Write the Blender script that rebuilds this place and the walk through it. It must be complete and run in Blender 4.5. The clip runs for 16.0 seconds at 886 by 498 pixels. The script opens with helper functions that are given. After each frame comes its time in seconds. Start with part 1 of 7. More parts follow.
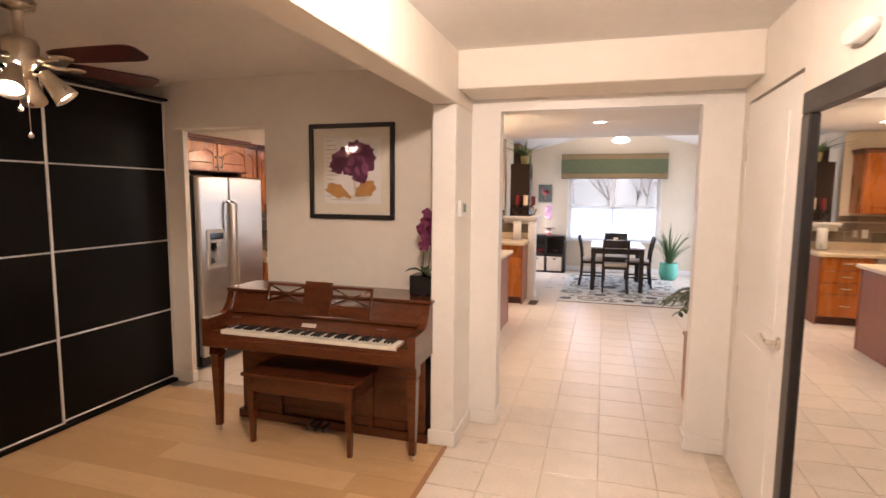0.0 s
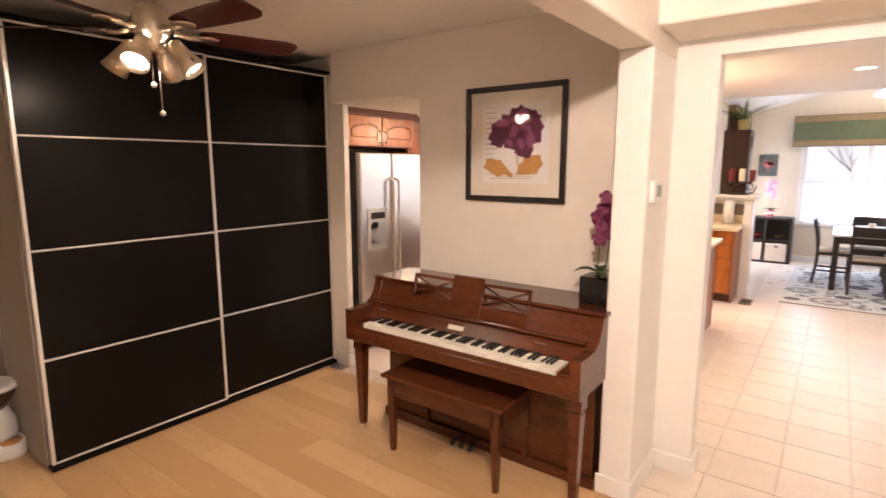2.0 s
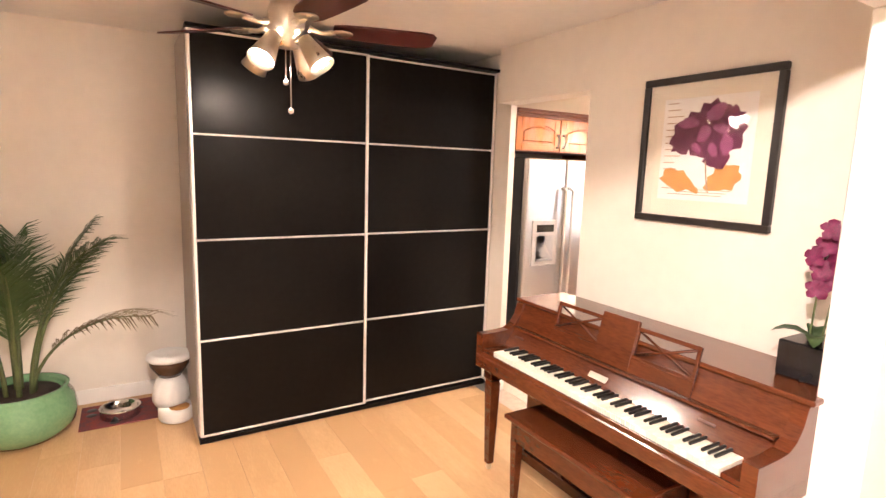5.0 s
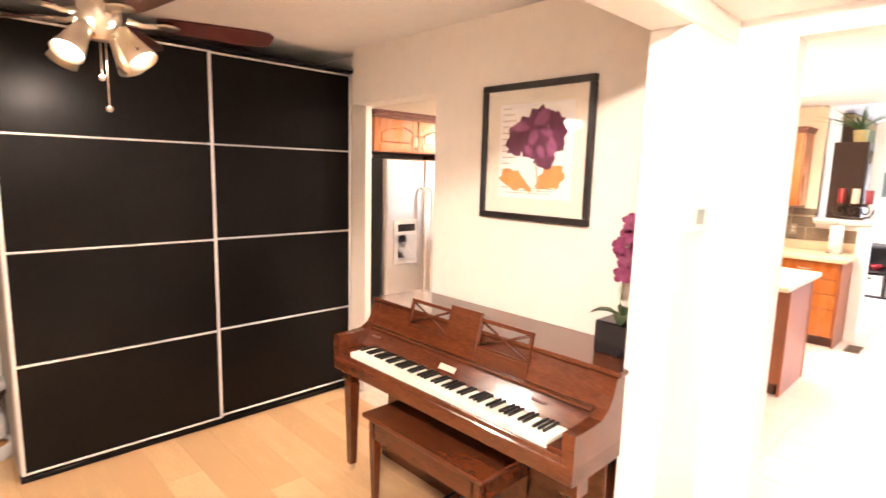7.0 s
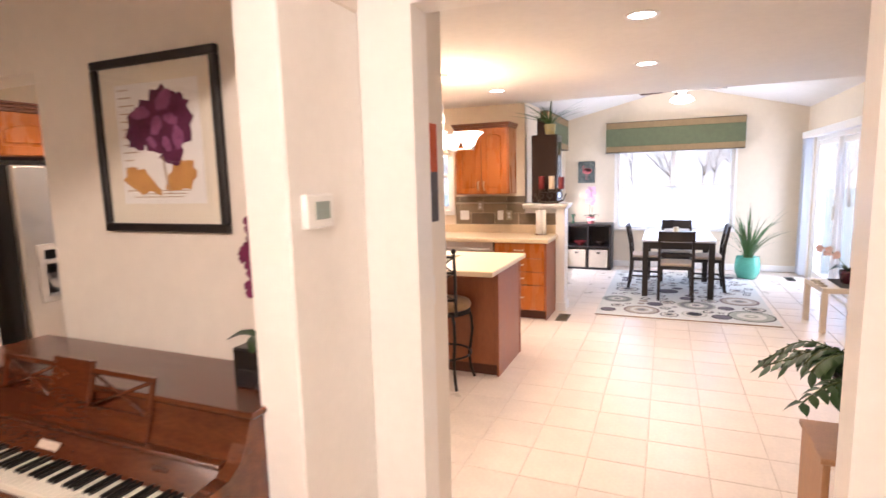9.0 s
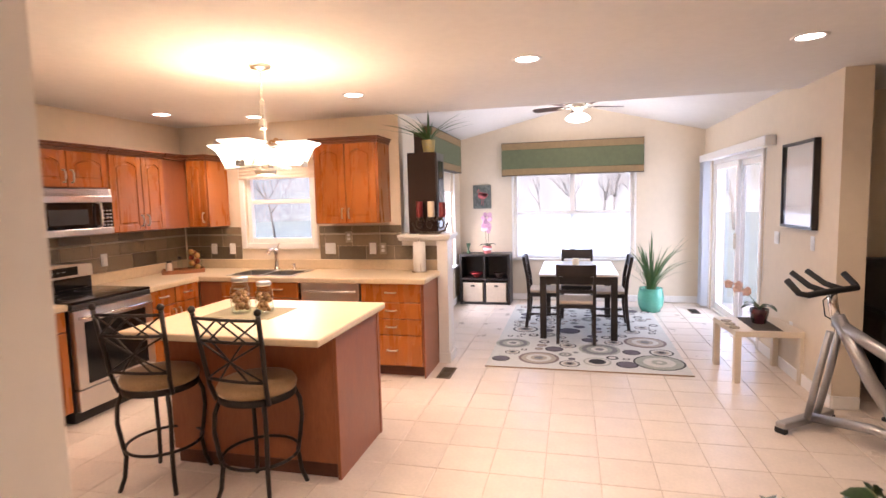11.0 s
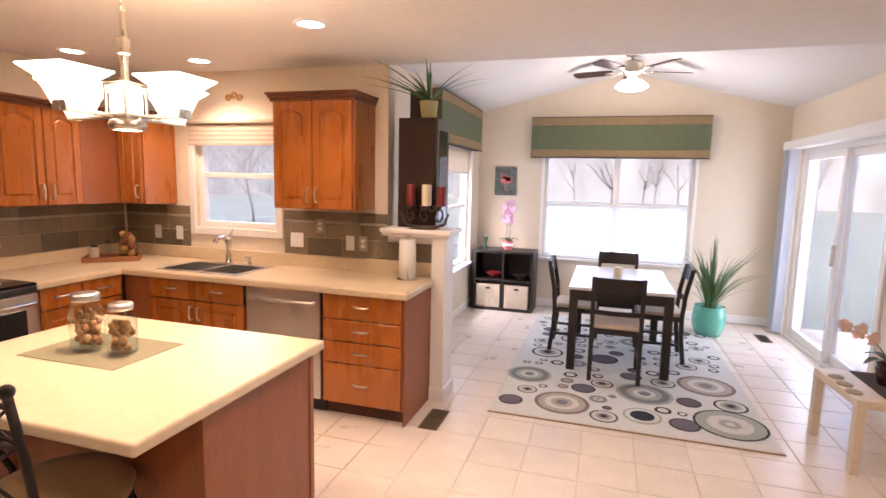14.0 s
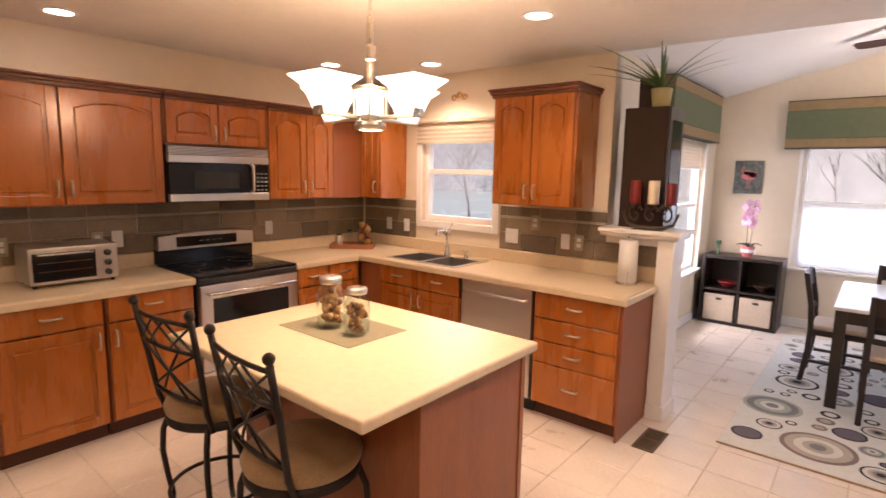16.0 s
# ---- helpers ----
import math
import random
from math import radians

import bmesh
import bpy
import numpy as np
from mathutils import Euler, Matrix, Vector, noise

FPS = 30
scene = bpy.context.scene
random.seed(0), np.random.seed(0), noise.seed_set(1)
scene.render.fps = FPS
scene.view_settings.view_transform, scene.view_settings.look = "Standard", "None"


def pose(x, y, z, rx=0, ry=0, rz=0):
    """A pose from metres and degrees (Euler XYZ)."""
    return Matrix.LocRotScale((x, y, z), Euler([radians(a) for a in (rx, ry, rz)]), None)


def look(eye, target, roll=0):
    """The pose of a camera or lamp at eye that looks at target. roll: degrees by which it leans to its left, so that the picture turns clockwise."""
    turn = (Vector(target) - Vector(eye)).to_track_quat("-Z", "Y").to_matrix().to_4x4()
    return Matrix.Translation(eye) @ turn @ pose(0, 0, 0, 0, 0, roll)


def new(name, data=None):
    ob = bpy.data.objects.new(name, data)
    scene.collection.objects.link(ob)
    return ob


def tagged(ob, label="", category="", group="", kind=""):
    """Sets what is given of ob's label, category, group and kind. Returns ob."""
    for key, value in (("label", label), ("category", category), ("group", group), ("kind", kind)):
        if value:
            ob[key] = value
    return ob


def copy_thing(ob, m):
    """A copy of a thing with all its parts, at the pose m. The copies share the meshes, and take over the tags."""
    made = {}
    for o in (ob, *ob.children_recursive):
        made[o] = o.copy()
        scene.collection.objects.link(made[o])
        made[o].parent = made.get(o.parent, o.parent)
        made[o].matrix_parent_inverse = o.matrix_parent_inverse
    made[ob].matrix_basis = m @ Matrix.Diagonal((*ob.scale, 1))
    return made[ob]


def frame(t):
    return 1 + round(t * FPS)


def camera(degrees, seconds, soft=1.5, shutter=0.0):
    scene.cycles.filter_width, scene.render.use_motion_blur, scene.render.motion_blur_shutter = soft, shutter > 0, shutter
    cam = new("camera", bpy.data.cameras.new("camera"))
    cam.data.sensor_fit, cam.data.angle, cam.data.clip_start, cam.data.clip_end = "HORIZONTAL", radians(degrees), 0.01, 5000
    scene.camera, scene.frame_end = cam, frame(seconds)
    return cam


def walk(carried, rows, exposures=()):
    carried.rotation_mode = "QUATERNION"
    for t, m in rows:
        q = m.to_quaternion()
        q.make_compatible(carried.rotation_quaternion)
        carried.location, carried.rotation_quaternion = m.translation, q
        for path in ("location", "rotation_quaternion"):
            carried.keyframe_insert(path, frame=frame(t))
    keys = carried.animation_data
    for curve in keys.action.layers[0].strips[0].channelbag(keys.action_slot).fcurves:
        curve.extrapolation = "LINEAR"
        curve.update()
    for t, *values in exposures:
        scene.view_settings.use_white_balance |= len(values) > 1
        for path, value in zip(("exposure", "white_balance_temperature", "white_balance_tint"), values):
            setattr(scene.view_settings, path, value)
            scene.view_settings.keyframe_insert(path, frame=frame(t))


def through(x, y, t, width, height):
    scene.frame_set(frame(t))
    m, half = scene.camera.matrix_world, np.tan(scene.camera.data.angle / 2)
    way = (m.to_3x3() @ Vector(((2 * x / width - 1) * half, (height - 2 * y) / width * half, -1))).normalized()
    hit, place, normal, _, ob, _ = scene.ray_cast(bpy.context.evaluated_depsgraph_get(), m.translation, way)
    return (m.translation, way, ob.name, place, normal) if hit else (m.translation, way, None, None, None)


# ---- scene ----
cam = camera(79.7, 16.0, 1.5, 0.4)
PATH = [
    (0, (0.151, -0.332, 1.612), (-0.422, 1.573, 1.404), 0.5),
    (0.5, (0.145, -0.176, 1.623), (-0.559, 1.681, 1.388), 0.6),
    (1, (0.11, -0.008, 1.62), (-0.737, 1.783, 1.35), 0.5),
    (1.5, (0.054, 0.185, 1.632), (-0.959, 1.883, 1.333), 0.3),
    (2, (-0.02, 0.336, 1.64), (-1.197, 1.922, 1.328), 0.0),
    (2.5, (-0.049, 0.475, 1.64), (-1.411, 1.907, 1.33), -0.4),
    (3, (-0.104, 0.571, 1.636), (-1.607, 1.854, 1.328), -0.1),
    (3.5, (-0.129, 0.686, 1.635), (-1.758, 1.806, 1.334), 0.3),
    (6, (-0.035, 0.924, 1.645), (-1.733, 1.939, 1.347), 2.0),
    (6.5, (-0.004, 0.94, 1.647), (-1.576, 2.142, 1.358), 1.9),
    (7, (0.028, 0.986, 1.653), (-1.397, 2.359, 1.367), 1.5),
    (7.5, (0.089, 1.052, 1.645), (-1.169, 2.582, 1.368), 1.0),
    (8, (0.151, 1.184, 1.625), (-0.933, 2.843, 1.355), 0.1),
    (8.5, (0.235, 1.354, 1.599), (-0.703, 3.1, 1.335), -0.9),
    (9, (0.238, 1.62, 1.607), (-0.531, 3.446, 1.341), -1.5),
    (9.5, (0.267, 1.952, 1.589), (-0.388, 3.827, 1.355), -1.8),
    (12, (0.353, 3.388, 1.618), (-0.037, 5.341, 1.432), -0.0),
    (12.5, (0.345, 3.633, 1.612), (-0.01, 5.591, 1.405), 0.6),
    (13, (0.345, 3.868, 1.621), (-0.054, 5.812, 1.373), 0.8),
    (13.5, (0.297, 4.09, 1.624), (-0.183, 6.013, 1.359), 1.1),
    (14, (0.246, 4.241, 1.627), (-0.335, 6.137, 1.371), 1.3),
    (14.5, (0.209, 4.322, 1.631), (-0.534, 6.162, 1.38), 1.3),
    (15, (0.189, 4.355, 1.625), (-0.754, 6.099, 1.366), 1.2),
    (15.5, (0.173, 4.339, 1.627), (-0.948, 5.972, 1.348), 1.1),
    (16, (0.157, 4.315, 1.62), (-1.101, 5.844, 1.336), 1.1),
]
EXPOSURES = [(0.0, 2.6, 6250, 22), (1.5, 2.85, 6200, 22), (3.5, 3.7, 6200, 22), (6.0, 4.3, 5650, 20), (7.0, 4.25, 5900, 20), (8.0, 3.85, 5950, 21), (9.0, 3.15, 5850, 22), (9.7, 3.05, 6000, 24), (12.0, 2.75, 6250, 27), (14.5, 2.65, 6450, 27), (16.0, 2.5, 6750, 28)]
walk(cam, [(t, look(eye, target, roll)) for t, eye, target, roll in PATH], EXPOSURES)

# ---------- light ----------
world = bpy.data.worlds.new("overcast_sky")
scene.world = world
world.use_nodes = True
wn = world.node_tree
sky = wn.nodes.new("ShaderNodeTexSky")
sky.sky_type, sky.sun_disc = "NISHITA", False
sky.sun_elevation, sky.sun_rotation = radians(38), radians(200)
sky.air_density, sky.dust_density, sky.ozone_density = 1.0, 4.0, 1.0
wn.nodes["Background"].inputs["Strength"].default_value = 0.15
wn.links.new(sky.outputs["Color"], wn.nodes["Background"].inputs["Color"])
sun = new("sun", bpy.data.lights.new("sun", "SUN"))
sun.data.energy, sun.data.angle, sun.data.color = 1.4, radians(25), (0.92, 0.96, 1.0)
sun.matrix_basis = look((0, 0, 20), (4, 9, 0))


def lamp(name, kind, loc, power, color, size=0.1, target=None, spot=None):
    ld = bpy.data.lights.new(name, kind)
    ld.energy, ld.color = power, color
    if kind == "AREA":
        ld.shape, ld.size = "DISK", size
    else:
        ld.shadow_soft_size = size
    ob = new(name, ld)
    ob.matrix_basis = look(loc, target) if target else pose(*loc)
    if spot:
        ld.spot_size, ld.spot_blend = radians(spot), 0.6
    return ob


P_FAN, P_HALL, P_CAN, P_CHAND, P_NFAN = 3.0, 16.0, 5.6, 6.4, 3.4
HALLC = (1.0, 0.82, 0.62)
DAY = (0.84, 0.92, 1.0)
WARM, AMBER = (1.0, 0.78, 0.54), (1.0, 0.68, 0.37)

# ---------- materials ----------


def mat(name, color, rough=0.5, metal=0.0, vary=0.06, scale=6.0, bump=0.0, bump_scale=60.0, color2=None, stretch=None, coat=0.0,
        emit=0.0, alpha_glass=False, rand=0.0, sheen=0.0, rvary=0.08, spec=0.5):
    """Colour with two scales of variation, roughness wear and fine relief."""
    m = bpy.data.materials.new(name)
    m.use_nodes = True
    nt = m.node_tree
    n, l = nt.nodes, nt.links
    b = n["Principled BSDF"]
    b.inputs["Roughness"].default_value, b.inputs["Metallic"].default_value = rough, metal
    b.inputs["Coat Weight"].default_value = coat
    b.inputs["Specular IOR Level"].default_value = spec
    b.inputs["Coat Roughness"].default_value = 0.12
    b.inputs["Sheen Weight"].default_value = sheen
    tc = n.new("ShaderNodeTexCoord")
    mp = n.new("ShaderNodeMapping")
    if stretch:
        mp.inputs["Scale"].default_value = stretch
    l.new(tc.outputs["Object"], mp.inputs["Vector"])
    n1, n2 = n.new("ShaderNodeTexNoise"), n.new("ShaderNodeTexNoise")
    for nz, sc in ((n1, scale), (n2, scale * 9)):
        nz.inputs["Scale"].default_value, nz.inputs["Detail"].default_value = sc, 4.0
        l.new(mp.outputs["Vector"], nz.inputs["Vector"])
    add = n.new("ShaderNodeMath")
    add.operation = "MULTIPLY_ADD"
    l.new(n2.outputs["Fac"], add.inputs[0])
    add.inputs[1].default_value = 0.5
    half = n.new("ShaderNodeMath")
    half.operation = "MULTIPLY"
    half.inputs[1].default_value = 0.5
    l.new(n1.outputs["Fac"], half.inputs[0])
    l.new(half.outputs[0], add.inputs[2])
    src = add.outputs[0]
    if rand:
        oi = n.new("ShaderNodeObjectInfo")
        mr = n.new("ShaderNodeMath")
        mr.operation = "MULTIPLY_ADD"
        l.new(oi.outputs["Random"], mr.inputs[0])
        mr.inputs[1].default_value = rand
        l.new(add.outputs[0], mr.inputs[2])
        sub = n.new("ShaderNodeMath")
        sub.operation = "SUBTRACT"
        l.new(mr.outputs[0], sub.inputs[0])
        sub.inputs[1].default_value = rand / 2
        src = sub.outputs[0]
    ramp = n.new("ShaderNodeValToRGB")
    c2 = color2 or [c * (1 - 2.2 * vary) for c in color]
    c1 = [min(1, c * (1 + 1.2 * vary)) for c in color] if not color2 else color
    ramp.color_ramp.elements[0].position, ramp.color_ramp.elements[1].position = 0.32, 0.68
    ramp.color_ramp.elements[0].color, ramp.color_ramp.elements[1].color = (*c2, 1), (*c1, 1)
    l.new(src, ramp.inputs["Fac"])
    l.new(ramp.outputs["Color"], b.inputs["Base Color"])
    rr = n.new("ShaderNodeMapRange")
    rr.inputs["To Min"].default_value, rr.inputs["To Max"].default_value = max(0.02, rough - rvary), min(1, rough + rvary)
    l.new(n1.outputs["Fac"], rr.inputs["Value"])
    l.new(rr.outputs["Result"], b.inputs["Roughness"])
    if bump:
        n3 = n.new("ShaderNodeTexNoise")
        n3.inputs["Scale"].default_value, n3.inputs["Detail"].default_value = bump_scale, 3.0
        l.new(mp.outputs["Vector"], n3.inputs["Vector"])
        bp = n.new("ShaderNodeBump")
        bp.inputs["Strength"].default_value, bp.inputs["Distance"].default_value = bump, 0.004
        l.new(n3.outputs["Fac"], bp.inputs["Height"])
        l.new(bp.outputs["Normal"], b.inputs["Normal"])
    if emit:
        b.inputs["Emission Color"].default_value = (*color, 1)
        b.inputs["Emission Strength"].default_value = emit
    return m


def glass_mat(name, tint=(1, 1, 1), rough=0.0, mix=0.9):
    m = bpy.data.materials.new(name)
    m.use_nodes = True
    n, l = m.node_tree.nodes, m.node_tree.links
    n.remove(n["Principled BSDF"])
    tr, gl, mx, lw2 = (n.new("ShaderNodeBsdfTransparent"), n.new("ShaderNodeBsdfGlossy"), n.new("ShaderNodeMixShader"), n.new("ShaderNodeLayerWeight"))
    pw, fr = n.new("ShaderNodeMath"), n.new("ShaderNodeMath")
    pw.operation, fr.operation = "POWER", "MULTIPLY_ADD"
    l.new(lw2.outputs["Facing"], pw.inputs[0])
    pw.inputs[1].default_value = 5.0
    l.new(pw.outputs[0], fr.inputs[0])
    fr.inputs[1].default_value, fr.inputs[2].default_value = 0.7, 0.035
    lw2.inputs["Blend"].default_value = 0.5
    tr.inputs["Color"].default_value = (*tint, 1)
    gl.inputs["Roughness"].default_value = rough
    l.new(fr.outputs[0], mx.inputs[0])
    l.new(tr.outputs[0], mx.inputs[1])
    l.new(gl.outputs[0], mx.inputs[2])
    l.new(mx.outputs[0], n["Material Output"].inputs["Surface"])
    return m


def cloth_light(name, color, through=0.5):
    """A thin fabric that lets light through."""
    m = bpy.data.materials.new(name)
    m.use_nodes = True
    n, l = m.node_tree.nodes, m.node_tree.links
    n.remove(n["Principled BSDF"])
    d, t, mx = n.new("ShaderNodeBsdfDiffuse"), n.new("ShaderNodeBsdfTranslucent"), n.new("ShaderNodeMixShader")
    nz = n.new("ShaderNodeTexNoise")
    nz.inputs["Scale"].default_value = 40
    rp = n.new("ShaderNodeValToRGB")
    rp.color_ramp.elements[0].color = (*[c * 0.92 for c in color], 1)
    rp.color_ramp.elements[1].color = (*color, 1)
    l.new(nz.outputs["Fac"], rp.inputs["Fac"])
    l.new(rp.outputs["Color"], d.inputs["Color"])
    l.new(rp.outputs["Color"], t.inputs["Color"])
    mx.inputs[0].default_value = through
    l.new(d.outputs[0], mx.inputs[1])
    l.new(t.outputs[0], mx.inputs[2])
    l.new(mx.outputs[0], n["Material Output"].inputs["Surface"])
    return m


def glow(name, color, strength):
    m = bpy.data.materials.new(name)
    m.use_nodes = True
    n, l = m.node_tree.nodes, m.node_tree.links
    n.remove(n["Principled BSDF"])
    e = n.new("ShaderNodeEmission")
    e.inputs["Color"].default_value, e.inputs["Strength"].default_value = (*color, 1), strength
    l.new(e.outputs[0], n["Material Output"].inputs["Surface"])
    return m


M_WALL = mat("hall_wall_paint", (0.79, 0.735, 0.66), 0.75, vary=0.02, scale=1.5, bump=0.12, bump_scale=220)
M_WALLK = mat("kitchen_wall_paint", (0.73, 0.635, 0.50), 0.75, vary=0.02, scale=1.5, bump=0.12, bump_scale=220)
M_CEIL = mat("ceiling_paint", (0.80, 0.78, 0.75), 0.85, vary=0.02, scale=2.0, bump=0.25, bump_scale=130)
M_TRIM = mat("white_trim_paint", (0.83, 0.81, 0.78), 0.4, vary=0.015, scale=3, bump=0.05, bump_scale=90)
M_TILE = mat("floor_tile_glaze", (0.72, 0.63, 0.54), 0.30, vary=0.05, scale=5, bump=0.10, bump_scale=40, rand=0.16)
M_GROUT = mat("grout", (0.645, 0.555, 0.46), 0.9, vary=0.1, scale=20, bump=0.3, bump_scale=300)
M_PLANK = mat("maple_laminate", (0.62, 0.41, 0.215), 0.34, color2=(0.50, 0.31, 0.15), scale=2.4, stretch=(1, 7, 7), bump=0.04, bump_scale=40, rand=0.5)
M_BLACKP = mat("black_brown_panel", (0.0050, 0.0040, 0.0034), 0.31, vary=0.2, scale=3, bump=0.02, bump_scale=150, rvary=0.03, spec=0.14)
M_ALU = mat("brushed_aluminium", (0.78, 0.77, 0.75), 0.35, 1.0, vary=0.03, scale=30, stretch=(1, 1, 12))
M_GREYSIDE = mat("grey_side_panel", (0.36, 0.33, 0.30), 0.6, vary=0.04, scale=8)
M_WHITEALU = mat("pale_rail", (0.74, 0.72, 0.70), 0.35, 0.4, vary=0.03, scale=20)
M_MAHOG = mat("mahogany", (0.125, 0.033, 0.010), 0.22, color2=(0.058, 0.014, 0.005), scale=2.6, stretch=(1.2, 7, 7), bump=0.02, bump_scale=60, coat=0.35)
M_OAK = mat("honey_maple_cabinet", (0.42, 0.132, 0.020), 0.28, color2=(0.345, 0.100, 0.014), scale=2.2, stretch=(6, 6, 1), bump=0.04, bump_scale=70, coat=0.25)
M_OAKD = mat("cabinet_side_panel", (0.33, 0.108, 0.040), 0.38, color2=(0.24, 0.072, 0.026), scale=2.2, stretch=(6, 6, 1), bump=0.04, bump_scale=70)
M_CROWN = mat("dark_stained_moulding", (0.15, 0.045, 0.016), 0.4, vary=0.15, scale=4)
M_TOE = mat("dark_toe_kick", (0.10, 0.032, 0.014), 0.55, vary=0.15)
M_COUNTER = mat("speckled_laminate_counter", (0.68, 0.545, 0.365), 0.30, vary=0.05, rvary=0.015, scale=30, bump=0.03, bump_scale=300)
M_SLATE = mat("slate_tile", (0.25, 0.195, 0.125), 0.45, color2=(0.135, 0.105, 0.07), scale=9, bump=0.35, bump_scale=50, rand=0.5)
M_SLATEL = mat("pale_listello", (0.42, 0.38, 0.28), 0.5, vary=0.1, scale=20)
M_STEEL = mat("stainless_steel", (0.66, 0.64, 0.61), 0.30, 1.0, vary=0.012, scale=3, stretch=(1, 1, 4), rvary=0.03)
M_CHROME = mat("chrome", (0.82, 0.81, 0.79), 0.12, 1.0, vary=0.02, scale=10)
M_NICKEL = mat("brushed_nickel", (0.70, 0.64, 0.54), 0.3, 1.0, vary=0.05, scale=20)
M_BLACKG = mat("black_glass", (0.008, 0.008, 0.009), 0.10, vary=0.1, rvary=0.02, spec=0.35)
M_BLACKPL = mat("black_plastic", (0.02, 0.02, 0.021), 0.45, vary=0.12, bump=0.1, bump_scale=200)
M_DARKW = mat("espresso_wood", (0.022, 0.0135, 0.0105), 0.38, color2=(0.012, 0.008, 0.007), scale=3, stretch=(6, 6, 1), bump=0.04)
M_DARKC = mat("dark_walnut_veneer", (0.045, 0.024, 0.016), 0.55, color2=(0.033, 0.017, 0.011), scale=2.5, stretch=(6, 6, 1), bump=0.05, spec=0.2)
M_IRON = mat("dark_bronze_iron", (0.030, 0.024, 0.020), 0.42, 0.6, vary=0.2, scale=25, bump=0.08)
M_TAN = mat("tan_microfibre", (0.33, 0.205, 0.095), 0.85, vary=0.1, scale=12, bump=0.25, bump_scale=260, sheen=0.2)
M_CREAM = mat("cream_seat_cloth", (0.62, 0.52, 0.42), 0.85, vary=0.06, scale=15, bump=0.25, bump_scale=260)
M_WHITE = mat("white_plastic", (0.80, 0.80, 0.79), 0.35, vary=0.02)
M_WHITETOP = mat("white_tabletop", (0.82, 0.82, 0.83), 0.22, vary=0.02)
M_KEYW = mat("ivory_key", (0.80, 0.77, 0.68), 0.25, vary=0.04, scale=20)
M_KEYB = mat("ebony_key", (0.012, 0.011, 0.010), 0.3, vary=0.1)
M_GLASS = glass_mat("window_glass")
M_FGLASS = glass_mat("picture_glass")
M_JAR = glass_mat("jar_glass", (0.93, 0.96, 0.94))
M_MIRROR = mat("mirror_silver", (0.90, 0.90, 0.89), 0.01, 1.0, vary=0.0, rvary=0.008)
M_ESPR = mat("black_frame_wood", (0.016, 0.012, 0.011), 0.35, vary=0.2, scale=8, stretch=(1, 1, 8))
M_MAT = mat("ivory_mat_board", (0.77, 0.72, 0.62), 0.85, vary=0.02, scale=30)
M_PAPER = mat("white_paper", (0.82, 0.81, 0.80), 0.85, vary=0.02, scale=30)
M_PLUM = mat("plum_wash", (0.16, 0.025, 0.085), 0.8, color2=(0.055, 0.006, 0.035), scale=18)
M_PLUM2 = mat("mauve_wash", (0.36, 0.12, 0.26), 0.8, color2=(0.16, 0.03, 0.10), scale=22)
M_OCHRE = mat("ochre_wash", (0.66, 0.36, 0.10), 0.8, color2=(0.42, 0.19, 0.06), scale=18)
M_SEPIA = mat("sepia_ink", (0.42, 0.30, 0.20), 0.8, vary=0.1)
M_CELADON = mat("celadon_glaze", (0.20, 0.38, 0.20), 0.22, color2=(0.13, 0.29, 0.15), scale=6, coat=0.5, bump=0.04)
M_TURQ = mat("turquoise_glaze", (0.13, 0.52, 0.38), 0.25, color2=(0.09, 0.42, 0.31), scale=6, coat=0.5)
M_SOIL = mat("potting_soil", (0.035, 0.022, 0.014), 0.95, vary=0.3, scale=40, bump=0.8, bump_scale=120)
M_LEAF = mat("palm_leaf", (0.050, 0.105, 0.030), 0.45, color2=(0.024, 0.060, 0.018), scale=14)
M_LEAF2 = mat("grassy_leaf", (0.085, 0.17, 0.045), 0.45, color2=(0.045, 0.10, 0.028), scale=14)
M_LEAF3 = mat("dark_glossy_leaf", (0.035, 0.080, 0.022), 0.35, color2=(0.016, 0.042, 0.014), scale=14)
M_DRYLEAF = mat("dry_frond", (0.22, 0.15, 0.06), 0.7, color2=(0.12, 0.10, 0.04), scale=14)
M_STEM = mat("stem", (0.10, 0.13, 0.045), 0.6, vary=0.2, scale=20)
M_MAGENTA = mat("magenta_petal", (0.20, 0.006, 0.075), 0.6, color2=(0.07, 0.003, 0.028), scale=25)
M_PINK = mat("pale_pink_petal", (0.74, 0.50, 0.62), 0.6, color2=(0.64, 0.30, 0.48), scale=25)
M_BLUSH = mat("blush_petal", (0.78, 0.62, 0.56), 0.6, color2=(0.66, 0.40, 0.36), scale=25)
M_BLACKPOT = mat("black_ceramic", (0.010, 0.010, 0.012), 0.25, vary=0.1)
M_PLUMPOT = mat("plum_glaze", (0.060, 0.010, 0.022), 0.22, vary=0.2, coat=0.4)
M_BROWNPOT = mat("dark_brown_glaze", (0.030, 0.017, 0.012), 0.35, vary=0.2, scale=8)
M_PINE = mat("stand_wood", (0.42, 0.22, 0.10), 0.45, color2=(0.30, 0.145, 0.06), scale=3, stretch=(6, 6, 1), bump=0.05)
M_BIRCH = mat("white_birch", (0.74, 0.66, 0.54), 0.45, color2=(0.66, 0.57, 0.45), scale=3, stretch=(1, 6, 6))
M_SAGE = mat("sage_fabric", (0.115, 0.135, 0.072), 0.9, vary=0.08, scale=18, bump=0.3, bump_scale=400)
M_GOLDF = mat("gold_band_fabric", (0.27, 0.185, 0.092), 0.9, vary=0.08, scale=18, bump=0.3, bump_scale=400)
M_SHADE = cloth_light("cellular_shade", (0.82, 0.86, 0.92), 0.55)
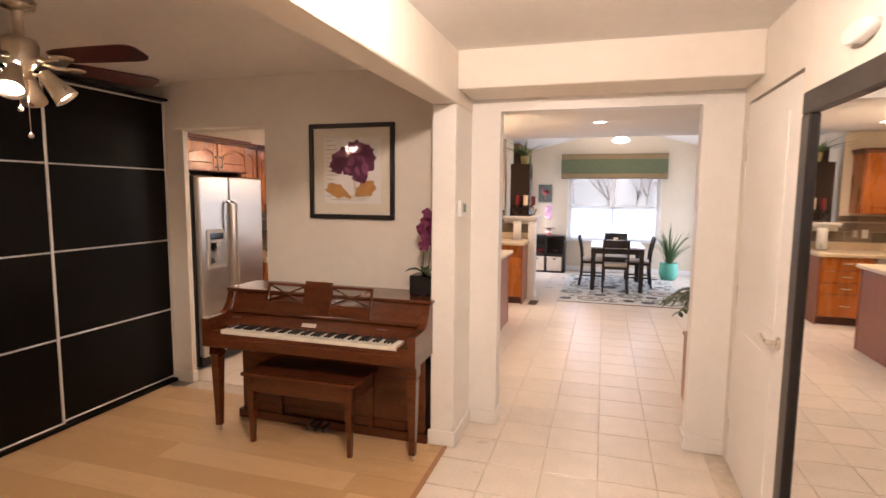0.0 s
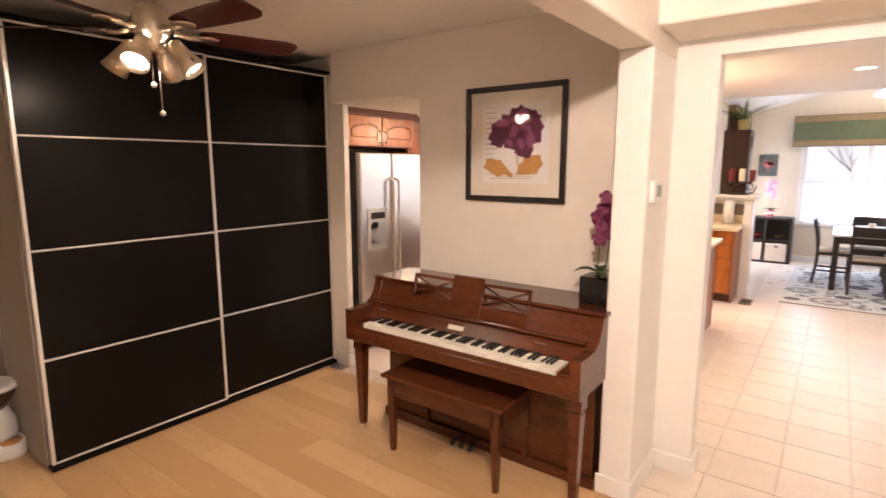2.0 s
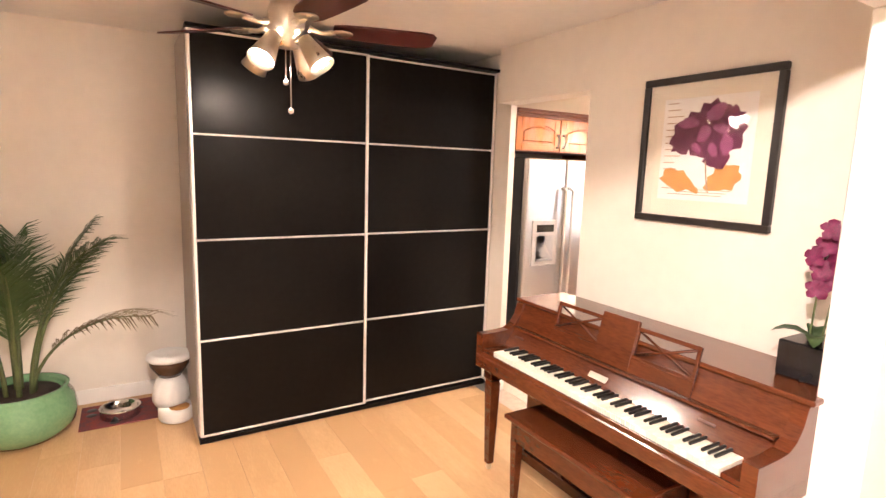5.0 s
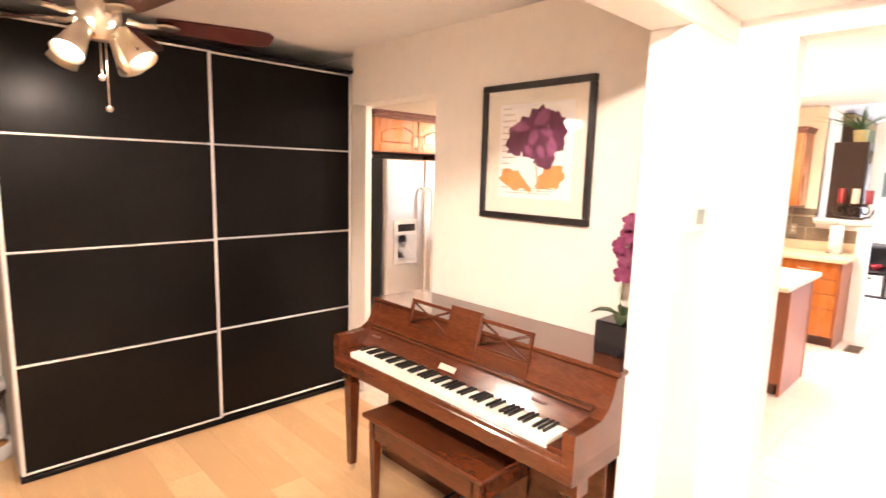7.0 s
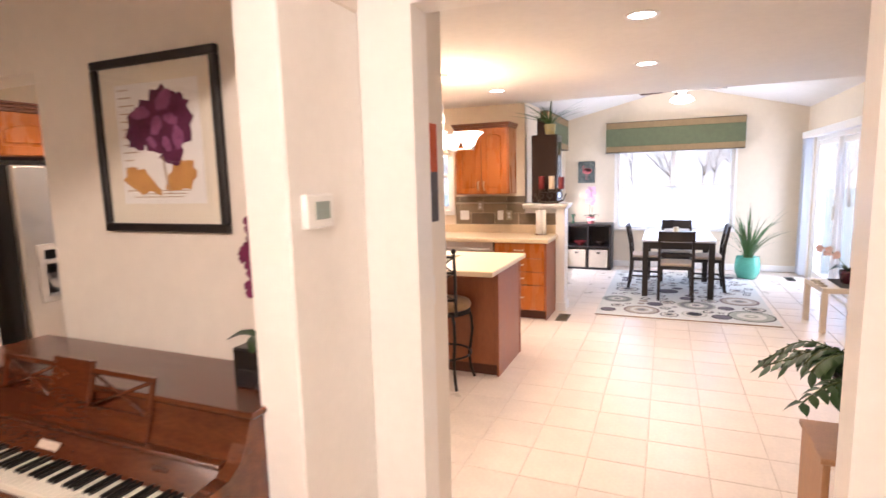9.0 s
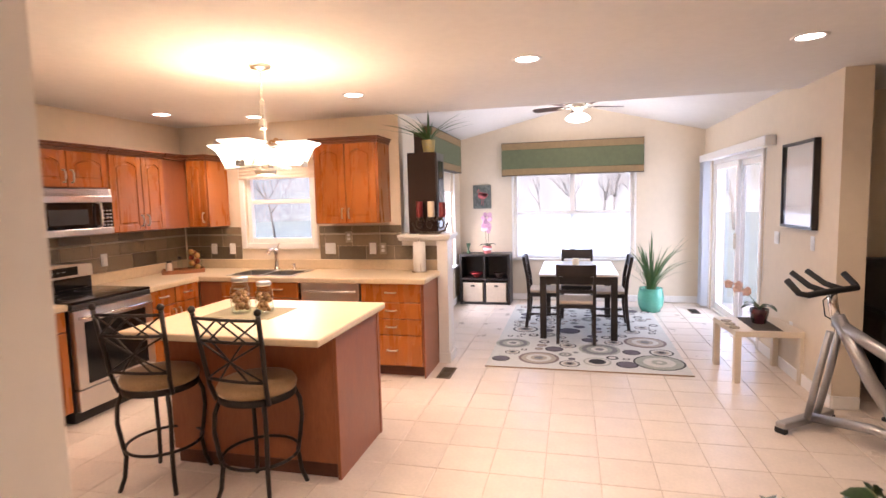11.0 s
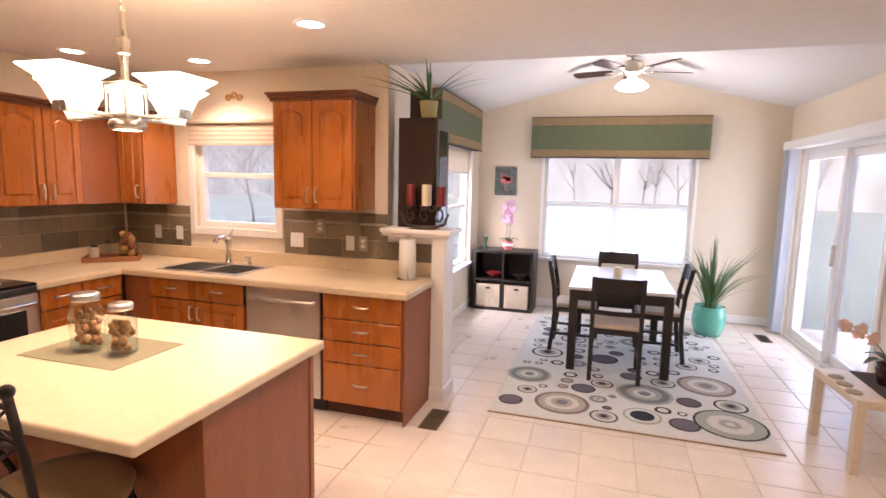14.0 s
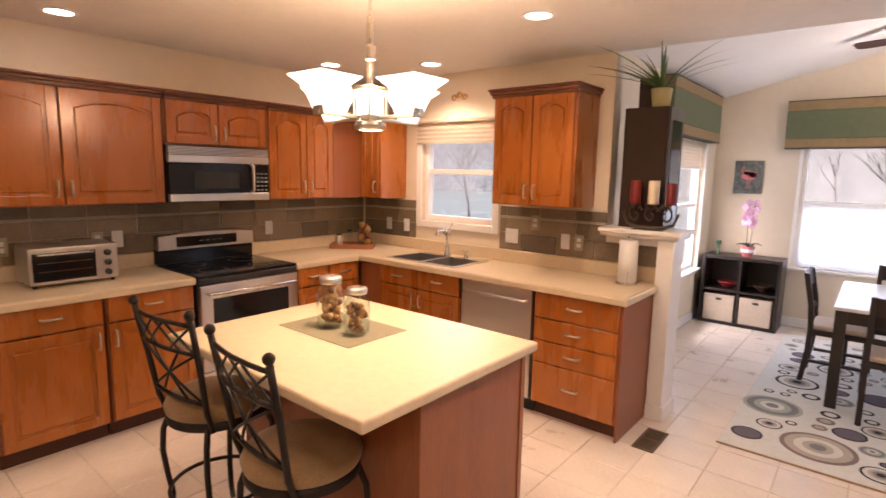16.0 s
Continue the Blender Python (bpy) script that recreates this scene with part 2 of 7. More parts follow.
M_WOVEN = cloth_light("woven_shade", (0.66, 0.55, 0.42), 0.25)
M_LAMPGLASS = cloth_light("frosted_lamp_glass", (0.90, 0.86, 0.78), 0.6)
M_RUG = mat("rug_pile", (0.62, 0.62, 0.57), 0.95, vary=0.05, scale=25, bump=0.5, bump_scale=350)
M_RUGEDGE = mat("rug_binding", (0.36, 0.24, 0.15), 0.9, vary=0.1, scale=40)
M_RG = [mat(nm, c, 0.95, vary=0.08, scale=40, bump=0.5, bump_scale=350) for nm, c in (
    ("rug_charcoal", (0.018, 0.017, 0.018)), ("rug_slate", (0.20, 0.20, 0.20)), ("rug_sage", (0.36, 0.38, 0.32)), ("rug_mauve", (0.215, 0.16, 0.145)),
    ("rug_ivory", (0.62, 0.60, 0.54)), ("rug_taupe", (0.42, 0.37, 0.30)), ("rug_lilac", (0.135, 0.115, 0.135)))]
M_REDWAX = mat("red_wax", (0.19, 0.012, 0.012), 0.45, vary=0.1)
M_IVWAX = mat("ivory_wax", (0.76, 0.66, 0.48), 0.45, vary=0.04)
M_BASKET = mat("cream_fabric_bin", (0.62, 0.53, 0.42), 0.9, color2=(0.52, 0.43, 0.33), scale=22, bump=0.3, bump_scale=200)
M_FANW = mat("cherry_fan_blade", (0.085, 0.014, 0.010), 0.35, color2=(0.045, 0.008, 0.006), scale=3, stretch=(1, 8, 8), coat=0.3)
M_NFANW = mat("walnut_fan_blade", (0.075, 0.030, 0.022), 0.4, color2=(0.045, 0.018, 0.014), scale=3)
M_BULB = glow("lit_bulb", (1.0, 0.82, 0.58), 14.0)
M_BULBK = glow("lit_downlight", (1.0, 0.88, 0.70), 5.0)
M_BULBC = glow("lit_frosted_shade", (1.0, 0.84, 0.58), 0.75)
M_BULBN = glow("lit_fan_bowl", (1.0, 0.92, 0.80), 2.0)
M_GREYFR = mat("silver_bike_frame", (0.42, 0.42, 0.43), 0.35, 0.7, vary=0.06, scale=10)
M_DISP = mat("pale_grey_dispenser", (0.52, 0.50, 0.47), 0.35, 0.4, vary=0.05, scale=10)
M_RUBBER = mat("black_rubber", (0.018, 0.018, 0.018), 0.7, vary=0.15, bump=0.2, bump_scale=200)
M_LEATHER = mat("black_leather", (0.018, 0.017, 0.018), 0.4, vary=0.15, scale=12, bump=0.3, bump_scale=120)
M_ORANGE = mat("sunset_orange", (0.62, 0.11, 0.015), 0.7, color2=(0.48, 0.055, 0.012), scale=12)
M_DUSK = mat("dusk_grey", (0.085, 0.075, 0.085), 0.7, color2=(0.045, 0.04, 0.05), scale=14)
M_FLAMG = mat("foliage_print", (0.22, 0.25, 0.22), 0.6, color2=(0.012, 0.018, 0.018), scale=26)
M_FLAMP = mat("flamingo_pink", (0.72, 0.20, 0.20), 0.6, vary=0.2, scale=40)
M_REDMAT = mat("red_pattern_mat", (0.27, 0.035, 0.022), 0.8, color2=(0.05, 0.04, 0.055), scale=16)
M_NUT = mat("mixed_nuts", (0.60, 0.34, 0.15), 0.55, color2=(0.30, 0.12, 0.04), scale=20, rand=0.6)
M_TRAY = mat("wood_tray", (0.34, 0.13, 0.05), 0.5, vary=0.1, scale=8)
M_REDAPPLE = mat("red_fruit", (0.32, 0.05, 0.02), 0.4, vary=0.3, scale=20)
M_BROWNHOP = mat("smoky_hopper", (0.075, 0.040, 0.022), 0.2, vary=0.1)
M_CREAMPOT = mat("yellow_basket_pot", (0.50, 0.42, 0.09), 0.8, color2=(0.42, 0.40, 0.30), scale=30, bump=0.4)
M_GREYMAT = mat("olive_place_mat", (0.24, 0.21, 0.13), 0.9, vary=0.06, scale=40, bump=0.3, bump_scale=500)
M_DKRUN = mat("dark_runner", (0.075, 0.062, 0.050), 0.9, vary=0.1, scale=40, bump=0.3, bump_scale=500)
M_VENT = mat("bronze_register", (0.16, 0.115, 0.07), 0.45, 0.6, vary=0.1)
M_LCD = mat("lcd_screen", (0.30, 0.36, 0.34), 0.25, vary=0.03)
M_DECK = mat("deck_board", (0.23, 0.15, 0.10), 0.8, color2=(0.16, 0.10, 0.07), scale=4, stretch=(6, 1, 6), bump=0.2)
M_GRASS = mat("winter_lawn", (0.085, 0.10, 0.085), 0.95, color2=(0.055, 0.068, 0.058), scale=1.2, bump=0.5, bump_scale=20)
M_BARK = mat("bare_bark", (0.11, 0.10, 0.09), 0.9, vary=0.2, scale=6, bump=0.5)
M_HEDGE = mat("evergreen", (0.035, 0.075, 0.032), 0.7, color2=(0.018, 0.042, 0.02), scale=9)
M_CANDST = mat("antique_pewter", (0.10, 0.075, 0.055), 0.3, 0.8, vary=0.3, scale=15)
M_PAPERT = mat("paper_towel", (0.82, 0.81, 0.78), 0.95, vary=0.03, scale=30, bump=0.3, bump_scale=180)

# ---------- mesh tools ----------


def link(name, bm, material, parent=None, label="", smooth=False):
    me = bpy.data.meshes.new(name)
    bm.normal_update()
    bm.to_mesh(me)
    bm.free()
    for mm in (material if isinstance(material, (list, tuple)) else [material]):
        me.materials.append(mm)
    if smooth:
        for p in me.polygons:
            p.use_smooth = True
    ob = new(name, me)
    if parent:
        ob.parent = parent
    if label:
        ob["label"] = label
    return ob


def part(name, bm, material, parent, label="", smooth=False):
    return link(name, bm, material, parent, label, smooth)


def thing(name, label, category, at=(0, 0, 0), turn=0, group=""):
    ob = new(name)
    ob.empty_display_size = 0.05
    ob.matrix_basis = pose(*at, 0, 0, turn)
    return tagged(ob, label, category, group)


def nb():
    return bmesh.new()


def box(bm, x0, x1, y0, y1, z0, z1, bev=0.0, seg=1):
    m = Matrix.Translation(((x0 + x1) / 2, (y0 + y1) / 2, (z0 + z1) / 2)) @ Matrix.Diagonal((abs(x1 - x0), abs(y1 - y0), abs(z1 - z0), 1))
    r = bmesh.ops.create_cube(bm, size=1, matrix=m)
    if bev:
        es = list({e for v in r["verts"] for e in v.link_edges})
        bmesh.ops.bevel(bm, geom=es, offset=bev, segments=seg, affect="EDGES", profile=0.5)
    return bm


def B(x0, x1, y0, y1, z0, z1, bev=0.003, seg=1):
    return box(nb(), x0, x1, y0, y1, z0, z1, bev, seg)


def ring(c, axis, r, seg, up=None):
    axis = Vector(axis).normalized()
    a = axis.orthogonal().normalized() if up is None else (Vector(up) - axis * axis.dot(Vector(up))).normalized()
    b = axis.cross(a)
    return [Vector(c) + r * (math.cos(2 * math.pi * i / seg) * a + math.sin(2 * math.pi * i / seg) * b) for i in range(seg)]


def skin(bm, rings, caps=True, smooth=True):
    vs = [[bm.verts.new(p) for p in r] for r in rings]
    k = len(vs[0])
    for a, b in zip(vs, vs[1:]):
        for i in range(k):
            f = bm.faces.new((a[i], a[(i + 1) % k], b[(i + 1) % k], b[i]))
            f.smooth = smooth
    if caps:
        bm.faces.new(list(reversed(vs[0])))
        bm.faces.new(vs[-1])
    return bm


def tube(bm, pts, r, seg=8):
    """A round bar along points; r is one radius or one for each point."""
    pts = [Vector(p) for p in pts]
    rs = r if isinstance(r, (list, tuple)) else [r] * len(pts)
    up = None
    rings = []
    for i, p in enumerate(pts):
        d = (pts[min(i + 1, len(pts) - 1)] - pts[max(i - 1, 0)]).normalized()
        if up is None:
            up = d.orthogonal()
        up = (up - d * d.dot(up)).normalized()
        rings.append(ring(p, d, rs[i], seg, up))
    return skin(bm, rings)


def lathe(bm, prof, c=(0, 0, 0), seg=24, caps=True):
    """A turned shape from (radius, height) pairs round the z axis."""
    rings = [[Vector((c[0] + r * math.cos(2 * math.pi * i / seg), c[1] + r * math.sin(2 * math.pi * i / seg), c[2] + z)) for i in range(seg)] for r, z in prof]
    return skin(bm, rings, caps)


def ball(bm, c, r, seg=10, squash=1.0):
    n = max(4, seg // 2)
    prof = [(max(0.0005, r * math.sin(math.pi * i / n)), -r * squash * math.cos(math.pi * i / n)) for i in range(n + 1)]
    return lathe(bm, prof, c, seg)


def prism(bm, pts, depth, m=None, bev=0.0):
    """A flat outline in x, z pulled along y by depth."""
    m = m or Matrix()
    a = [bm.verts.new(m @ Vector((x, 0, z))) for x, z in pts]
    b = [bm.verts.new(m @ Vector((x, depth, z))) for x, z in pts]
    k = len(a)
    fs = [bm.faces.new(a), bm.faces.new(list(reversed(b)))]
    for i in range(k):
        fs.append(bm.faces.new((a[(i + 1) % k], a[i], b[i], b[(i + 1) % k])))
    bmesh.ops.recalc_face_normals(bm, faces=fs)
    if bev:
        bmesh.ops.bevel(bm, geom=list(fs[0].edges), offset=bev, segments=1, affect="EDGES")
    return bm


def arc(p0, p1, sag, n=8, axis=(0, 0, 1)):
    p0, p1 = Vector(p0), Vector(p1)
    return [p0.lerp(p1, i / n) + Vector(axis) * sag * 4 * (i / n) * (1 - i / n) for i in range(n + 1)]


def blade(bm, pts, widths, side, fold=0.0):
    """A leaf strip along points with a width at each, folded on its midrib."""
    side = Vector(side).normalized()
    L, C, R = [], [], []
    for i, (p, w) in enumerate(zip(pts, widths)):
        p = Vector(p)
        d = Vector(pts[min(i + 1, len(pts) - 1)]) - Vector(pts[max(0, i - 1)])
        s = (side - d * (d.dot(side) / max(1e-9, d.dot(d))))
        s = s.normalized() if s.length > 1e-6 else d.orthogonal().normalized()
        n = d.normalized().cross(s)
        L.append(bm.verts.new(p - s * w / 2 + n * fold * w))
        C.append(bm.verts.new(p))
        R.append(bm.verts.new(p + s * w / 2 + n * fold * w))
    for i in range(len(pts) - 1):
        for a, b in ((L, C), (C, R)):
            f = bm.faces.new((a[i], b[i], b[i + 1], a[i + 1]))
            f.smooth = True
    return bm


def structure(name, bm, material, label):
    return tagged(link(name, bm, material), label, kind="structure")

# ---------- structure ----------
H = 2.46          # flat ceilings
WX, WY = -3.87, 7.95   # kitchen west wall and window wall
NLX = -1.5


def wall(name, boxes, material, label):
    bm = nb()
    for b in boxes:
        box(bm, *b)
    return structure(name, bm, material, label)


floor = wall("floor", [(-0.76, 5.5, -3.0, 7.9, -0.12, -0.006), (NLX, 5.5, 7.9, 11.3, -0.12, -0.006), (-3.95, -0.76, 3.25, 8.0, -0.12, -0.006), (-3.13, -2.285, 3.12, 3.25, -0.12, -0.006)], M_GROUT,
             "sandy grout bed under square ceramic floor tiles")
floor_piano = wall("floor_piano_room", [(-4.25, -0.76, -3.0, 3.13, -0.12, -0.008)], M_PLANK, "light maple laminate floor of the piano room")

wall("wall_west_piano", [(-4.32, -4.2, -3.12, 3.25, 0, 2.56)], M_WALL, "cream painted plain wall behind the wardrobe")
wall("wall_piano", [(-4.2, -3.13, 3.24, 3.29, 0, 2.56), (-2.285, -0.868, 3.13, 3.29, 0, 2.56), (-3.13, -2.285, 3.13, 3.29, 2.10, 2.56)], M_WALL,
     "cream painted wall behind the piano with a cased-less doorway")
wall("wall_south", [(-4.32, 1.04, -3.12, -3.0, 0, 2.56)], M_WALL, "cream painted plain wall at the entry")
structure("pillar", B(-0.868, -0.715, 2.80, 3.21, 0, 2.15, 0.006), M_TRIM, "white painted square pillar carrying the ceiling beam")
structure("beam_side", B(-0.87, -0.713, -3.0, 3.21, 2.15, 2.50, 0.006), M_WALL, "cream painted dropped beam between hall and piano room")
structure("beam_cross", B(-0.713, 0.92, 2.82, 3.21, 2.235, 2.50, 0.006), M_WALL, "cream painted dropped soffit over the wide opening")
for nm, bx in (("wall_cross_west", (-0.86, -0.522, 3.21, 3.33, 0, 2.56)), ("wall_cross_east", (0.70, 1.04, 3.21, 3.33, 0, 2.56)), ("wall_cross_header", (-0.522, 0.70, 3.21, 3.33, 2.155, 2.56))):
    wall(nm, [bx], M_TRIM, "white painted wall round the wide kitchen opening")
wall("wall_passage", [(-0.74, -0.60, 3.33, 3.64, 0, 2.56)], M_WALL, "cream painted short wall beside the opening")
wall("wall_hall_east", [(0.92, 1.04, -3.0, 2.24, 0, 2.56), (0.92, 1.04, 2.24, 3.12, 2.14, 2.56), (0.92, 1.04, 3.12, 3.21, 0, 2.56), (0.99, 1.04, 2.24, 3.12, 0, 2.14)], M_WALL, "cream painted hall wall with a closet door")
wall("wall_kitchen_west", [(WX - 0.12, WX, 3.25, 8.07, 0, 2.56)], M_WALLK, "tan painted kitchen wall behind the range")
kwx0, kwx1, kwz0, kwz1 = -3.09, -2.30, 1.19, 2.02
wall("wall_kitchen_north", [(WX, kwx0, WY, WY + 0.12, 0, 2.56), (kwx1, -1.335, WY, WY + 0.12, 0, 2.56), (kwx0, kwx1, WY, WY + 0.12, 0, kwz0), (kwx0, kwx1, WY, WY + 0.12, kwz1, 2.56)],
     M_WALLK, "tan painted kitchen wall with the sink window")
pony = structure("wall_pony", B(-1.335, -0.945, WY, WY + 0.12, 0, 1.21, 0.003), M_TRIM, "white painted half wall at the end of the counter")
structure("wall_pony_post", B(-0.945, -0.84, 7.85, 8.07, 0, 1.21, 0.004), M_TRIM, "white painted end post of the half wall")
capb = nb()
box(capb, -1.33, -0.79, 7.79, 8.13, 1.245, 1.275, 0.006, 2)
box(capb, -1.33, -0.81, 7.82, 8.11, 1.215, 1.247, 0.01, 2)
structure("trim_pony_cap", capb, M_TRIM, "white moulded wooden cap on the half wall")
# dining nook with a vaulted ceiling
NL, NR, NB, AX, AZ = -1.42, 2.19, 11.25, 0.42, 2.97
lw = (9.30, 10.78, 0.60, 2.02)
wall("wall_nook_west", [(NL - 0.12, NL, 8.07, lw[0], 0, 2.62), (NL - 0.12, NL, lw[1], NB + 0.12, 0, 2.62), (NL - 0.12, NL, lw[0], lw[1], 0, lw[2]), (NL - 0.12, NL, lw[0], lw[1], lw[3], 2.62)],
     M_WALLK, "tan painted dining nook wall with a side window")
bw = (-0.55, 1.23, 0.66, 2.06)
bm = nb()
for bx in ((NL - 0.12, bw[0], 0, 2.46), (bw[1], NR + 0.18, 0, 2.46), (bw[0], bw[1], 0, bw[2]), (bw[0], bw[1], bw[3], 2.46)):
    box(bm, bx[0], bx[1], NB, NB + 0.12, bx[2], bx[3])
prism(bm, [(NL - 0.12, 2.46), (NR + 0.18, 2.46), (NR + 0.18, 2.52), (AX, 3.02), (NL - 0.12, 2.56)], 0.12, Matrix.Translation((0, NB, 0)))
structure("wall_nook_north", bm, M_WALLK, "tan painted gable wall of the dining nook with a wide window")
pd = (8.84, 10.84, 0.0, 2.05)
wall("wall_nook_east", [(NR, NR + 0.18, 7.22, pd[0], 0, 2.62), (NR, NR + 0.18, pd[1], NB, 0, 2.62), (NR, NR + 0.18, pd[0], pd[1], pd[3], 2.62)], M_WALLK,
     "tan painted wall with the sliding patio door")
wall("wall_living_north", [(NR + 0.18, 5.5, 8.3, 8.42, 0, 2.56)], M_WALLK, "tan painted plain wall of the living room")
wall("wall_living_east", [(5.5, 5.62, 3.2, 8.42, 0, 2.56)], M_WALLK, "tan painted plain wall of the living room")
wall("wall_living_south", [(1.04, 5.62, 3.21, 3.33, 0, 2.56)], M_WALLK, "tan painted plain wall of the living room")
wall("ceiling_hall", [(-4.32, 1.04, -3.12, 3.27, H, H + 0.12)], M_CEIL, "white textured flat ceiling of hall and piano room")
wall("ceiling_kitchen", [(-3.99, 5.62, 3.27, 7.99, H, H + 0.12), (NR + 0.17, 5.62, 7.99, 8.42, H, H + 0.12)], M_CEIL, "white flat kitchen ceiling with recessed lights")
bm = nb()
prism(bm, [(NL - 0.12, 2.50), (AX, AZ), (AX, AZ + 0.1), (NL - 0.12, 2.62)], NB + 0.12 - 7.99, Matrix.Translation((0, 7.99, 0)))
prism(bm, [(AX, AZ), (NR + 0.18, 2.47), (NR + 0.18, 2.62), (AX, AZ + 0.1)], NB + 0.12 - 7.99, Matrix.Translation((0, 7.99, 0)))
prism(bm, [(NL - 0.12, 2.58), (NR + 0.18, 2.58), (NR + 0.18, 2.62), (AX, AZ + 0.1), (NL - 0.12, 2.62)], 0.1, Matrix.Translation((0, 7.89, 0)))
structure("ceiling_nook", bm, M_CEIL, "white vaulted ceiling over the dining nook")

# baseboards
for i, (x0, x1, y0, y1) in enumerate(((-4.2, -4.185, -3, 3.13), (-2.285, -0.868, 3.115, 3.13), (-3.13, -3.115, 3.225, 3.29), (-4.2, -3.13, 3.225, 3.24), (-0.715, -0.522, 3.195, 3.21),
                                      (-0.715, -0.70, 2.80, 3.195), (-0.88, -0.70, 2.785, 2.80), (0.70, 0.92, 3.195, 3.21), (-0.522, -0.507, 3.195, 3.345), (0.685, 0.70, 3.195, 3.345),
                                      (-0.60, -0.585, 3.345, 3.655), (-1.42, -1.405, 8.07, 11.25), (-1.405, 2.175, 11.235, 11.25), (2.175, 2.19, 7.205, 8.765), (2.175, 2.19, 10.915, 11.235),
                                      (-0.945, -0.825, 7.835, 7.85), (-0.84, -0.825, 7.85, 8.085), (2.19, 2.37, 7.205, 7.22), (0.905, 0.92, -3, 2.235))):
    structure("baseboard" if i == 0 else "baseboard.%03d" % i, B(x0, x1, y0, y1, 0, 0.10, 0.004), M_TRIM, "white painted wooden baseboard")

# ---------- hall and piano room ----------


def wardrobe():
    w = thing("sliding_wardrobe", "tall black-brown sliding-door wardrobe with pale metal rails", "wardrobe", (-3.895, 1.197, 0))
    D, W, T = 0.565, 2.035, 2.345
    b = nb()
    part("side_panel", B(0, D, 0, 0.02, 0, T, 0.002), M_GREYSIDE, w, "grey side panel")
    box(b, 0, D, W - 0.02, W, 0, T, 0.002)
    box(b, 0, D, 0.02, W - 0.02, T - 0.03, T, 0.002)
    box(b, 0, D, 0.02, W - 0.02, 0.0, 0.05, 0.002)
    box(b, 0, 0.01, 0.02, W - 0.02, 0.05, T - 0.03)
    part("body", b, M_BLACKP, w)
    part("track", B(D, D + 0.075, 0.0, W, T - 0.012, T + 0.006, 0.002), M_BLACKP, w, "dark sliding track")
    # bottom track is black to read as the shadow under the doors
    part("track", B(D, D + 0.06, 0.0, W, 0.004, 0.03, 0.002), M_BLACKP, w, "dark sliding track")
    zs = (0.045, 0.625, 1.206, 1.785, 2.325)
    for y0, y1, x in ((0.004, 1.033, D + 0.035), (1.013, W - 0.004, D + 0.008)):
        fr = nb()
        for yy in (y0, y1 - 0.018):
            box(fr, x, x + 0.03, yy, yy + 0.018, zs[0], zs[-1], 0.003)
        for k, z in enumerate(zs):
            hgt = 0.009 if 0 < k < 4 else 0.011
            box(fr, x + 0.002, x + 0.029, y0 + 0.018, y1 - 0.018, z - (0 if k == 0 else hgt / 2 if k < 4 else hgt), z + (hgt if k == 0 else hgt / 2 if k < 4 else 0), 0.002)
        d = part("door", fr, M_WHITEALU, w, "sliding door frame of pale metal")
        for k in range(4):
            part("panel", B(x + 0.006, x + 0.020, y0 + 0.016, y1 - 0.016, zs[k] + 0.008, zs[k + 1] - 0.008, 0.001), M_BLACKP, d, "matt black-brown door panel")


wardrobe()


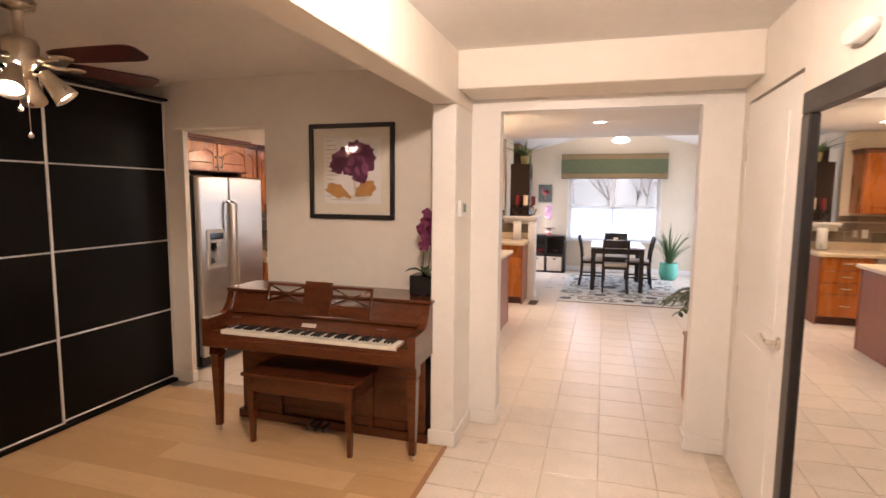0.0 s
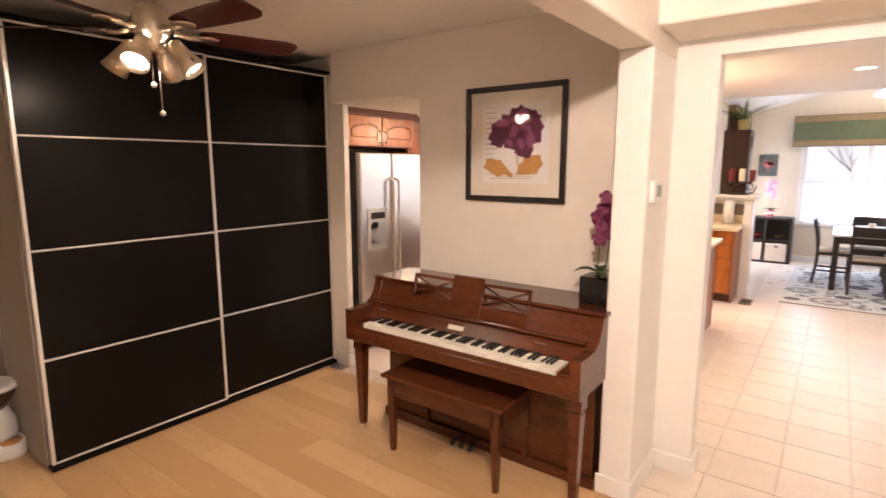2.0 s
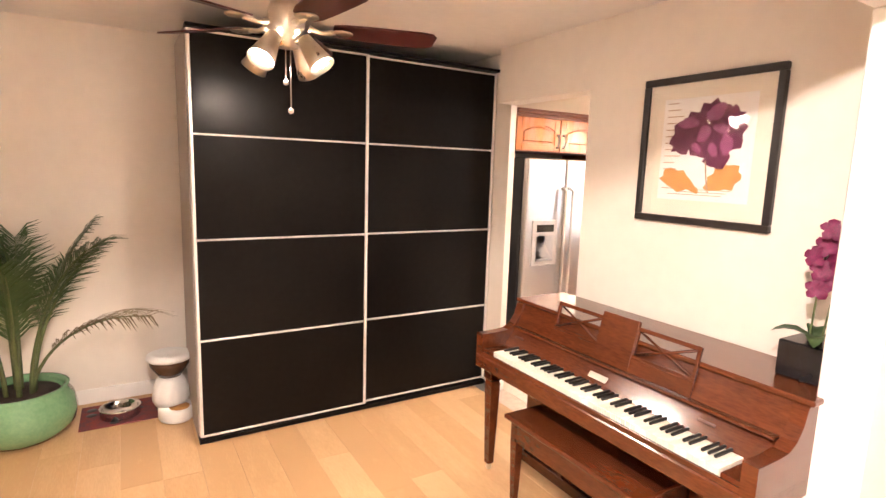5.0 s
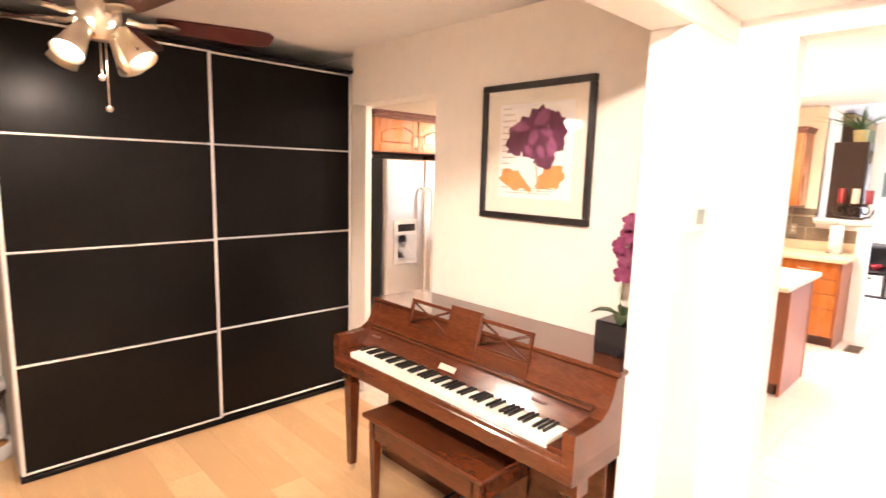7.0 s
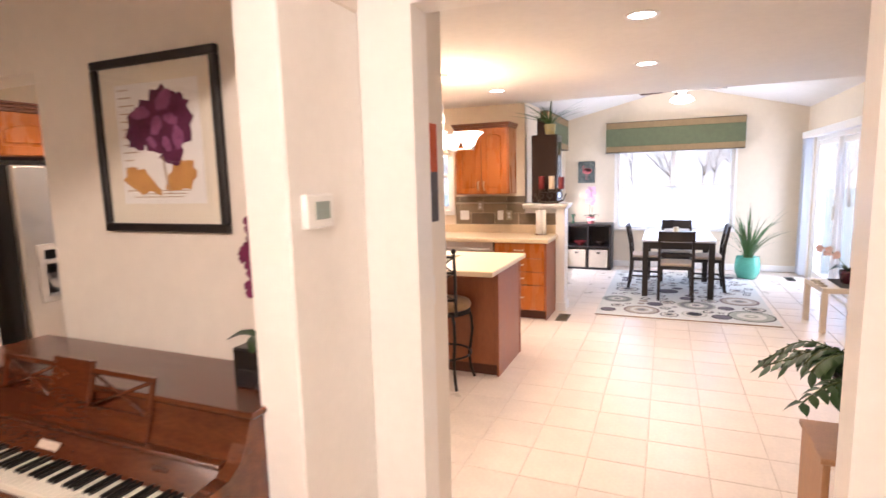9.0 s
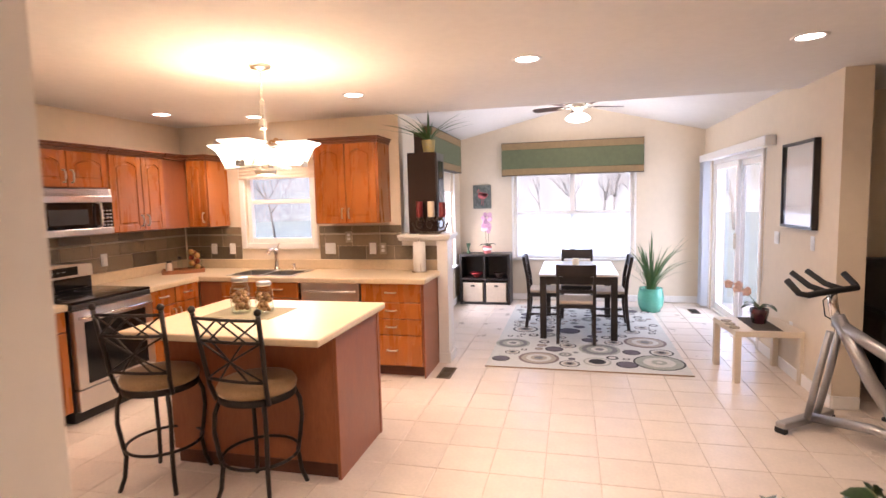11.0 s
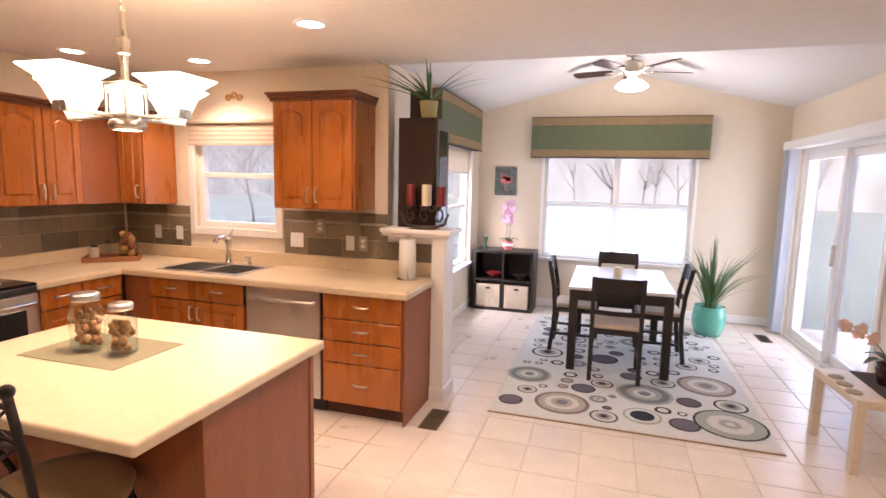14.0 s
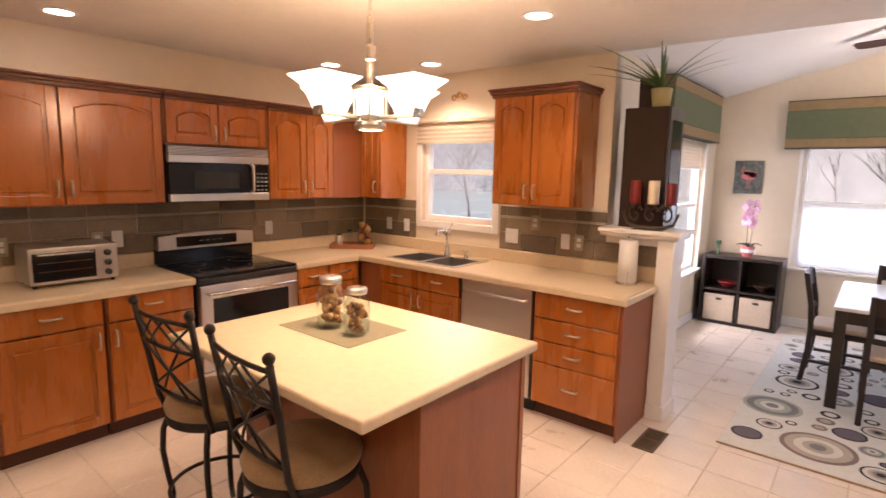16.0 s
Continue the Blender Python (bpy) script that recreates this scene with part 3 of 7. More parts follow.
def piano():
    p = thing("spinet_piano", "reddish mahogany spinet piano with open keyboard against the wall", "piano", (-2.34, 2.475, 0))
    W, D = 1.485, 0.615
    body = nb()
    box(body, 0.05, W - 0.05, 0.33, D, 0.03, 0.60, 0.004)          # lower case
    box(body, 0.03, W - 0.03, 0.30, D, 0.0, 0.06, 0.004)            # plinth
    part("lower_case", body, M_MAHOG, p)
    bp = nb()
    box(bp, 0.14, W - 0.14, 0.318, 0.334, 0.12, 0.54, 0.006)
    part("knee_panel", bp, M_MAHOG, p)
    kb = nb()
    box(kb, 0.0, W, -0.005, 0.34, 0.60, 0.672, 0.006)
    part("key_bed", kb, M_MAHOG, p)
    # cheeks with a curved shoulder, up to the lid
    for x0, x1, nm in ((0, 0.05, "cheek"), (W - 0.05, W, "cheek")):
        b = nb()
        pts = [(0.0, 0.60), (0.0, 0.785), (0.10, 0.785), (0.17, 0.79), (0.215, 0.815), (0.245, 0.86), (0.265, 0.92), (0.28, 0.925), (D, 0.925), (D, 0.60)]
        prism(b, [(y, z) for y, z in pts], x1 - x0, Matrix.Translation((x0, 0, 0)) @ Matrix(((0, 1, 0, 0), (1, 0, 0, 0), (0, 0, 1, 0), (0, 0, 0, 1))))
        part(nm, b, M_MAHOG, p)
    lid = nb()
    box(lid, -0.012, W + 0.012, 0.265, D, 0.925, 0.946, 0.006, 2)
    box(lid, 0.05, W - 0.05, 0.40, D - 0.005, 0.60, 0.925)
    part("lid", lid, M_MAHOG, p)
    # upper panel leaning back behind the music desk
    up = nb()
    prism(up, [(0.225, 0.80), (0.24, 0.79), (0.30, 0.94), (0.285, 0.925)], W - 0.10, Matrix.Translation((0.05, 0, 0)) @ Matrix(((0, 1, 0, 0), (1, 0, 0, 0), (0, 0, 1, 0), (0, 0, 0, 1))))
    box(up, 0.05, W - 0.05, 0.24, 0.45, 0.70, 0.80)
    part("upper_panel", up, M_MAHOG, p)
    shelf = nb()
    box(shelf, 0.06, W - 0.06, 0.195, 0.26, 0.795, 0.808, 0.003)
    part("desk_shelf", shelf, M_MAHOG, p)
    fall = nb()
    prism(fall, [(0.145, 0.705), (0.155, 0.700), (0.235, 0.79), (0.222, 0.797)], W - 0.10, Matrix.Translation((0.05, 0, 0)) @ Matrix(((0, 1, 0, 0), (1, 0, 0, 0), (0, 0, 1, 0), (0, 0, 0, 1))))
    fb = part("fallboard", fall, M_MAHOG, p)
    pl = nb()
    box(pl, -0.052, 0.052, -0.002, 0.001, -0.014, 0.014, 0.001)
    pl.transform(Matrix.Translation((0.69, 0.176, 0.752)) @ Matrix.Rotation(radians(-42), 4, "X"))
    part("name_plate", pl, M_CREAM, fb, "small pale metal name plate")
    for xx in (0.13, 1.20):
        k = nb()
        box(k, -0.035, 0.035, -0.003, 0.001, -0.006, 0.006, 0.002)
        k.transform(Matrix.Translation((xx, 0.185, 0.763)) @ Matrix.Rotation(radians(-42), 4, "X"))
        part("pull", k, M_TOE, fb, "recessed fallboard pull")
    kx0, kx1 = 0.135, W - 0.125
    kw = (kx1 - kx0) / 52
    slip = nb()
    box(slip, 0.05, W - 0.05, 0.0, 0.012, 0.672, 0.694, 0.002)
    box(slip, 0.05, kx0 - 0.004, 0.012, 0.17, 0.672, 0.708, 0.003)
    box(slip, kx1 + 0.004, W - 0.05, 0.012, 0.17, 0.672, 0.708, 0.003)
    part("key_slip", slip, M_MAHOG, p)
    wk = B(0.0006, kw - 0.0006, 0.014, 0.165, 0.680, 0.716, 0.0012)
    first = part("white_key", wk, M_KEYW, p)
    for i in range(52):
        o = first if i == 0 else first.copy()
        if i:
            scene.collection.objects.link(o)
        o.location.x = kx0 + i * kw
    bk = nb()
    box(bk, -0.0055, 0.0055, 0.064, 0.162, 0.716, 0.7275, 0.002)
    firstb = part("black_key", bk, M_KEYB, p)
    cnt = 0
    for i in range(51):
        if (i % 7) in (1, 4):
            continue
        o = firstb if cnt == 0 else firstb.copy()
        if cnt:
            scene.collection.objects.link(o)
        o.location.x = kx0 + (i + 1) * kw
        cnt += 1
    # music desk: two crossed lattice wings and a solid middle, leaning back
    lean = Matrix.Translation((0.0, 0.222, 0.806)) @ Matrix.Rotation(radians(-14), 4, "X")
    for xa, xb in ((0.325, 0.62), (0.80, 1.10)):
        b = nb()
        box(b, xa, xb, 0, 0.014, 0.185, 0.203, 0.002)
        box(b, xa, xb, 0, 0.014, 0.065, 0.080, 0.002)
        box(b, xa, xa + 0.016, 0, 0.014, 0.080, 0.185, 0.002)
        box(b, xb - 0.016, xb, 0, 0.014, 0.080, 0.185, 0.002)
        tube(b, [(xa + 0.01, 0.007, 0.078), (xb - 0.01, 0.007, 0.188)], 0.006, 6)
        tube(b, [(xa + 0.01, 0.008, 0.188), (xb - 0.01, 0.008, 0.078)], 0.006, 6)
        b.transform(lean)
        part("desk_lattice", b, M_MAHOG, p)
    b = nb()
    box(b, 0.61, 0.81, -0.004, 0.014, 0.0, 0.225, 0.003)
    box(b, 0.325, 1.10, -0.002, 0.012, 0.0, 0.066, 0.003)
    b.transform(lean)
    part("music_desk", b, M_MAHOG, p)
    for x in (0.045, W - 0.045):
        b = nb()
        skin(b, [[Vector((x + sx * h, 0.085 + sy * h, z)) for sx, sy in ((-1, -1), (1, -1), (1, 1), (-1, 1))] for h, z in ((0.034, 0.60), (0.036, 0.53), (0.026, 0.515), (0.030, 0.50), (0.018, 0.035))], smooth=False)
        lg = part("leg", b, M_MAHOG, p)
        c = nb()
        lathe(c, [(0.014, 0.0), (0.016, 0.012), (0.012, 0.026), (0.016, 0.036)], (x, 0.085, 0), 12)
        part("caster", c, M_NICKEL, lg, "brass leg tip")
    for x in (0.64, 0.70, 0.76):
        b = nb()
        tube(b, [(x, 0.32, 0.05), (x, 0.25, 0.045), (x, 0.21, 0.03)], [0.008, 0.010, 0.014], 8)
        part("pedal", b, M_IRON, p, "dark metal pedal")


piano()


def bench():
    b0 = thing("piano_bench", "reddish mahogany piano bench with tapered legs", "bench", (-1.99, 2.455, 0))
    W, D, T = 0.735, 0.36, 0.47
    part("seat", B(-0.03, W + 0.03, -0.025, D + 0.025, T - 0.022, T, 0.006, 2), M_MAHOG, b0)
    ap = nb()
    for x0, x1, y0, y1 in ((0.03, W - 0.03, 0.0, 0.018), (0.03, W - 0.03, D - 0.018, D), (0, 0.018, 0.03, D - 0.03), (W - 0.018, W, 0.03, D - 0.03)):
        box(ap, x0, x1, y0, y1, T - 0.125, T - 0.022, 0.002)
    part("apron", ap, M_MAHOG, b0)
    for x in (0.022, W - 0.022):
        for y in (0.022, D - 0.022):
            b = nb()
            skin(b, [[Vector((x + sx * h, y + sy * h, z)) for sx, sy in ((-1, -1), (1, -1), (1, 1), (-1, 1))] for h, z in ((0.022, T - 0.022), (0.022, T - 0.14), (0.013, 0.0))], smooth=False)
            part("leg", b, M_MAHOG, b0)


bench()


def framed_art():
    f = thing("framed_picture", "black framed watercolour of a plum flower hung above the piano", "picture", (-1.90, 3.13, 1.425))
    W, T = 0.66, 0.672
    fr = nb()
    for x0, x1, z0, z1 in ((0, W, 0, 0.032), (0, W, T - 0.032, T), (0, 0.032, 0.032, T - 0.032), (W - 0.032, W, 0.032, T - 0.032)):
        box(fr, x0, x1, -0.028, -0.002, z0, z1, 0.004)
    part("frame", fr, M_ESPR, f)
    part("mat_board", B(0.03, W - 0.03, -0.010, -0.003, 0.03, T - 0.03, 0), M_MAT, f, "ivory mat board")
    sheet = part("sheet", B(0.115, W - 0.105, -0.0125, -0.0105, 0.11, T - 0.10, 0), M_PAPER, f, "cream paper with painted flower")
    rnd = random.Random(5)

    def blot(bm, cx, cz, rx, rz, y, n=18, rough=0.22, tilt=0.0):
        vs = []
        for i in range(n):
            a = 2 * math.pi * i / n
            k = 1 + rough * (rnd.random() - 0.5) * 2
            u, v = rx * k * math.cos(a), rz * k * math.sin(a)
            vs.append(bm.verts.new((cx + u * math.cos(tilt) - v * math.sin(tilt), y, cz + u * math.sin(tilt) + v * math.cos(tilt))))
        bm.faces.new(list(reversed(vs)))

    a, b, c, d = nb(), nb(), nb(), nb()
    for k, (cx, cz, r) in enumerate(((0.27, 0.42, 0.085), (0.36, 0.47, 0.09), (0.43, 0.40, 0.085), (0.33, 0.36, 0.075), (0.22, 0.37, 0.055), (0.40, 0.31, 0.06), (0.45, 0.47, 0.055))):
        blot(a, cx, cz, r, r * 0.92, -0.0130 - 0.0002 * k)
    for k, (cx, cz, r) in enumerate(((0.25, 0.46, 0.045), (0.38, 0.50, 0.05), (0.33, 0.41, 0.04), (0.44, 0.36, 0.045), (0.38, 0.335, 0.035), (0.30, 0.345, 0.03), (0.41, 0.43, 0.035))):
        blot(b, cx, cz, r, r * 0.6, -0.0150 - 0.0002 * k, tilt=0.5 * k)
    for k, (cx, cz, rx, rz, t) in enumerate(((0.215, 0.20, 0.085, 0.045, -0.25), (0.44, 0.215, 0.085, 0.055, 0.45), (0.28, 0.175, 0.05, 0.02, -0.5))):
        blot(c, cx, cz, rx, rz, -0.0131 - 0.0002 * k, tilt=t)
    for k in range(14):
        z = 0.55 - 0.03 * k
        box(d, 0.135, 0.19 + 0.015 * (k % 3), -0.0129, -0.0127, z, z + 0.004)
    for k in range(3):
        box(d, 0.17 + 0.05 * k, 0.44 + 0.02 * k, -0.0129, -0.0127, 0.135 + 0.012 * k, 0.138 + 0.012 * k)
    tube(d, [(0.35, -0.014, 0.29), (0.36, -0.014, 0.21), (0.375, -0.014, 0.15)], 0.003, 5)
    part("petals_dark", a, M_PLUM, sheet, "deep plum painted petals")
    part("petals_light", b, M_PLUM2, sheet, "mauve painted petals")
    part("painted_leaves", c, M_OCHRE, sheet, "ochre painted leaves")
    part("script_lines", d, M_SEPIA, sheet, "faint sepia script lines")
    g = part("glazing", B(0.03, W - 0.03, -0.0215, -0.0195, 0.03, T - 0.03, 0), M_FGLASS, f, "clear picture glass")
    g.visible_shadow = False


framed_art()


def ceiling_fan(name, label, at, angle0, n, R, zc, wood, hub_mat, low, mr, pitch):
    """A hugger fan: canopy, motor, irons and blades; zc is the ceiling over the hub."""
    f = thing(name, label, "ceiling fan", at)
    m = nb()
    lathe(m, [(0.075, zc), (0.07, zc - 0.03), (0.03, zc - 0.045), (0.022, zc - 0.05), (0.022, low + 0.10), (mr * 0.85, low + 0.09), (mr, low + 0.06), (mr, low - 0.01), (mr * 0.8, low - 0.035), (0.045, low - 0.05), (0.045, low - 0.085), (0.02, low - 0.09)], (0, 0, 0), 28)
    part("motor", m, hub_mat, f)
    for k in range(n):
        a = radians(angle0 + 360 / n * k)
        rot = Matrix.Rotation(a, 4, "Z")
        iron = nb()
        tube(iron, [(0.09, 0, low), (0.14, 0.0, low - 0.014), (0.20, 0.0, low - 0.006)], [0.014, 0.010, 0.012], 8)
        lathe(iron, [(0.002, 0.0), (0.045, 0.0), (0.05, 0.006), (0.04, 0.010), (0.002, 0.010)], (0.225, 0, low - 0.012), 16)
        iron.transform(rot)
        part("blade_iron", iron, hub_mat, f)
        bl = nb()
        xs = [0.19, 0.24, 0.34, 0.46, R - 0.06, R - 0.02, R]
        ws = [0.045, 0.058, 0.064, 0.068, 0.070, 0.062, 0.04]
        outline = [(x, w) for x, w in zip(xs, ws)] + [(x, -w) for x, w in reversed(list(zip(xs, ws)))]
        prism(bl, outline, 0.007, Matrix(((1, 0, 0, 0), (0, 0, 1, 0), (0, 1, 0, 0), (0, 0, 0, 1))))
        bl.transform(Matrix.Translation((0, 0, low - 0.002)) @ rot @ Matrix.Rotation(radians(pitch), 4, "X"))
        part("blade", bl, wood, f, "dark wooden fan blade")
    return f


FX, FY = -2.42, 1.50
fan = ceiling_fan("ceiling_fan", "ceiling fan with dark cherry blades and four lit spot lamps", (FX, FY, 0), 77, 5, 0.64, H, M_FANW, M_NICKEL, 2.205, 0.075, -13)
for k in range(4):
    a = radians(40 + 90 * k)
    d = Vector((math.cos(a) * 0.62, math.sin(a) * 0.62, -0.78)).normalized()
    p0 = Vector((math.cos(a) * 0.035, math.sin(a) * 0.035, 2.135))
    arm = nb()
    tube(arm, [p0, p0 + Vector((math.cos(a), math.sin(a), 0.1)) * 0.05], 0.008, 8)
    part("lamp_arm", arm, M_NICKEL, fan)
    c0 = p0 + Vector((math.cos(a), math.sin(a), 0.1)) * 0.055
    sh = nb()
    skin(sh, [ring(c0 + d * s, d, r, 20, (0, 0, 1)) for s, r in ((-0.02, 0.014), (-0.01, 0.030), (0.03, 0.036), (0.08, 0.045), (0.13, 0.056), (0.13, 0.053), (0.08, 0.042), (0.05, 0.038))], caps=False)
    s = part("lamp_shade", sh, M_NICKEL, fan, "brushed nickel bell lamp shade")
    bb = nb()
    skin(bb, [ring(c0 + d * q, d, r, 16, (0, 0, 1)) for q, r in ((0.03, 0.030), (0.085, 0.040), (0.108, 0.040), (0.118, 0.025), (0.121, 0.004))])
    part("bulb", bb, M_BULB, s, "lit reflector bulb", True)
for dx, dy, zb in ((-0.02, 0.0, 1.99), (0.02, 0.01, 1.87)):
    ch = nb()
    tube(ch, [(dx, dy, 2.12), (dx, dy, zb)], 0.0022, 6)
    ball(ch, (dx, dy, zb - 0.008), 0.012, 12)
    part("pull_chain", ch, M_NICKEL, fan, "metal pull chain with ball")
lamp("fan_spot_light", "SPOT", (FX + 0.08, FY + 0.08, 2.05), P_FAN * 0.45, WARM, 0.05, (FX + 0.7, 3.13, 1.25), 135)
lamp("fan_spot_light", "SPOT", (FX - 0.1, FY - 0.06, 2.05), P_FAN * 0.6, WARM, 0.05, (-3.3, 1.35, 1.35), 130)
lamp("fan_spot_light", "SPOT", (FX, FY, 2.03), P_FAN * 1.0, WARM, 0.05, (FX, FY, 0), 165)


def palm():
    pl = thing("potted_palm", "areca palm in a round celadon green glazed pot", "plant", (-3.86, 0.31, 0))
    pot = nb()
    lathe(pot, [(0.16, 0.0), (0.20, 0.01), (0.26, 0.075), (0.275, 0.145), (0.262, 0.225), (0.232, 0.28), (0.24, 0.30), (0.22, 0.30), (0.213, 0.275), (0.21, 0.26)], (0, 0, 0), 40)
    part("pot", pot, M_CELADON, pl, "celadon green glazed bowl pot")
    so = nb()
    lathe(so, [(0.214, 0.258), (0.12, 0.268), (0.01, 0.272)], (0, 0, 0), 24)
    part("soil", so, M_SOIL, pl)
    rnd = random.Random(11)
    st, lv, dry = nb(), nb(), nb()
    for k in range(13):
        a = rnd.random() * 2 * math.pi
        L = 0.85 + 0.5 * rnd.random()
        spread = 0.24 + 0.40 * rnd.random()
        if k == 0:
            a, L, spread = radians(64), 0.80, 0.66
        if k == 1:
            a, L, spread = radians(58), 1.25, 0.45
        base = Vector((0.07 * math.cos(a), 0.07 * math.sin(a), 0.262))
        pts = []
        for i in range(15):
            s = i / 14
            r = spread * s ** 1.6
            z = L * (s - 0.28 * spread * 2.2 * s ** 2.6)
            pts.append(base + Vector((r * math.cos(a), r * math.sin(a), z)))
        for q in pts:
            q.x = max(q.x, -0.31)
        tube(st, pts, [0.013 - 0.0105 * i / 14 for i in range(15)], 6)
        tgt = dry if k == 0 else lv
        for i in range(5, 15):
            for sub in (0.0, 0.25, 0.5, 0.75):
                if i == 14 and sub > 0:
                    continue
                p = pts[i].lerp(pts[min(14, i + 1)], sub)
                d = (pts[min(i + 1, 14)] - pts[i - 1]).normalized()
                sd = d.cross(Vector((0, 0, 1))).normalized()
                ln = 0.30 * (1 - 0.55 * abs((i + sub - 8.5) / 7)) * (0.85 + 0.3 * rnd.random())
                for sg in (-1, 1):
                    tip = p + (sd * sg * 0.72 + d * 0.75 + Vector((0, 0, 0.08))).normalized() * ln + Vector((0, 0, -0.35 * ln * (0.4 + 0.6 * rnd.random())))
                    mid = p.lerp(tip, 0.5) + Vector((0, 0, 0.03))
                    for q in (mid, tip):
                        q.x = max(q.x, -0.325)
                    blade(tgt, [p, mid, tip], [0.004, 0.009, 0.0012], d, 0.25)
    part("stems", st, M_STEM, pl)
    part("fronds", lv, M_LEAF, pl, "arching green palm fronds")
    part("dry_frond", dry, M_DRYLEAF, pl, "drying brownish frond")


palm()

# pet corner
mt = thing("feeding_mat", "red patterned thin feeding mat on the laminate floor", "mat", (-3.93, 0.82, 0))
part("cloth", B(-0.19, 0.17, -0.24, 0.30, 0.0, 0.005, 0.002), M_REDMAT, mt)
for i in range(7):
    pb = nb()
    lathe(pb, [(0.03, 0.0051), (0.028, 0.0065), (0.002, 0.0067)], (-0.12 + 0.08 * (i % 4), -0.18 + 0.13 * (i // 2), 0), 10)
    part("motif", pb, M_BLACKPL, mt, "dark printed motif")
bowl = thing("pet_bowl", "shiny stainless steel pet bowl on the red mat", "bowl", (-3.90, 0.80, 0.005))
b = nb()
lathe(b, [(0.085, 0.0), (0.115, 0.01), (0.11, 0.055), (0.118, 0.062), (0.112, 0.066), (0.104, 0.058), (0.095, 0.02), (0.03, 0.014)], (0, 0, 0), 32)
part("dish", b, M_CHROME, bowl)
pf = thing("pet_feeder", "white gravity pet feeder with a smoky brown hopper", "pet feeder", (-3.74, 1.10, 0.0), 20)
b = nb()
skin(b, [[Vector((r * 0.115 * math.cos(q) + 0.02, r * 0.10 * math.sin(q), z)) for q in [2 * math.pi * i / 24 for i in range(24)]] for r, z in ((0.92, 0.0), (1.0, 0.01), (1.0, 0.075), (0.93, 0.09), (0.5, 0.091))])
tb = part("tray", b, M_WHITE, pf, "white plastic feeding tray")
b = nb()
lathe(b, [(0.095, 0.085), (0.11, 0.12), (0.105, 0.19), (0.08, 0.25), (0.065, 0.27)], (-0.04, 0, 0), 28)
part("tower", b, M_WHITE, pf)
b = nb()
lathe(b, [(0.065, 0.27), (0.085, 0.30), (0.115, 0.345), (0.118, 0.38), (0.112, 0.385)], (-0.04, 0, 0), 28)
part("hopper", b, M_BROWNHOP, pf, "smoky brown translucent hopper")
b = nb()
lathe(b, [(0.125, 0.382), (0.135, 0.392), (0.13, 0.412), (0.10, 0.425), (0.09, 0.418), (0.002, 0.418)], (-0.04, 0, 0), 32)
part("lid", b, M_WHITE, pf, "white plastic lid")
b = nb()
lathe(b, [(0.055, 0.088), (0.06, 0.093), (0.002, 0.098)], (0.075, 0, 0), 16)
part("kibble", b, M_OCHRE, pf, "brown kibble")


def orchid(name, label, at, pot_bm, pot_mat, petal, hgt, n_stems, bloom, seed, pot_top, lean=(0.0, 0.0), droop=0.0, nleaf=4, leaf_len=0.14):
    o = thing(name, label, "plant", at)
    part("pot", pot_bm, pot_mat, o)
    rnd = random.Random(seed)
    lv = nb()
    for k in range(nleaf):
        a = 2 * math.pi * k / nleaf + 0.4
        ln = leaf_len * (0.8 + 0.4 * rnd.random())
        pts = [Vector((ln * s * math.cos(a), ln * s * math.sin(a), pot_top + ln * (0.85 * s - 0.75 * s * s))) for s in (0, 0.2, 0.45, 0.7, 0.9, 1.0)]
        blade(lv, pts, [0.02, 0.045, 0.06, 0.055, 0.03, 0.004], (-math.sin(a), math.cos(a), 0), 0.18)
    part("leaves", lv, M_LEAF3, o, "broad glossy orchid leaves")
    for k in range(n_stems):
        sx, sy = 0.03 * (k - (n_stems - 1) / 2), 0.015 * k
        pts = [Vector((sx + lean[0] * s ** 1.5 + 0.03 * (k - 0.5) * s, sy + lean[1] * s ** 1.5, pot_top - 0.01 + hgt * (s - droop * max(0, s - 0.6) ** 2 * 4))) for s in [i / 12 for i in range(13)]]
        st = nb()
        tube(st, pts, 0.0035, 6)
        part("stem", st, M_STEM, o, "slender flower stem")
        fl = nb()
        for j in range(bloom):
            s = 0.52 + 0.48 * j / max(1, bloom - 1)
            i = min(11, int(s * 12))
            c = pts[i].lerp(pts[i + 1], s * 12 - i) + Vector(((rnd.random() - 0.5) * 0.07, (rnd.random() - 0.5) * 0.07, (rnd.random() - 0.5) * 0.04))
            ax = Vector((rnd.random() - 0.5, -0.9, rnd.random() * 0.4)).normalized()
            u = ax.orthogonal().normalized()
            v = ax.cross(u)
            for q in range(5):
                aa = 2 * math.pi * q / 5 + rnd.random() * 0.3
                d = u * math.cos(aa) + v * math.sin(aa)
                w = 0.035 if q % 2 else 0.030
                blade(fl, [c, c + d * 0.015 + ax * 0.004, c + d * 0.030 + ax * 0.003, c + d * 0.040 - ax * 0.004], [0.008, w, w * 0.95, 0.004], ax.cross(d), 0.12)
        part("blossoms", fl, petal, o, "clustered orchid blossoms")
    return o


pb = nb()
box(pb, -0.083, 0.083, -0.075, 0.075, 0.0, 0.135, 0.006)
orchid("orchid", "magenta silk orchid in a square black pot on the piano", (-0.96, 2.955, 0.946), pb, M_BLACKPOT, M_MAGENTA, 0.43, 2, 6, 3, 0.135, (0.05, -0.03), 0.12)

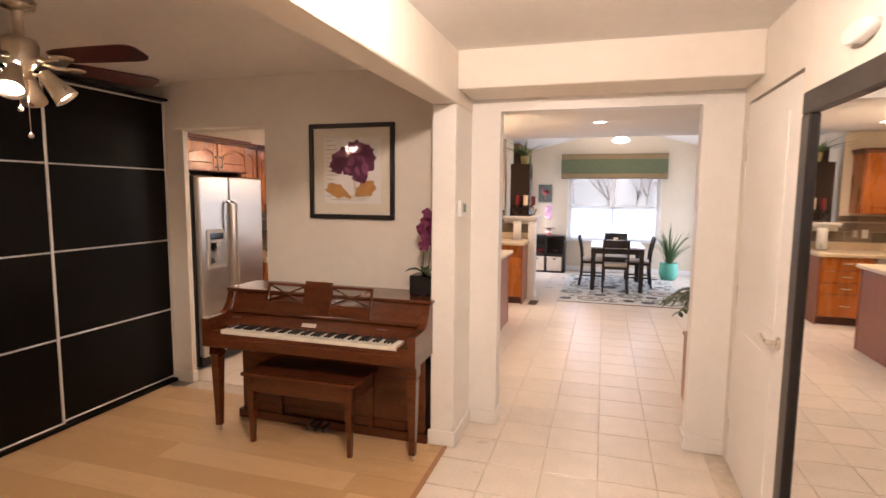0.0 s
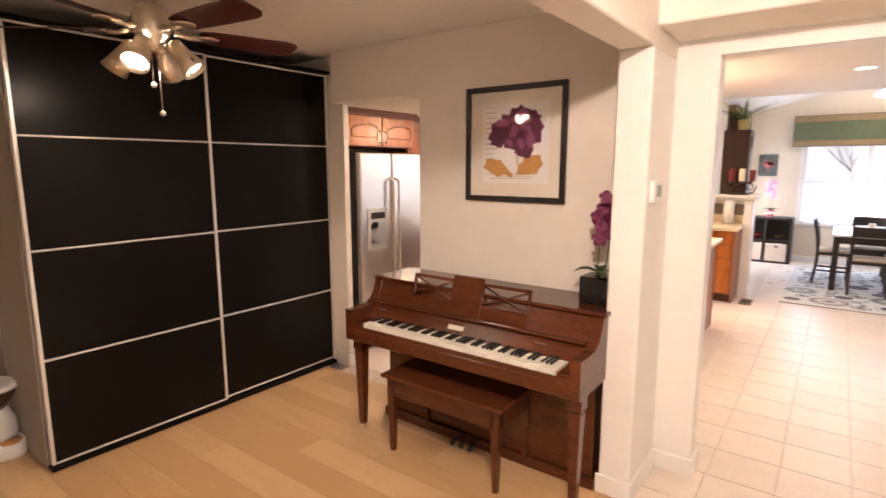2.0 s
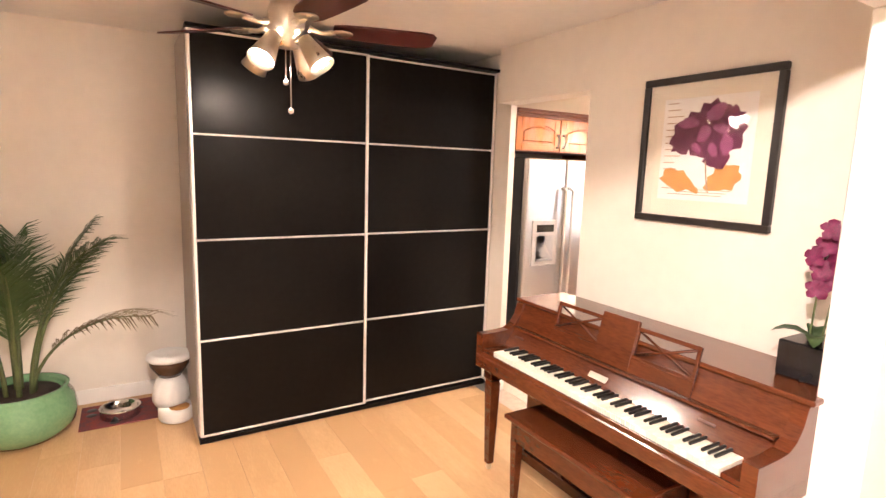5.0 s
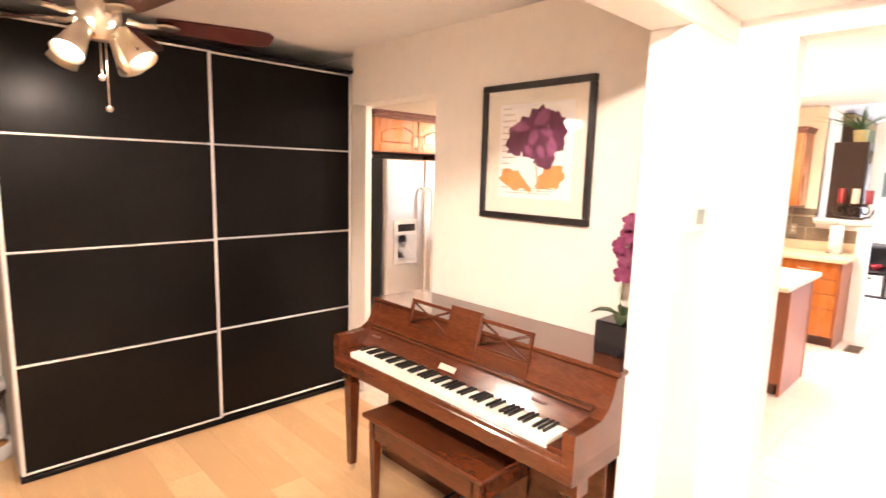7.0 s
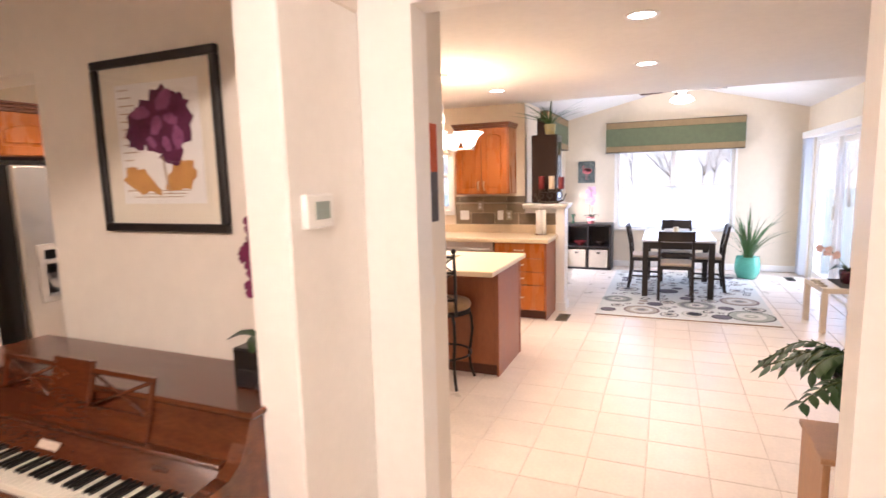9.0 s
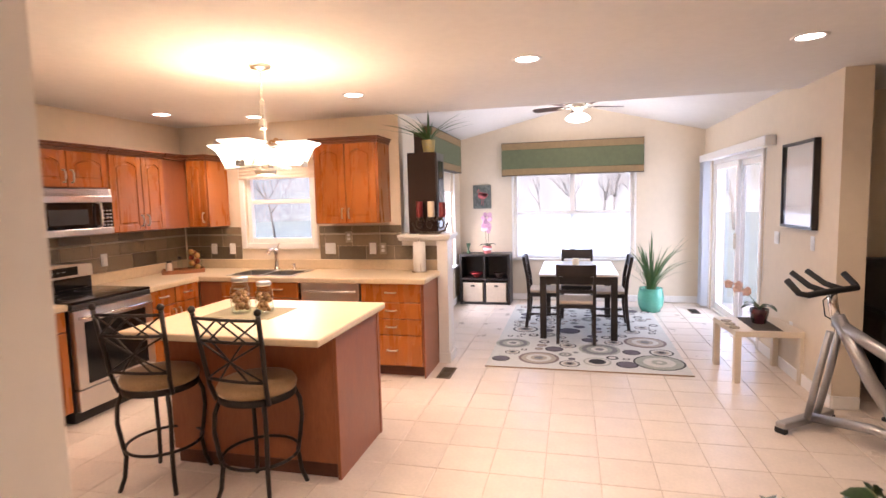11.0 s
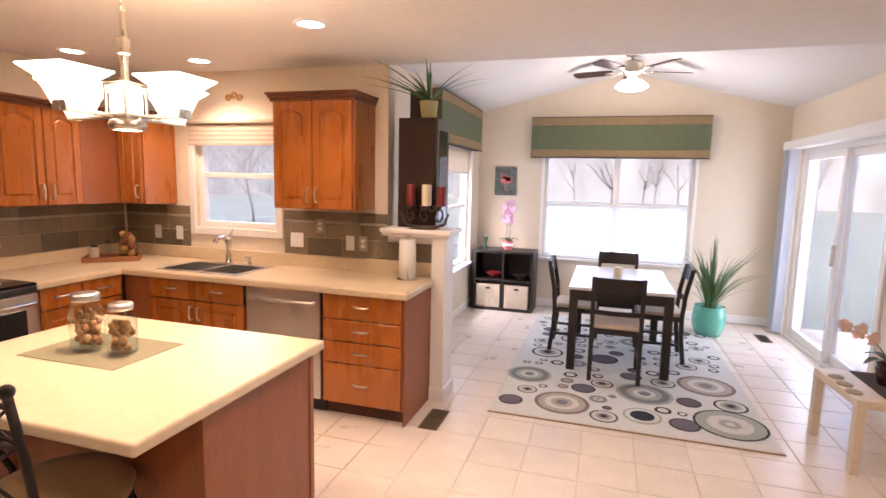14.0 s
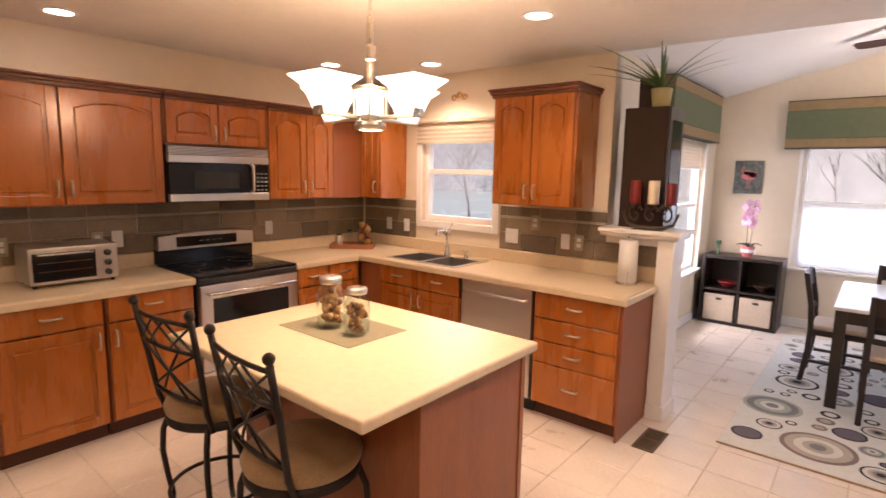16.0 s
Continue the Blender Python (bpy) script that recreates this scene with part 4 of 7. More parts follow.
# hall fittings
th = thing("thermostat", "white wall thermostat with a grey screen on the pillar", "thermostat", (-0.715, 2.915, 1.52))
part("case", B(0.0005, 0.026, -0.065, 0.065, -0.05, 0.05, 0.006, 2), M_WHITE, th)
part("screen", B(0.026, 0.028, -0.028, 0.042, -0.024, 0.028, 0.001), M_LCD, th, "grey lcd screen")
cv = thing("sunset_canvas", "small orange sunset canvas on the passage wall", "picture", (-0.60, 3.355, 1.44))
part("sky", B(0.001, 0.022, 0.0, 0.17, 0.19, 0.37, 0.001), M_ORANGE, cv, "orange painted sky")
part("water", B(0.001, 0.022, 0.0, 0.17, 0.0, 0.19, 0.001), M_DUSK, cv, "dusky painted water")
b = nb()
lathe(b, [(0.012, 0.0), (0.012, 0.0015), (0.001, 0.0015)], (0, 0, 0), 16)
b.transform(Matrix.Translation((0.0222, 0.085, 0.22)) @ Matrix.Rotation(radians(90), 4, "Y"))
part("painted_sun", b, M_CREAM, cv, "pale painted sun")


def plate(at, turn, gang=1, kind="switch", label="", tone=None):
    w = 0.072 + 0.046 * (gang - 1)
    p = thing("light_switch" if kind == "switch" else "power_outlet", label or "white plastic %s plate on the wall" % kind, kind, at, turn)
    part("plate", B(-w / 2, w / 2, -0.007, -0.0008, -0.058, 0.058, 0.003), tone or M_WHITE, p)
    for g in range(gang):
        x = (g - (gang - 1) / 2) * 0.046
        if kind == "switch":
            part("rocker", B(x - 0.015, x + 0.015, -0.011, -0.007, -0.032, 0.032, 0.002), M_WHITE, p)
        else:
            for z in (-0.02, 0.02):
                part("socket", B(x - 0.016, x + 0.016, -0.0095, -0.007, z - 0.014, z + 0.014, 0.003), M_WHITE, p)


plate((-0.60, 3.47, 1.17), 90, 1, "switch")

dr = tagged(new("door_1"), "white painted closet door, closed, with a nickel lever handle", kind="structure")
dr.matrix_basis = pose(0.922, 2.245, 0.01)
part("leaf", B(0.0, 0.04, 0.0, 0.87, 0.0, 2.115, 0.003), M_TRIM, dr)
for z0, z1 in ((0.12, 0.85), (0.98, 1.98)):
    b = nb()
    box(b, -0.004, 0.002, 0.14, 0.73, z0, z1, 0.0038)
    part("door_panel", b, M_TRIM, dr)
h = nb()
lathe(h, [(0.028, 0), (0.028, 0.008), (0.012, 0.012), (0.011, 0.05), (0.003, 0.055)], (0, 0, 0), 20)
h.transform(Matrix.Translation((0.0, 0.065, 0.95)) @ Matrix.Rotation(radians(-90), 4, "Y"))
tube(h, [(-0.048, 0.06, 0.95), (-0.05, 0.10, 0.952), (-0.05, 0.15, 0.955), (-0.044, 0.185, 0.962)], [0.009, 0.008, 0.007, 0.006], 10)
part("door_handle", h, M_NICKEL, dr, "brushed nickel lever handle")
for z in (0.22, 1.04, 1.85):
    hg = nb()
    box(hg, -0.006, 0.002, 0.852, 0.872, z - 0.045, z + 0.045, 0.002)
    part("hinge", hg, M_NICKEL, dr, "nickel hinge")

mr = thing("wall_mirror", "tall dark wood framed mirror on the hall wall", "mirror", (0.92, 1.165, 0.07))
fr = nb()
MW, MH = 0.965, 1.95
for y0, y1, z0, z1 in ((0, MW, 0, 0.09), (0, MW, MH - 0.09, MH), (0, 0.09, 0.09, MH - 0.09), (MW - 0.09, MW, 0.09, MH - 0.09)):
    box(fr, -0.032, -0.002, y0, y1, z0, z1, 0.006)
part("frame", fr, M_ESPR, mr, "dark espresso mirror frame")
part("glass", B(-0.012, -0.004, 0.085, MW - 0.085, 0.085, MH - 0.085, 0), M_MIRROR, mr, "clear silvered mirror")
ch = thing("door_chime", "small white oval door chime on the wall", "door chime", (0.92, 1.70, 2.13))
b = nb()
skin(b, [[Vector((-x, 0.10 * r * math.cos(q), 0.035 * r * math.sin(q))) for q in [2 * math.pi * i / 24 for i in range(24)]] for x, r in ((0.001, 1.0), (0.03, 1.0), (0.04, 0.85))])
part("cover", b, M_WHITE, ch)
hl = thing("hall_ceiling_light", "flush frosted hall ceiling light, lit", "ceiling light", (-0.2, 0.9, 2.46))
b = nb()
lathe(b, [(0.11, -0.001), (0.115, -0.02), (0.10, -0.03), (0.03, -0.032)], (0, 0, 0), 24)
part("base", b, M_NICKEL, hl)
lamp("hall_lamp_light", "POINT", (-0.2, 0.9, 2.36), P_HALL, HALLC, 0.04)

# plant stand at the far side of the opening
ps = thing("plant_stand", "reddish wooden plant stand with panel sides", "stand", (0.80, 3.87, 0))
part("top", B(0, 0.36, 0, 0.36, 0.505, 0.53, 0.004), M_PINE, ps)
for x0 in (0.01, 0.325):
    part("side_panel", B(x0, x0 + 0.025, 0.01, 0.35, 0.0, 0.505, 0.003), M_PINE, ps)
part("rail", B(0.035, 0.325, 0.15, 0.17, 0.12, 0.20, 0.003), M_PINE, ps)


def leafy():
    l0 = thing("leafy_plant", "bushy green plant in a tall dark brown pot on the stand", "plant", (1.02, 4.05, 0.53))
    b = nb()
    lathe(b, [(0.095, 0.0), (0.105, 0.01), (0.135, 0.22), (0.155, 0.25), (0.155, 0.275), (0.14, 0.275), (0.13, 0.24)], (0, 0, 0), 32)
    part("pot", b, M_BROWNPOT, l0, "tall dark brown pot")
    so = nb()
    lathe(so, [(0.133, 0.24), (0.06, 0.247), (0.002, 0.25)], (0, 0, 0), 20)
    part("soil", so, M_SOIL, l0)
    rnd = random.Random(21)
    st, lv = nb(), nb()
    for k in range(34):
        a = 2 * math.pi * k / 34 + rnd.random() * 0.4
        reach = 0.12 + 0.24 * rnd.random()
        up = 0.06 + 0.20 * rnd.random()
        if k == 13:
            reach, up = 0.36, 0.15
        pts = [Vector((0.05 * math.cos(a) + reach * s * math.cos(a), 0.05 * math.sin(a) + reach * s * math.sin(a), 0.24 + up * 2.2 * s - up * 1.6 * s * s * (1 + reach))) for s in [i / 8 for i in range(9)]]
        tube(st, pts, 0.0035, 5)
        for i in range(2, 9):
            for sg in (-1, 1):
                d = (pts[min(8, i + 1)] - pts[i - 1]).normalized()
                sd = d.cross(Vector((0, 0, 1))).normalized() * sg
                ln = 0.042 + 0.03 * rnd.random()
                dirn = (sd * 0.9 + d * 0.6 + Vector((0, 0, 0.3 * rnd.random() - 0.25))).normalized()
                q = [pts[i] + dirn * ln * s + Vector((0, 0, -0.02 * s * s)) for s in (0, 0.3, 0.65, 1.0)]
                blade(lv, q, [0.006, 0.036, 0.030, 0.002], d, 0.2)
    part("stems", st, M_STEM, l0)
    part("foliage", lv, M_LEAF3, l0, "pointed dark green leaves")


leafy()

# ---------- kitchen ----------
CT = 0.915   # counter top


def raised_door(bm, x0, x1, z0, z1, arch=True):
    """A frame-and-panel door front, its face towards -y, back at y = 0."""
    W, T, s = x1 - x0, z1 - z0, 0.055
    box(bm, x0, x1, -0.012, 0, z0, z1)
    box(bm, x0, x0 + s, -0.021, -0.012, z0, z1, 0.003)
    box(bm, x1 - s, x1, -0.021, -0.012, z0, z1, 0.003)
    box(bm, x0 + s, x1 - s, -0.0205, -0.012, z0, z0 + s, 0.002)
    e, c = (0.095, 0.052) if arch else (s, s)
    n = 10
    low = [(s + (W - 2 * s) * i / n, T - e + (e - c) * math.sin(math.pi * i / n) ** 0.8) for i in range(n + 1)]
    prism(bm, low + [(W - s, T), (s, T)], 0.0085, Matrix.Translation((x0, -0.0205, z0)))
    g = 0.010
    top = [(s + g + (W - 2 * s - 2 * g) * i / n, T - e - g + (e - c) * math.sin(math.pi * i / n) ** 0.8) for i in range(n, -1, -1)]
    pm = nb()
    prism(pm, [(s + g, s + g), (W - s - g, s + g)] + top, 0.008, Matrix.Translation((x0, -0.0195, z0)), 0.014)
    return pm


def pull(parent, x, z, vertical=False, y=-0.021):
    b = nb()
    L = 0.048
    pts = [(-L, 0, 0), (-L, -0.018, 0), (-L * 0.6, -0.026, 0), (0, -0.028, 0), (L * 0.6, -0.026, 0), (L, -0.018, 0), (L, 0, 0)]
    tube(b, [Vector(q) for q in pts], [0.0075, 0.007, 0.0065, 0.0065, 0.0065, 0.007, 0.0075], 8)
    b.transform(Matrix.Translation((x, y, z)) @ (Matrix.Rotation(radians(90), 4, "Y") if vertical else Matrix()))
    part("handle", b, M_NICKEL, parent, "brushed nickel pull")


def base_unit(label, at, turn, W, fronts, D=0.60, sides=(), top=CT - 0.04):
    u = thing("base_cabinet", label, "cabinet", at, turn, "kitchen base cabinets")
    c = nb()
    box(c, 0, W, 0.0, D, 0.105, top, 0.002)
    part("body", c, M_OAKD, u)
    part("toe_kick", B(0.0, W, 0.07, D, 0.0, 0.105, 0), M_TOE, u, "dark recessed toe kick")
    for s in sides:
        x = W if s == "r" else -0.012
        part("side_panel", B(x, x + 0.012, -0.002, D, 0.0, CT - 0.04, 0.001), M_OAKD, u, "plain maple side panel")
    for f in fronts:
        b = nb()
        if f[0] == "drawer":
            _, x0, x1, z0, z1 = f
            box(b, x0, x1, -0.021, 0, z0, z1, 0.006, 2)
            d = part("drawer", b, M_OAK, u)
            pull(d, (x0 + x1) / 2, (z0 + z1) / 2 + 0.005)
        else:
            _, x0, x1, z0, z1, side = f
            pm = raised_door(b, x0, x1, z0, z1, False)
            d = part("door", b, M_OAK, u)
            part("raised_panel", pm, M_OAK, d)
            if side:
                pull(d, x1 - 0.03 if side == "r" else x0 + 0.03, z1 - 0.09, True)
    return u


def upper_unit(label, at, turn, W, doors, z0, z1, D=0.33, crown=True, sides=()):
    u = thing("wall_cabinet", label, "cabinet", at, turn, "kitchen wall cabinets")
    part("body", B(0, W, 0, D, z0, z1, 0.002), M_OAKD, u)
    for x0, x1, side in doors:
        b = nb()
        pm = raised_door(b, x0, x1, z0 + 0.008, z1 - 0.03, True)
        d = part("door", b, M_OAK, u)
        part("raised_panel", pm, M_OAK, d)
        pull(d, x1 - 0.03 if side == "r" else x0 + 0.03, z0 + 0.10 if z1 - z0 > 0.5 else z0 + 0.09, True)
    for s in sides:
        x = W if s == "r" else -0.006
        part("side_panel", B(x, x + 0.006, 0.0, D, z0, z1 - 0.01, 0.001), M_OAK, u)
    if crown:
        b = nb()
        xr = W + (0.035 if "r" in sides else 0)
        xl = -0.035 if "l" in sides else 0
        box(b, xl * 0.4, W + (xr - W) * 0.4, -0.030, D, z1 - 0.03, z1 - 0.008, 0.004)
        box(b, xl * 0.75, W + (xr - W) * 0.75, -0.045, D, z1 - 0.008, z1 + 0.014, 0.006)
        box(b, xl, xr, -0.058, D, z1 + 0.014, z1 + 0.030, 0.004)
        part("crown", b, M_CROWN, u, "dark stained crown moulding")
    return u


FYW, FXW = 7.352, -3.252
zd = ((0.115, 0.392), (0.399, 0.542), (0.549, 0.692), (0.699, 0.868))
base_unit("honey maple base cabinet with four drawers and nickel pulls", (-1.545, FYW, 0), 0, 0.585, [("drawer", 0.01, 0.575, a, b) for a, b in zd], 0.597, ("r",))
base_unit("honey maple sink base cabinet under the window", (-3.005, FYW, 0), 0, 0.845,
          [("drawer", 0.01, 0.418, 0.72, 0.868), ("drawer", 0.427, 0.835, 0.72, 0.868), ("door", 0.01, 0.418, 0.115, 0.712, "r"), ("door", 0.427, 0.835, 0.115, 0.712, "l")], 0.597, (), 0.70)
base_unit("honey maple corner base cabinet beside the range", (FXW, 6.685, 0), 90, 0.64,
          [("drawer", 0.01, 0.30, 0.72, 0.868), ("drawer", 0.31, 0.62, 0.72, 0.868), ("door", 0.01, 0.30, 0.115, 0.712, "r"), ("door", 0.31, 0.62, 0.115, 0.712, "l")], 0.617)
part("filler", B(-3.252, -3.006, FYW, FYW + 0.03, 0.0, 0.875, 0), M_OAKD, base_unit("honey maple corner filler cabinet in the counter corner", (0, 0, 0), 0, 0.001, [], 0.001))
for y0, W in ((5.385, 0.515), (4.86, 0.515), (4.44, 0.41)):
    base_unit("honey maple base cabinet with one drawer and one door", (FXW, y0, 0), 90, W,
              [("drawer", 0.01, W - 0.01, 0.72, 0.868), ("door", 0.01, W - 0.01, 0.115, 0.712, "r" if y0 < 5.2 else "l")], 0.617)

UXW, UYW = -3.54, 7.62
upper_unit("honey maple double-door wall cabinet beside the window", (-2.09, UYW, 0), 0, 0.645, [(0.012, 0.318, "r"), (0.327, 0.633, "l")], 1.40, 2.19, 0.33, True, ("r", "l"))
for y0, W, doors in ((4.735, 1.145, [(0.012, 0.567, "r"), (0.577, 1.133, "l")]), (6.645, 0.64, [(0.012, 0.355, "r"), (0.363, 0.628, "l")])):
    upper_unit("honey maple wall cabinet with arched raised-panel doors", (UXW, y0, 0), 90, W, doors, 1.385, 2.095, 0.33)
upper_unit("honey maple wall cabinet with arched raised-panel doors", (UXW, 4.44, 0), 90, 0.29, [(0.012, 0.278, "l")], 1.385, 2.095, 0.33)
upper_unit("short honey maple wall cabinet above the microwave", (UXW, 5.885, 0), 90, 0.755, [(0.012, 0.367, "r"), (0.377, 0.743, "l")], 1.775, 2.095, 0.33)
upper_unit("short honey maple wall cabinet above the refrigerator", (-3.42, 3.50, 0), 90, 0.93, [(0.012, 0.46, "r"), (0.47, 0.918, "l")], 1.80, 2.095, 0.44, True)
upper_unit("honey maple corner wall cabinet beside the window", (UXW, UYW, 0), 0, 0.24, [(0.012, 0.228, "r")], 1.385, 2.095, 0.33, True, ("r",))
upper_unit("honey maple blind corner wall cabinet", (UXW, 7.29, 0), 90, 0.325, [], 1.385, 2.095, 0.33)

# worktop with a sink cut-out
SX0, SX1, SY0, SY1 = -2.96, -2.27, 7.40, 7.83
zt0, zt1 = CT - 0.04, CT
ct = nb()
for b in ((-3.87, -3.235, 6.672, 7.95), (-3.235, SX0, 7.32, 7.95), (SX1, -0.94, 7.32, 7.95), (SX0, SX1, 7.32, SY0), (SX0, SX1, SY1, 7.95)):
    box(ct, *b, zt0, zt1)
box(ct, -3.235, -3.213, 6.672, 7.298, zt0 - 0.006, zt1 - 0.0005, 0.009, 2)
box(ct, -3.235, -0.918, 7.298, 7.32, zt0 - 0.006, zt1 - 0.0005, 0.009, 2)
box(ct, -0.94, -0.918, 7.32, 7.85, zt0 - 0.006, zt1 - 0.0005, 0.009, 2)
tagged(link("countertop", ct, M_COUNTER), "pale speckled laminate worktop running round the kitchen corner", "countertop")
ct = nb()
box(ct, -3.87, -3.235, 4.44, 5.905, zt0, zt1)
box(ct, -3.235, -3.213, 4.44, 5.905, zt0 - 0.006, zt1 - 0.0005, 0.009, 2)
tagged(link("countertop", ct, M_COUNTER), "pale speckled laminate worktop beside the range", "countertop")
for b in ((-3.85, -0.95, 7.93, 7.9495), (-3.8695, -3.85, 6.672, 7.9495), (-3.8695, -3.85, 4.44, 5.905)):
    tagged(link("counter_upstand", B(*b, CT + 0.0005, CT + 0.10, 0.004), M_COUNTER), "pale speckled laminate upstand at the back of the worktop", "upstand")

# sink and taps
sk = thing("kitchen_sink", "double-bowl stainless steel sink set in the worktop", "sink", (SX0, SY0, CT))
SW, SD = SX1 - SX0, SY1 - SY0
rim = nb()
for x0, x1, y0, y1 in ((-0.015, SW + 0.015, -0.015, 0.02), (-0.015, SW + 0.015, SD - 0.07, SD + 0.012), (-0.015, 0.02, 0.02, SD - 0.07), (SW - 0.02, SW + 0.015, 0.02, SD - 0.07), (SW / 2 - 0.02, SW / 2 + 0.02, 0.02, SD - 0.07)):
    box(rim, x0, x1, y0, y1, 0.0005, 0.006)
part("rim", rim, M_STEEL, sk)
for x0, x1 in ((0.02, SW / 2 - 0.02), (SW / 2 + 0.02, SW - 0.02)):
    b = nb()
    y0, y1, dz = 0.02, SD - 0.07, -0.19
    for q in ((x0 - 0.003, x0, y0, y1, dz, 0.004), (x1, x1 + 0.003, y0, y1, dz, 0.004), (x0, x1, y0 - 0.003, y0, dz, 0.004), (x0, x1, y1, y1 + 0.003, dz, 0.004), (x0, x1, y0, y1, dz - 0.003, dz)):
        box(b, *q)
    lathe(b, [(0.04, 0.001), (0.035, 0.003), (0.003, 0.002)], ((x0 + x1) / 2, (y0 + y1) / 2, dz), 16)
    part("bowl", b, M_STEEL, sk)
fc = thing("kitchen_faucet", "chrome pull-out kitchen tap on the sink", "faucet", (-2.66, 7.80, CT + 0.006))
b = nb()
lathe(b, [(0.035, 0), (0.032, 0.012), (0.022, 0.03), (0.02, 0.12), (0.024, 0.15), (0.026, 0.19), (0.02, 0.215), (0.005, 0.222)], (0, 0, 0), 20)
tube(b, [(0, 0, 0.17), (0, -0.06, 0.22), (0, -0.12, 0.215), (0, -0.15, 0.18)], [0.018, 0.017, 0.018, 0.020], 14)
part("spout", b, M_CHROME, fc)
b = nb()
tube(b, [(0, 0.005, 0.21), (0.01, 0.03, 0.25), (0.015, 0.04, 0.275)], [0.009, 0.007, 0.008], 10)
part("lever", b, M_CHROME, fc)
sp = thing("soap_dispenser", "small chrome soap dispenser beside the tap", "soap dispenser", (-2.46, 7.80, CT + 0.006))
b = nb()
lathe(b, [(0.02, 0), (0.018, 0.01), (0.011, 0.02), (0.010, 0.05), (0.014, 0.055), (0.014, 0.07)], (0, 0, 0), 16)
tube(b, [(0, 0, 0.062), (0, -0.05, 0.066)], 0.006, 8)
part("pump", b, M_CHROME, sp)

# dishwasher
dw = thing("dishwasher", "stainless steel dishwasher built in under the worktop", "dishwasher", (-2.148, FYW, 0))
part("body", B(0.004, 0.594, 0.03, 0.59, 0.10, 0.872, 0), M_BLACKPL, dw)
part("toe_panel", B(0.004, 0.594, 0.06, 0.09, 0.0, 0.10, 0), M_BLACKPL, dw)
d = part("door", B(0.006, 0.592, -0.022, 0.03, 0.115, 0.868, 0.006, 2), M_STEEL, dw, "brushed stainless door")
b = nb()
tube(b, [(0.05, -0.022, 0.79), (0.05, -0.05, 0.79), (0.055, -0.058, 0.79), (0.545, -0.058, 0.79), (0.55, -0.05, 0.79), (0.55, -0.022, 0.79)], 0.010, 10)
part("handle", b, M_STEEL, d)

# range
rg = thing("range", "stainless and black electric range with glass oven door", "range", (-3.215, 5.912, 0), 90)
part("body", B(0.0, 0.75, 0.02, 0.645, 0.09, 0.905, 0.002), M_BLACKPL, rg)
part("base", B(0.02, 0.73, 0.06, 0.64, 0.0, 0.09, 0), M_BLACKPL, rg)
part("cooktop", B(-0.002, 0.752, -0.012, 0.60, 0.905, 0.925, 0.005, 2), M_BLACKG, rg, "black glass cooktop")
for x, y, r in ((0.19, 0.17, 0.10), (0.56, 0.17, 0.085), (0.19, 0.43, 0.075), (0.56, 0.43, 0.10)):
    b = nb()
    skin(b, [ring((x, y, 0.9253), (0, 0, 1), r, 32), ring((x, y, 0.9256), (0, 0, 1), r - 0.004, 32)], caps=False)
    part("burner_ring", b, M_GREYFR, rg, "printed burner ring")
b = nb()
box(b, 0.003, 0.747, -0.028, 0.02, 0.27, 0.86, 0.008, 2)
od = part("oven_door", b, M_STEEL, rg, "stainless oven door")
part("window", B(0.085, 0.665, -0.031, -0.027, 0.30, 0.765, 0.002), M_BLACKG, od, "dark oven glass")
b = nb()
tube(b, [(0.05, -0.028, 0.80), (0.05, -0.065, 0.805), (0.06, -0.075, 0.806), (0.69, -0.075, 0.806), (0.70, -0.065, 0.805), (0.70, -0.028, 0.80)], 0.012, 10)
part("handle", b, M_CHROME, od)
part("control_lip", B(0.003, 0.747, -0.02, 0.02, 0.865, 0.903, 0.004), M_BLACKPL, rg)
part("drawer", B(0.003, 0.747, -0.024, 0.02, 0.10, 0.262, 0.006), M_STEEL, rg)
b = nb()
prism(b, [(0.0, 0.925), (0.75, 0.925), (0.75, 1.03), (0.0, 1.03)], 0.05, Matrix.Translation((0, 0.60, 0)))
part("console_base", b, M_BLACKG, rg)
b = nb()
n = 12
prism(b, [(0.0, 1.025), (0.75, 1.025)] + [(0.745 - 0.74 * i / n, 1.13 + 0.018 * math.sin(math.pi * i / n)) for i in range(n + 1)], 0.075, Matrix.Translation((0, 0.573, 0)), 0.004)
cs = part("console", b, M_STEEL, rg, "stainless control console")
part("display", B(0.13, 0.60, 0.569, 0.574, 1.045, 1.118, 0.003), M_BLACKG, cs, "black display glass")
for i in range(4):
    part("marking", B(0.30 + 0.05 * i, 0.33 + 0.05 * i, 0.5675, 0.5692, 1.078, 1.083, 0), M_LCD, cs, "pale printed marking")

# microwave
mw = thing("microwave", "stainless over-range microwave with a black glass door", "microwave", (-3.495, 5.887, 0.035), 90)
part("body", B(0.0, 0.745, 0.03, 0.37, 1.352, 1.738, 0.002), M_BLACKPL, mw)
for i in range(6):
    part("vent_slat", B(0.004, 0.741, -0.004, 0.03, 1.676 + 0.0095 * i, 1.682 + 0.0095 * i, 0.001), M_STEEL, mw)
part("upper_band", B(0.002, 0.743, -0.008, 0.03, 1.622, 1.672, 0.003), M_STEEL, mw)
part("lower_band", B(0.002, 0.743, -0.008, 0.03, 1.356, 1.41, 0.004), M_STEEL, mw)
d = part("door", B(0.002, 0.615, -0.006, 0.03, 1.412, 1.62, 0.003), M_BLACKG, mw, "black glass door")
part("window", B(0.16, 0.50, -0.0075, -0.0055, 1.445, 1.565, 0.001), M_BLACKPL, d, "grey mesh window")
b = nb()
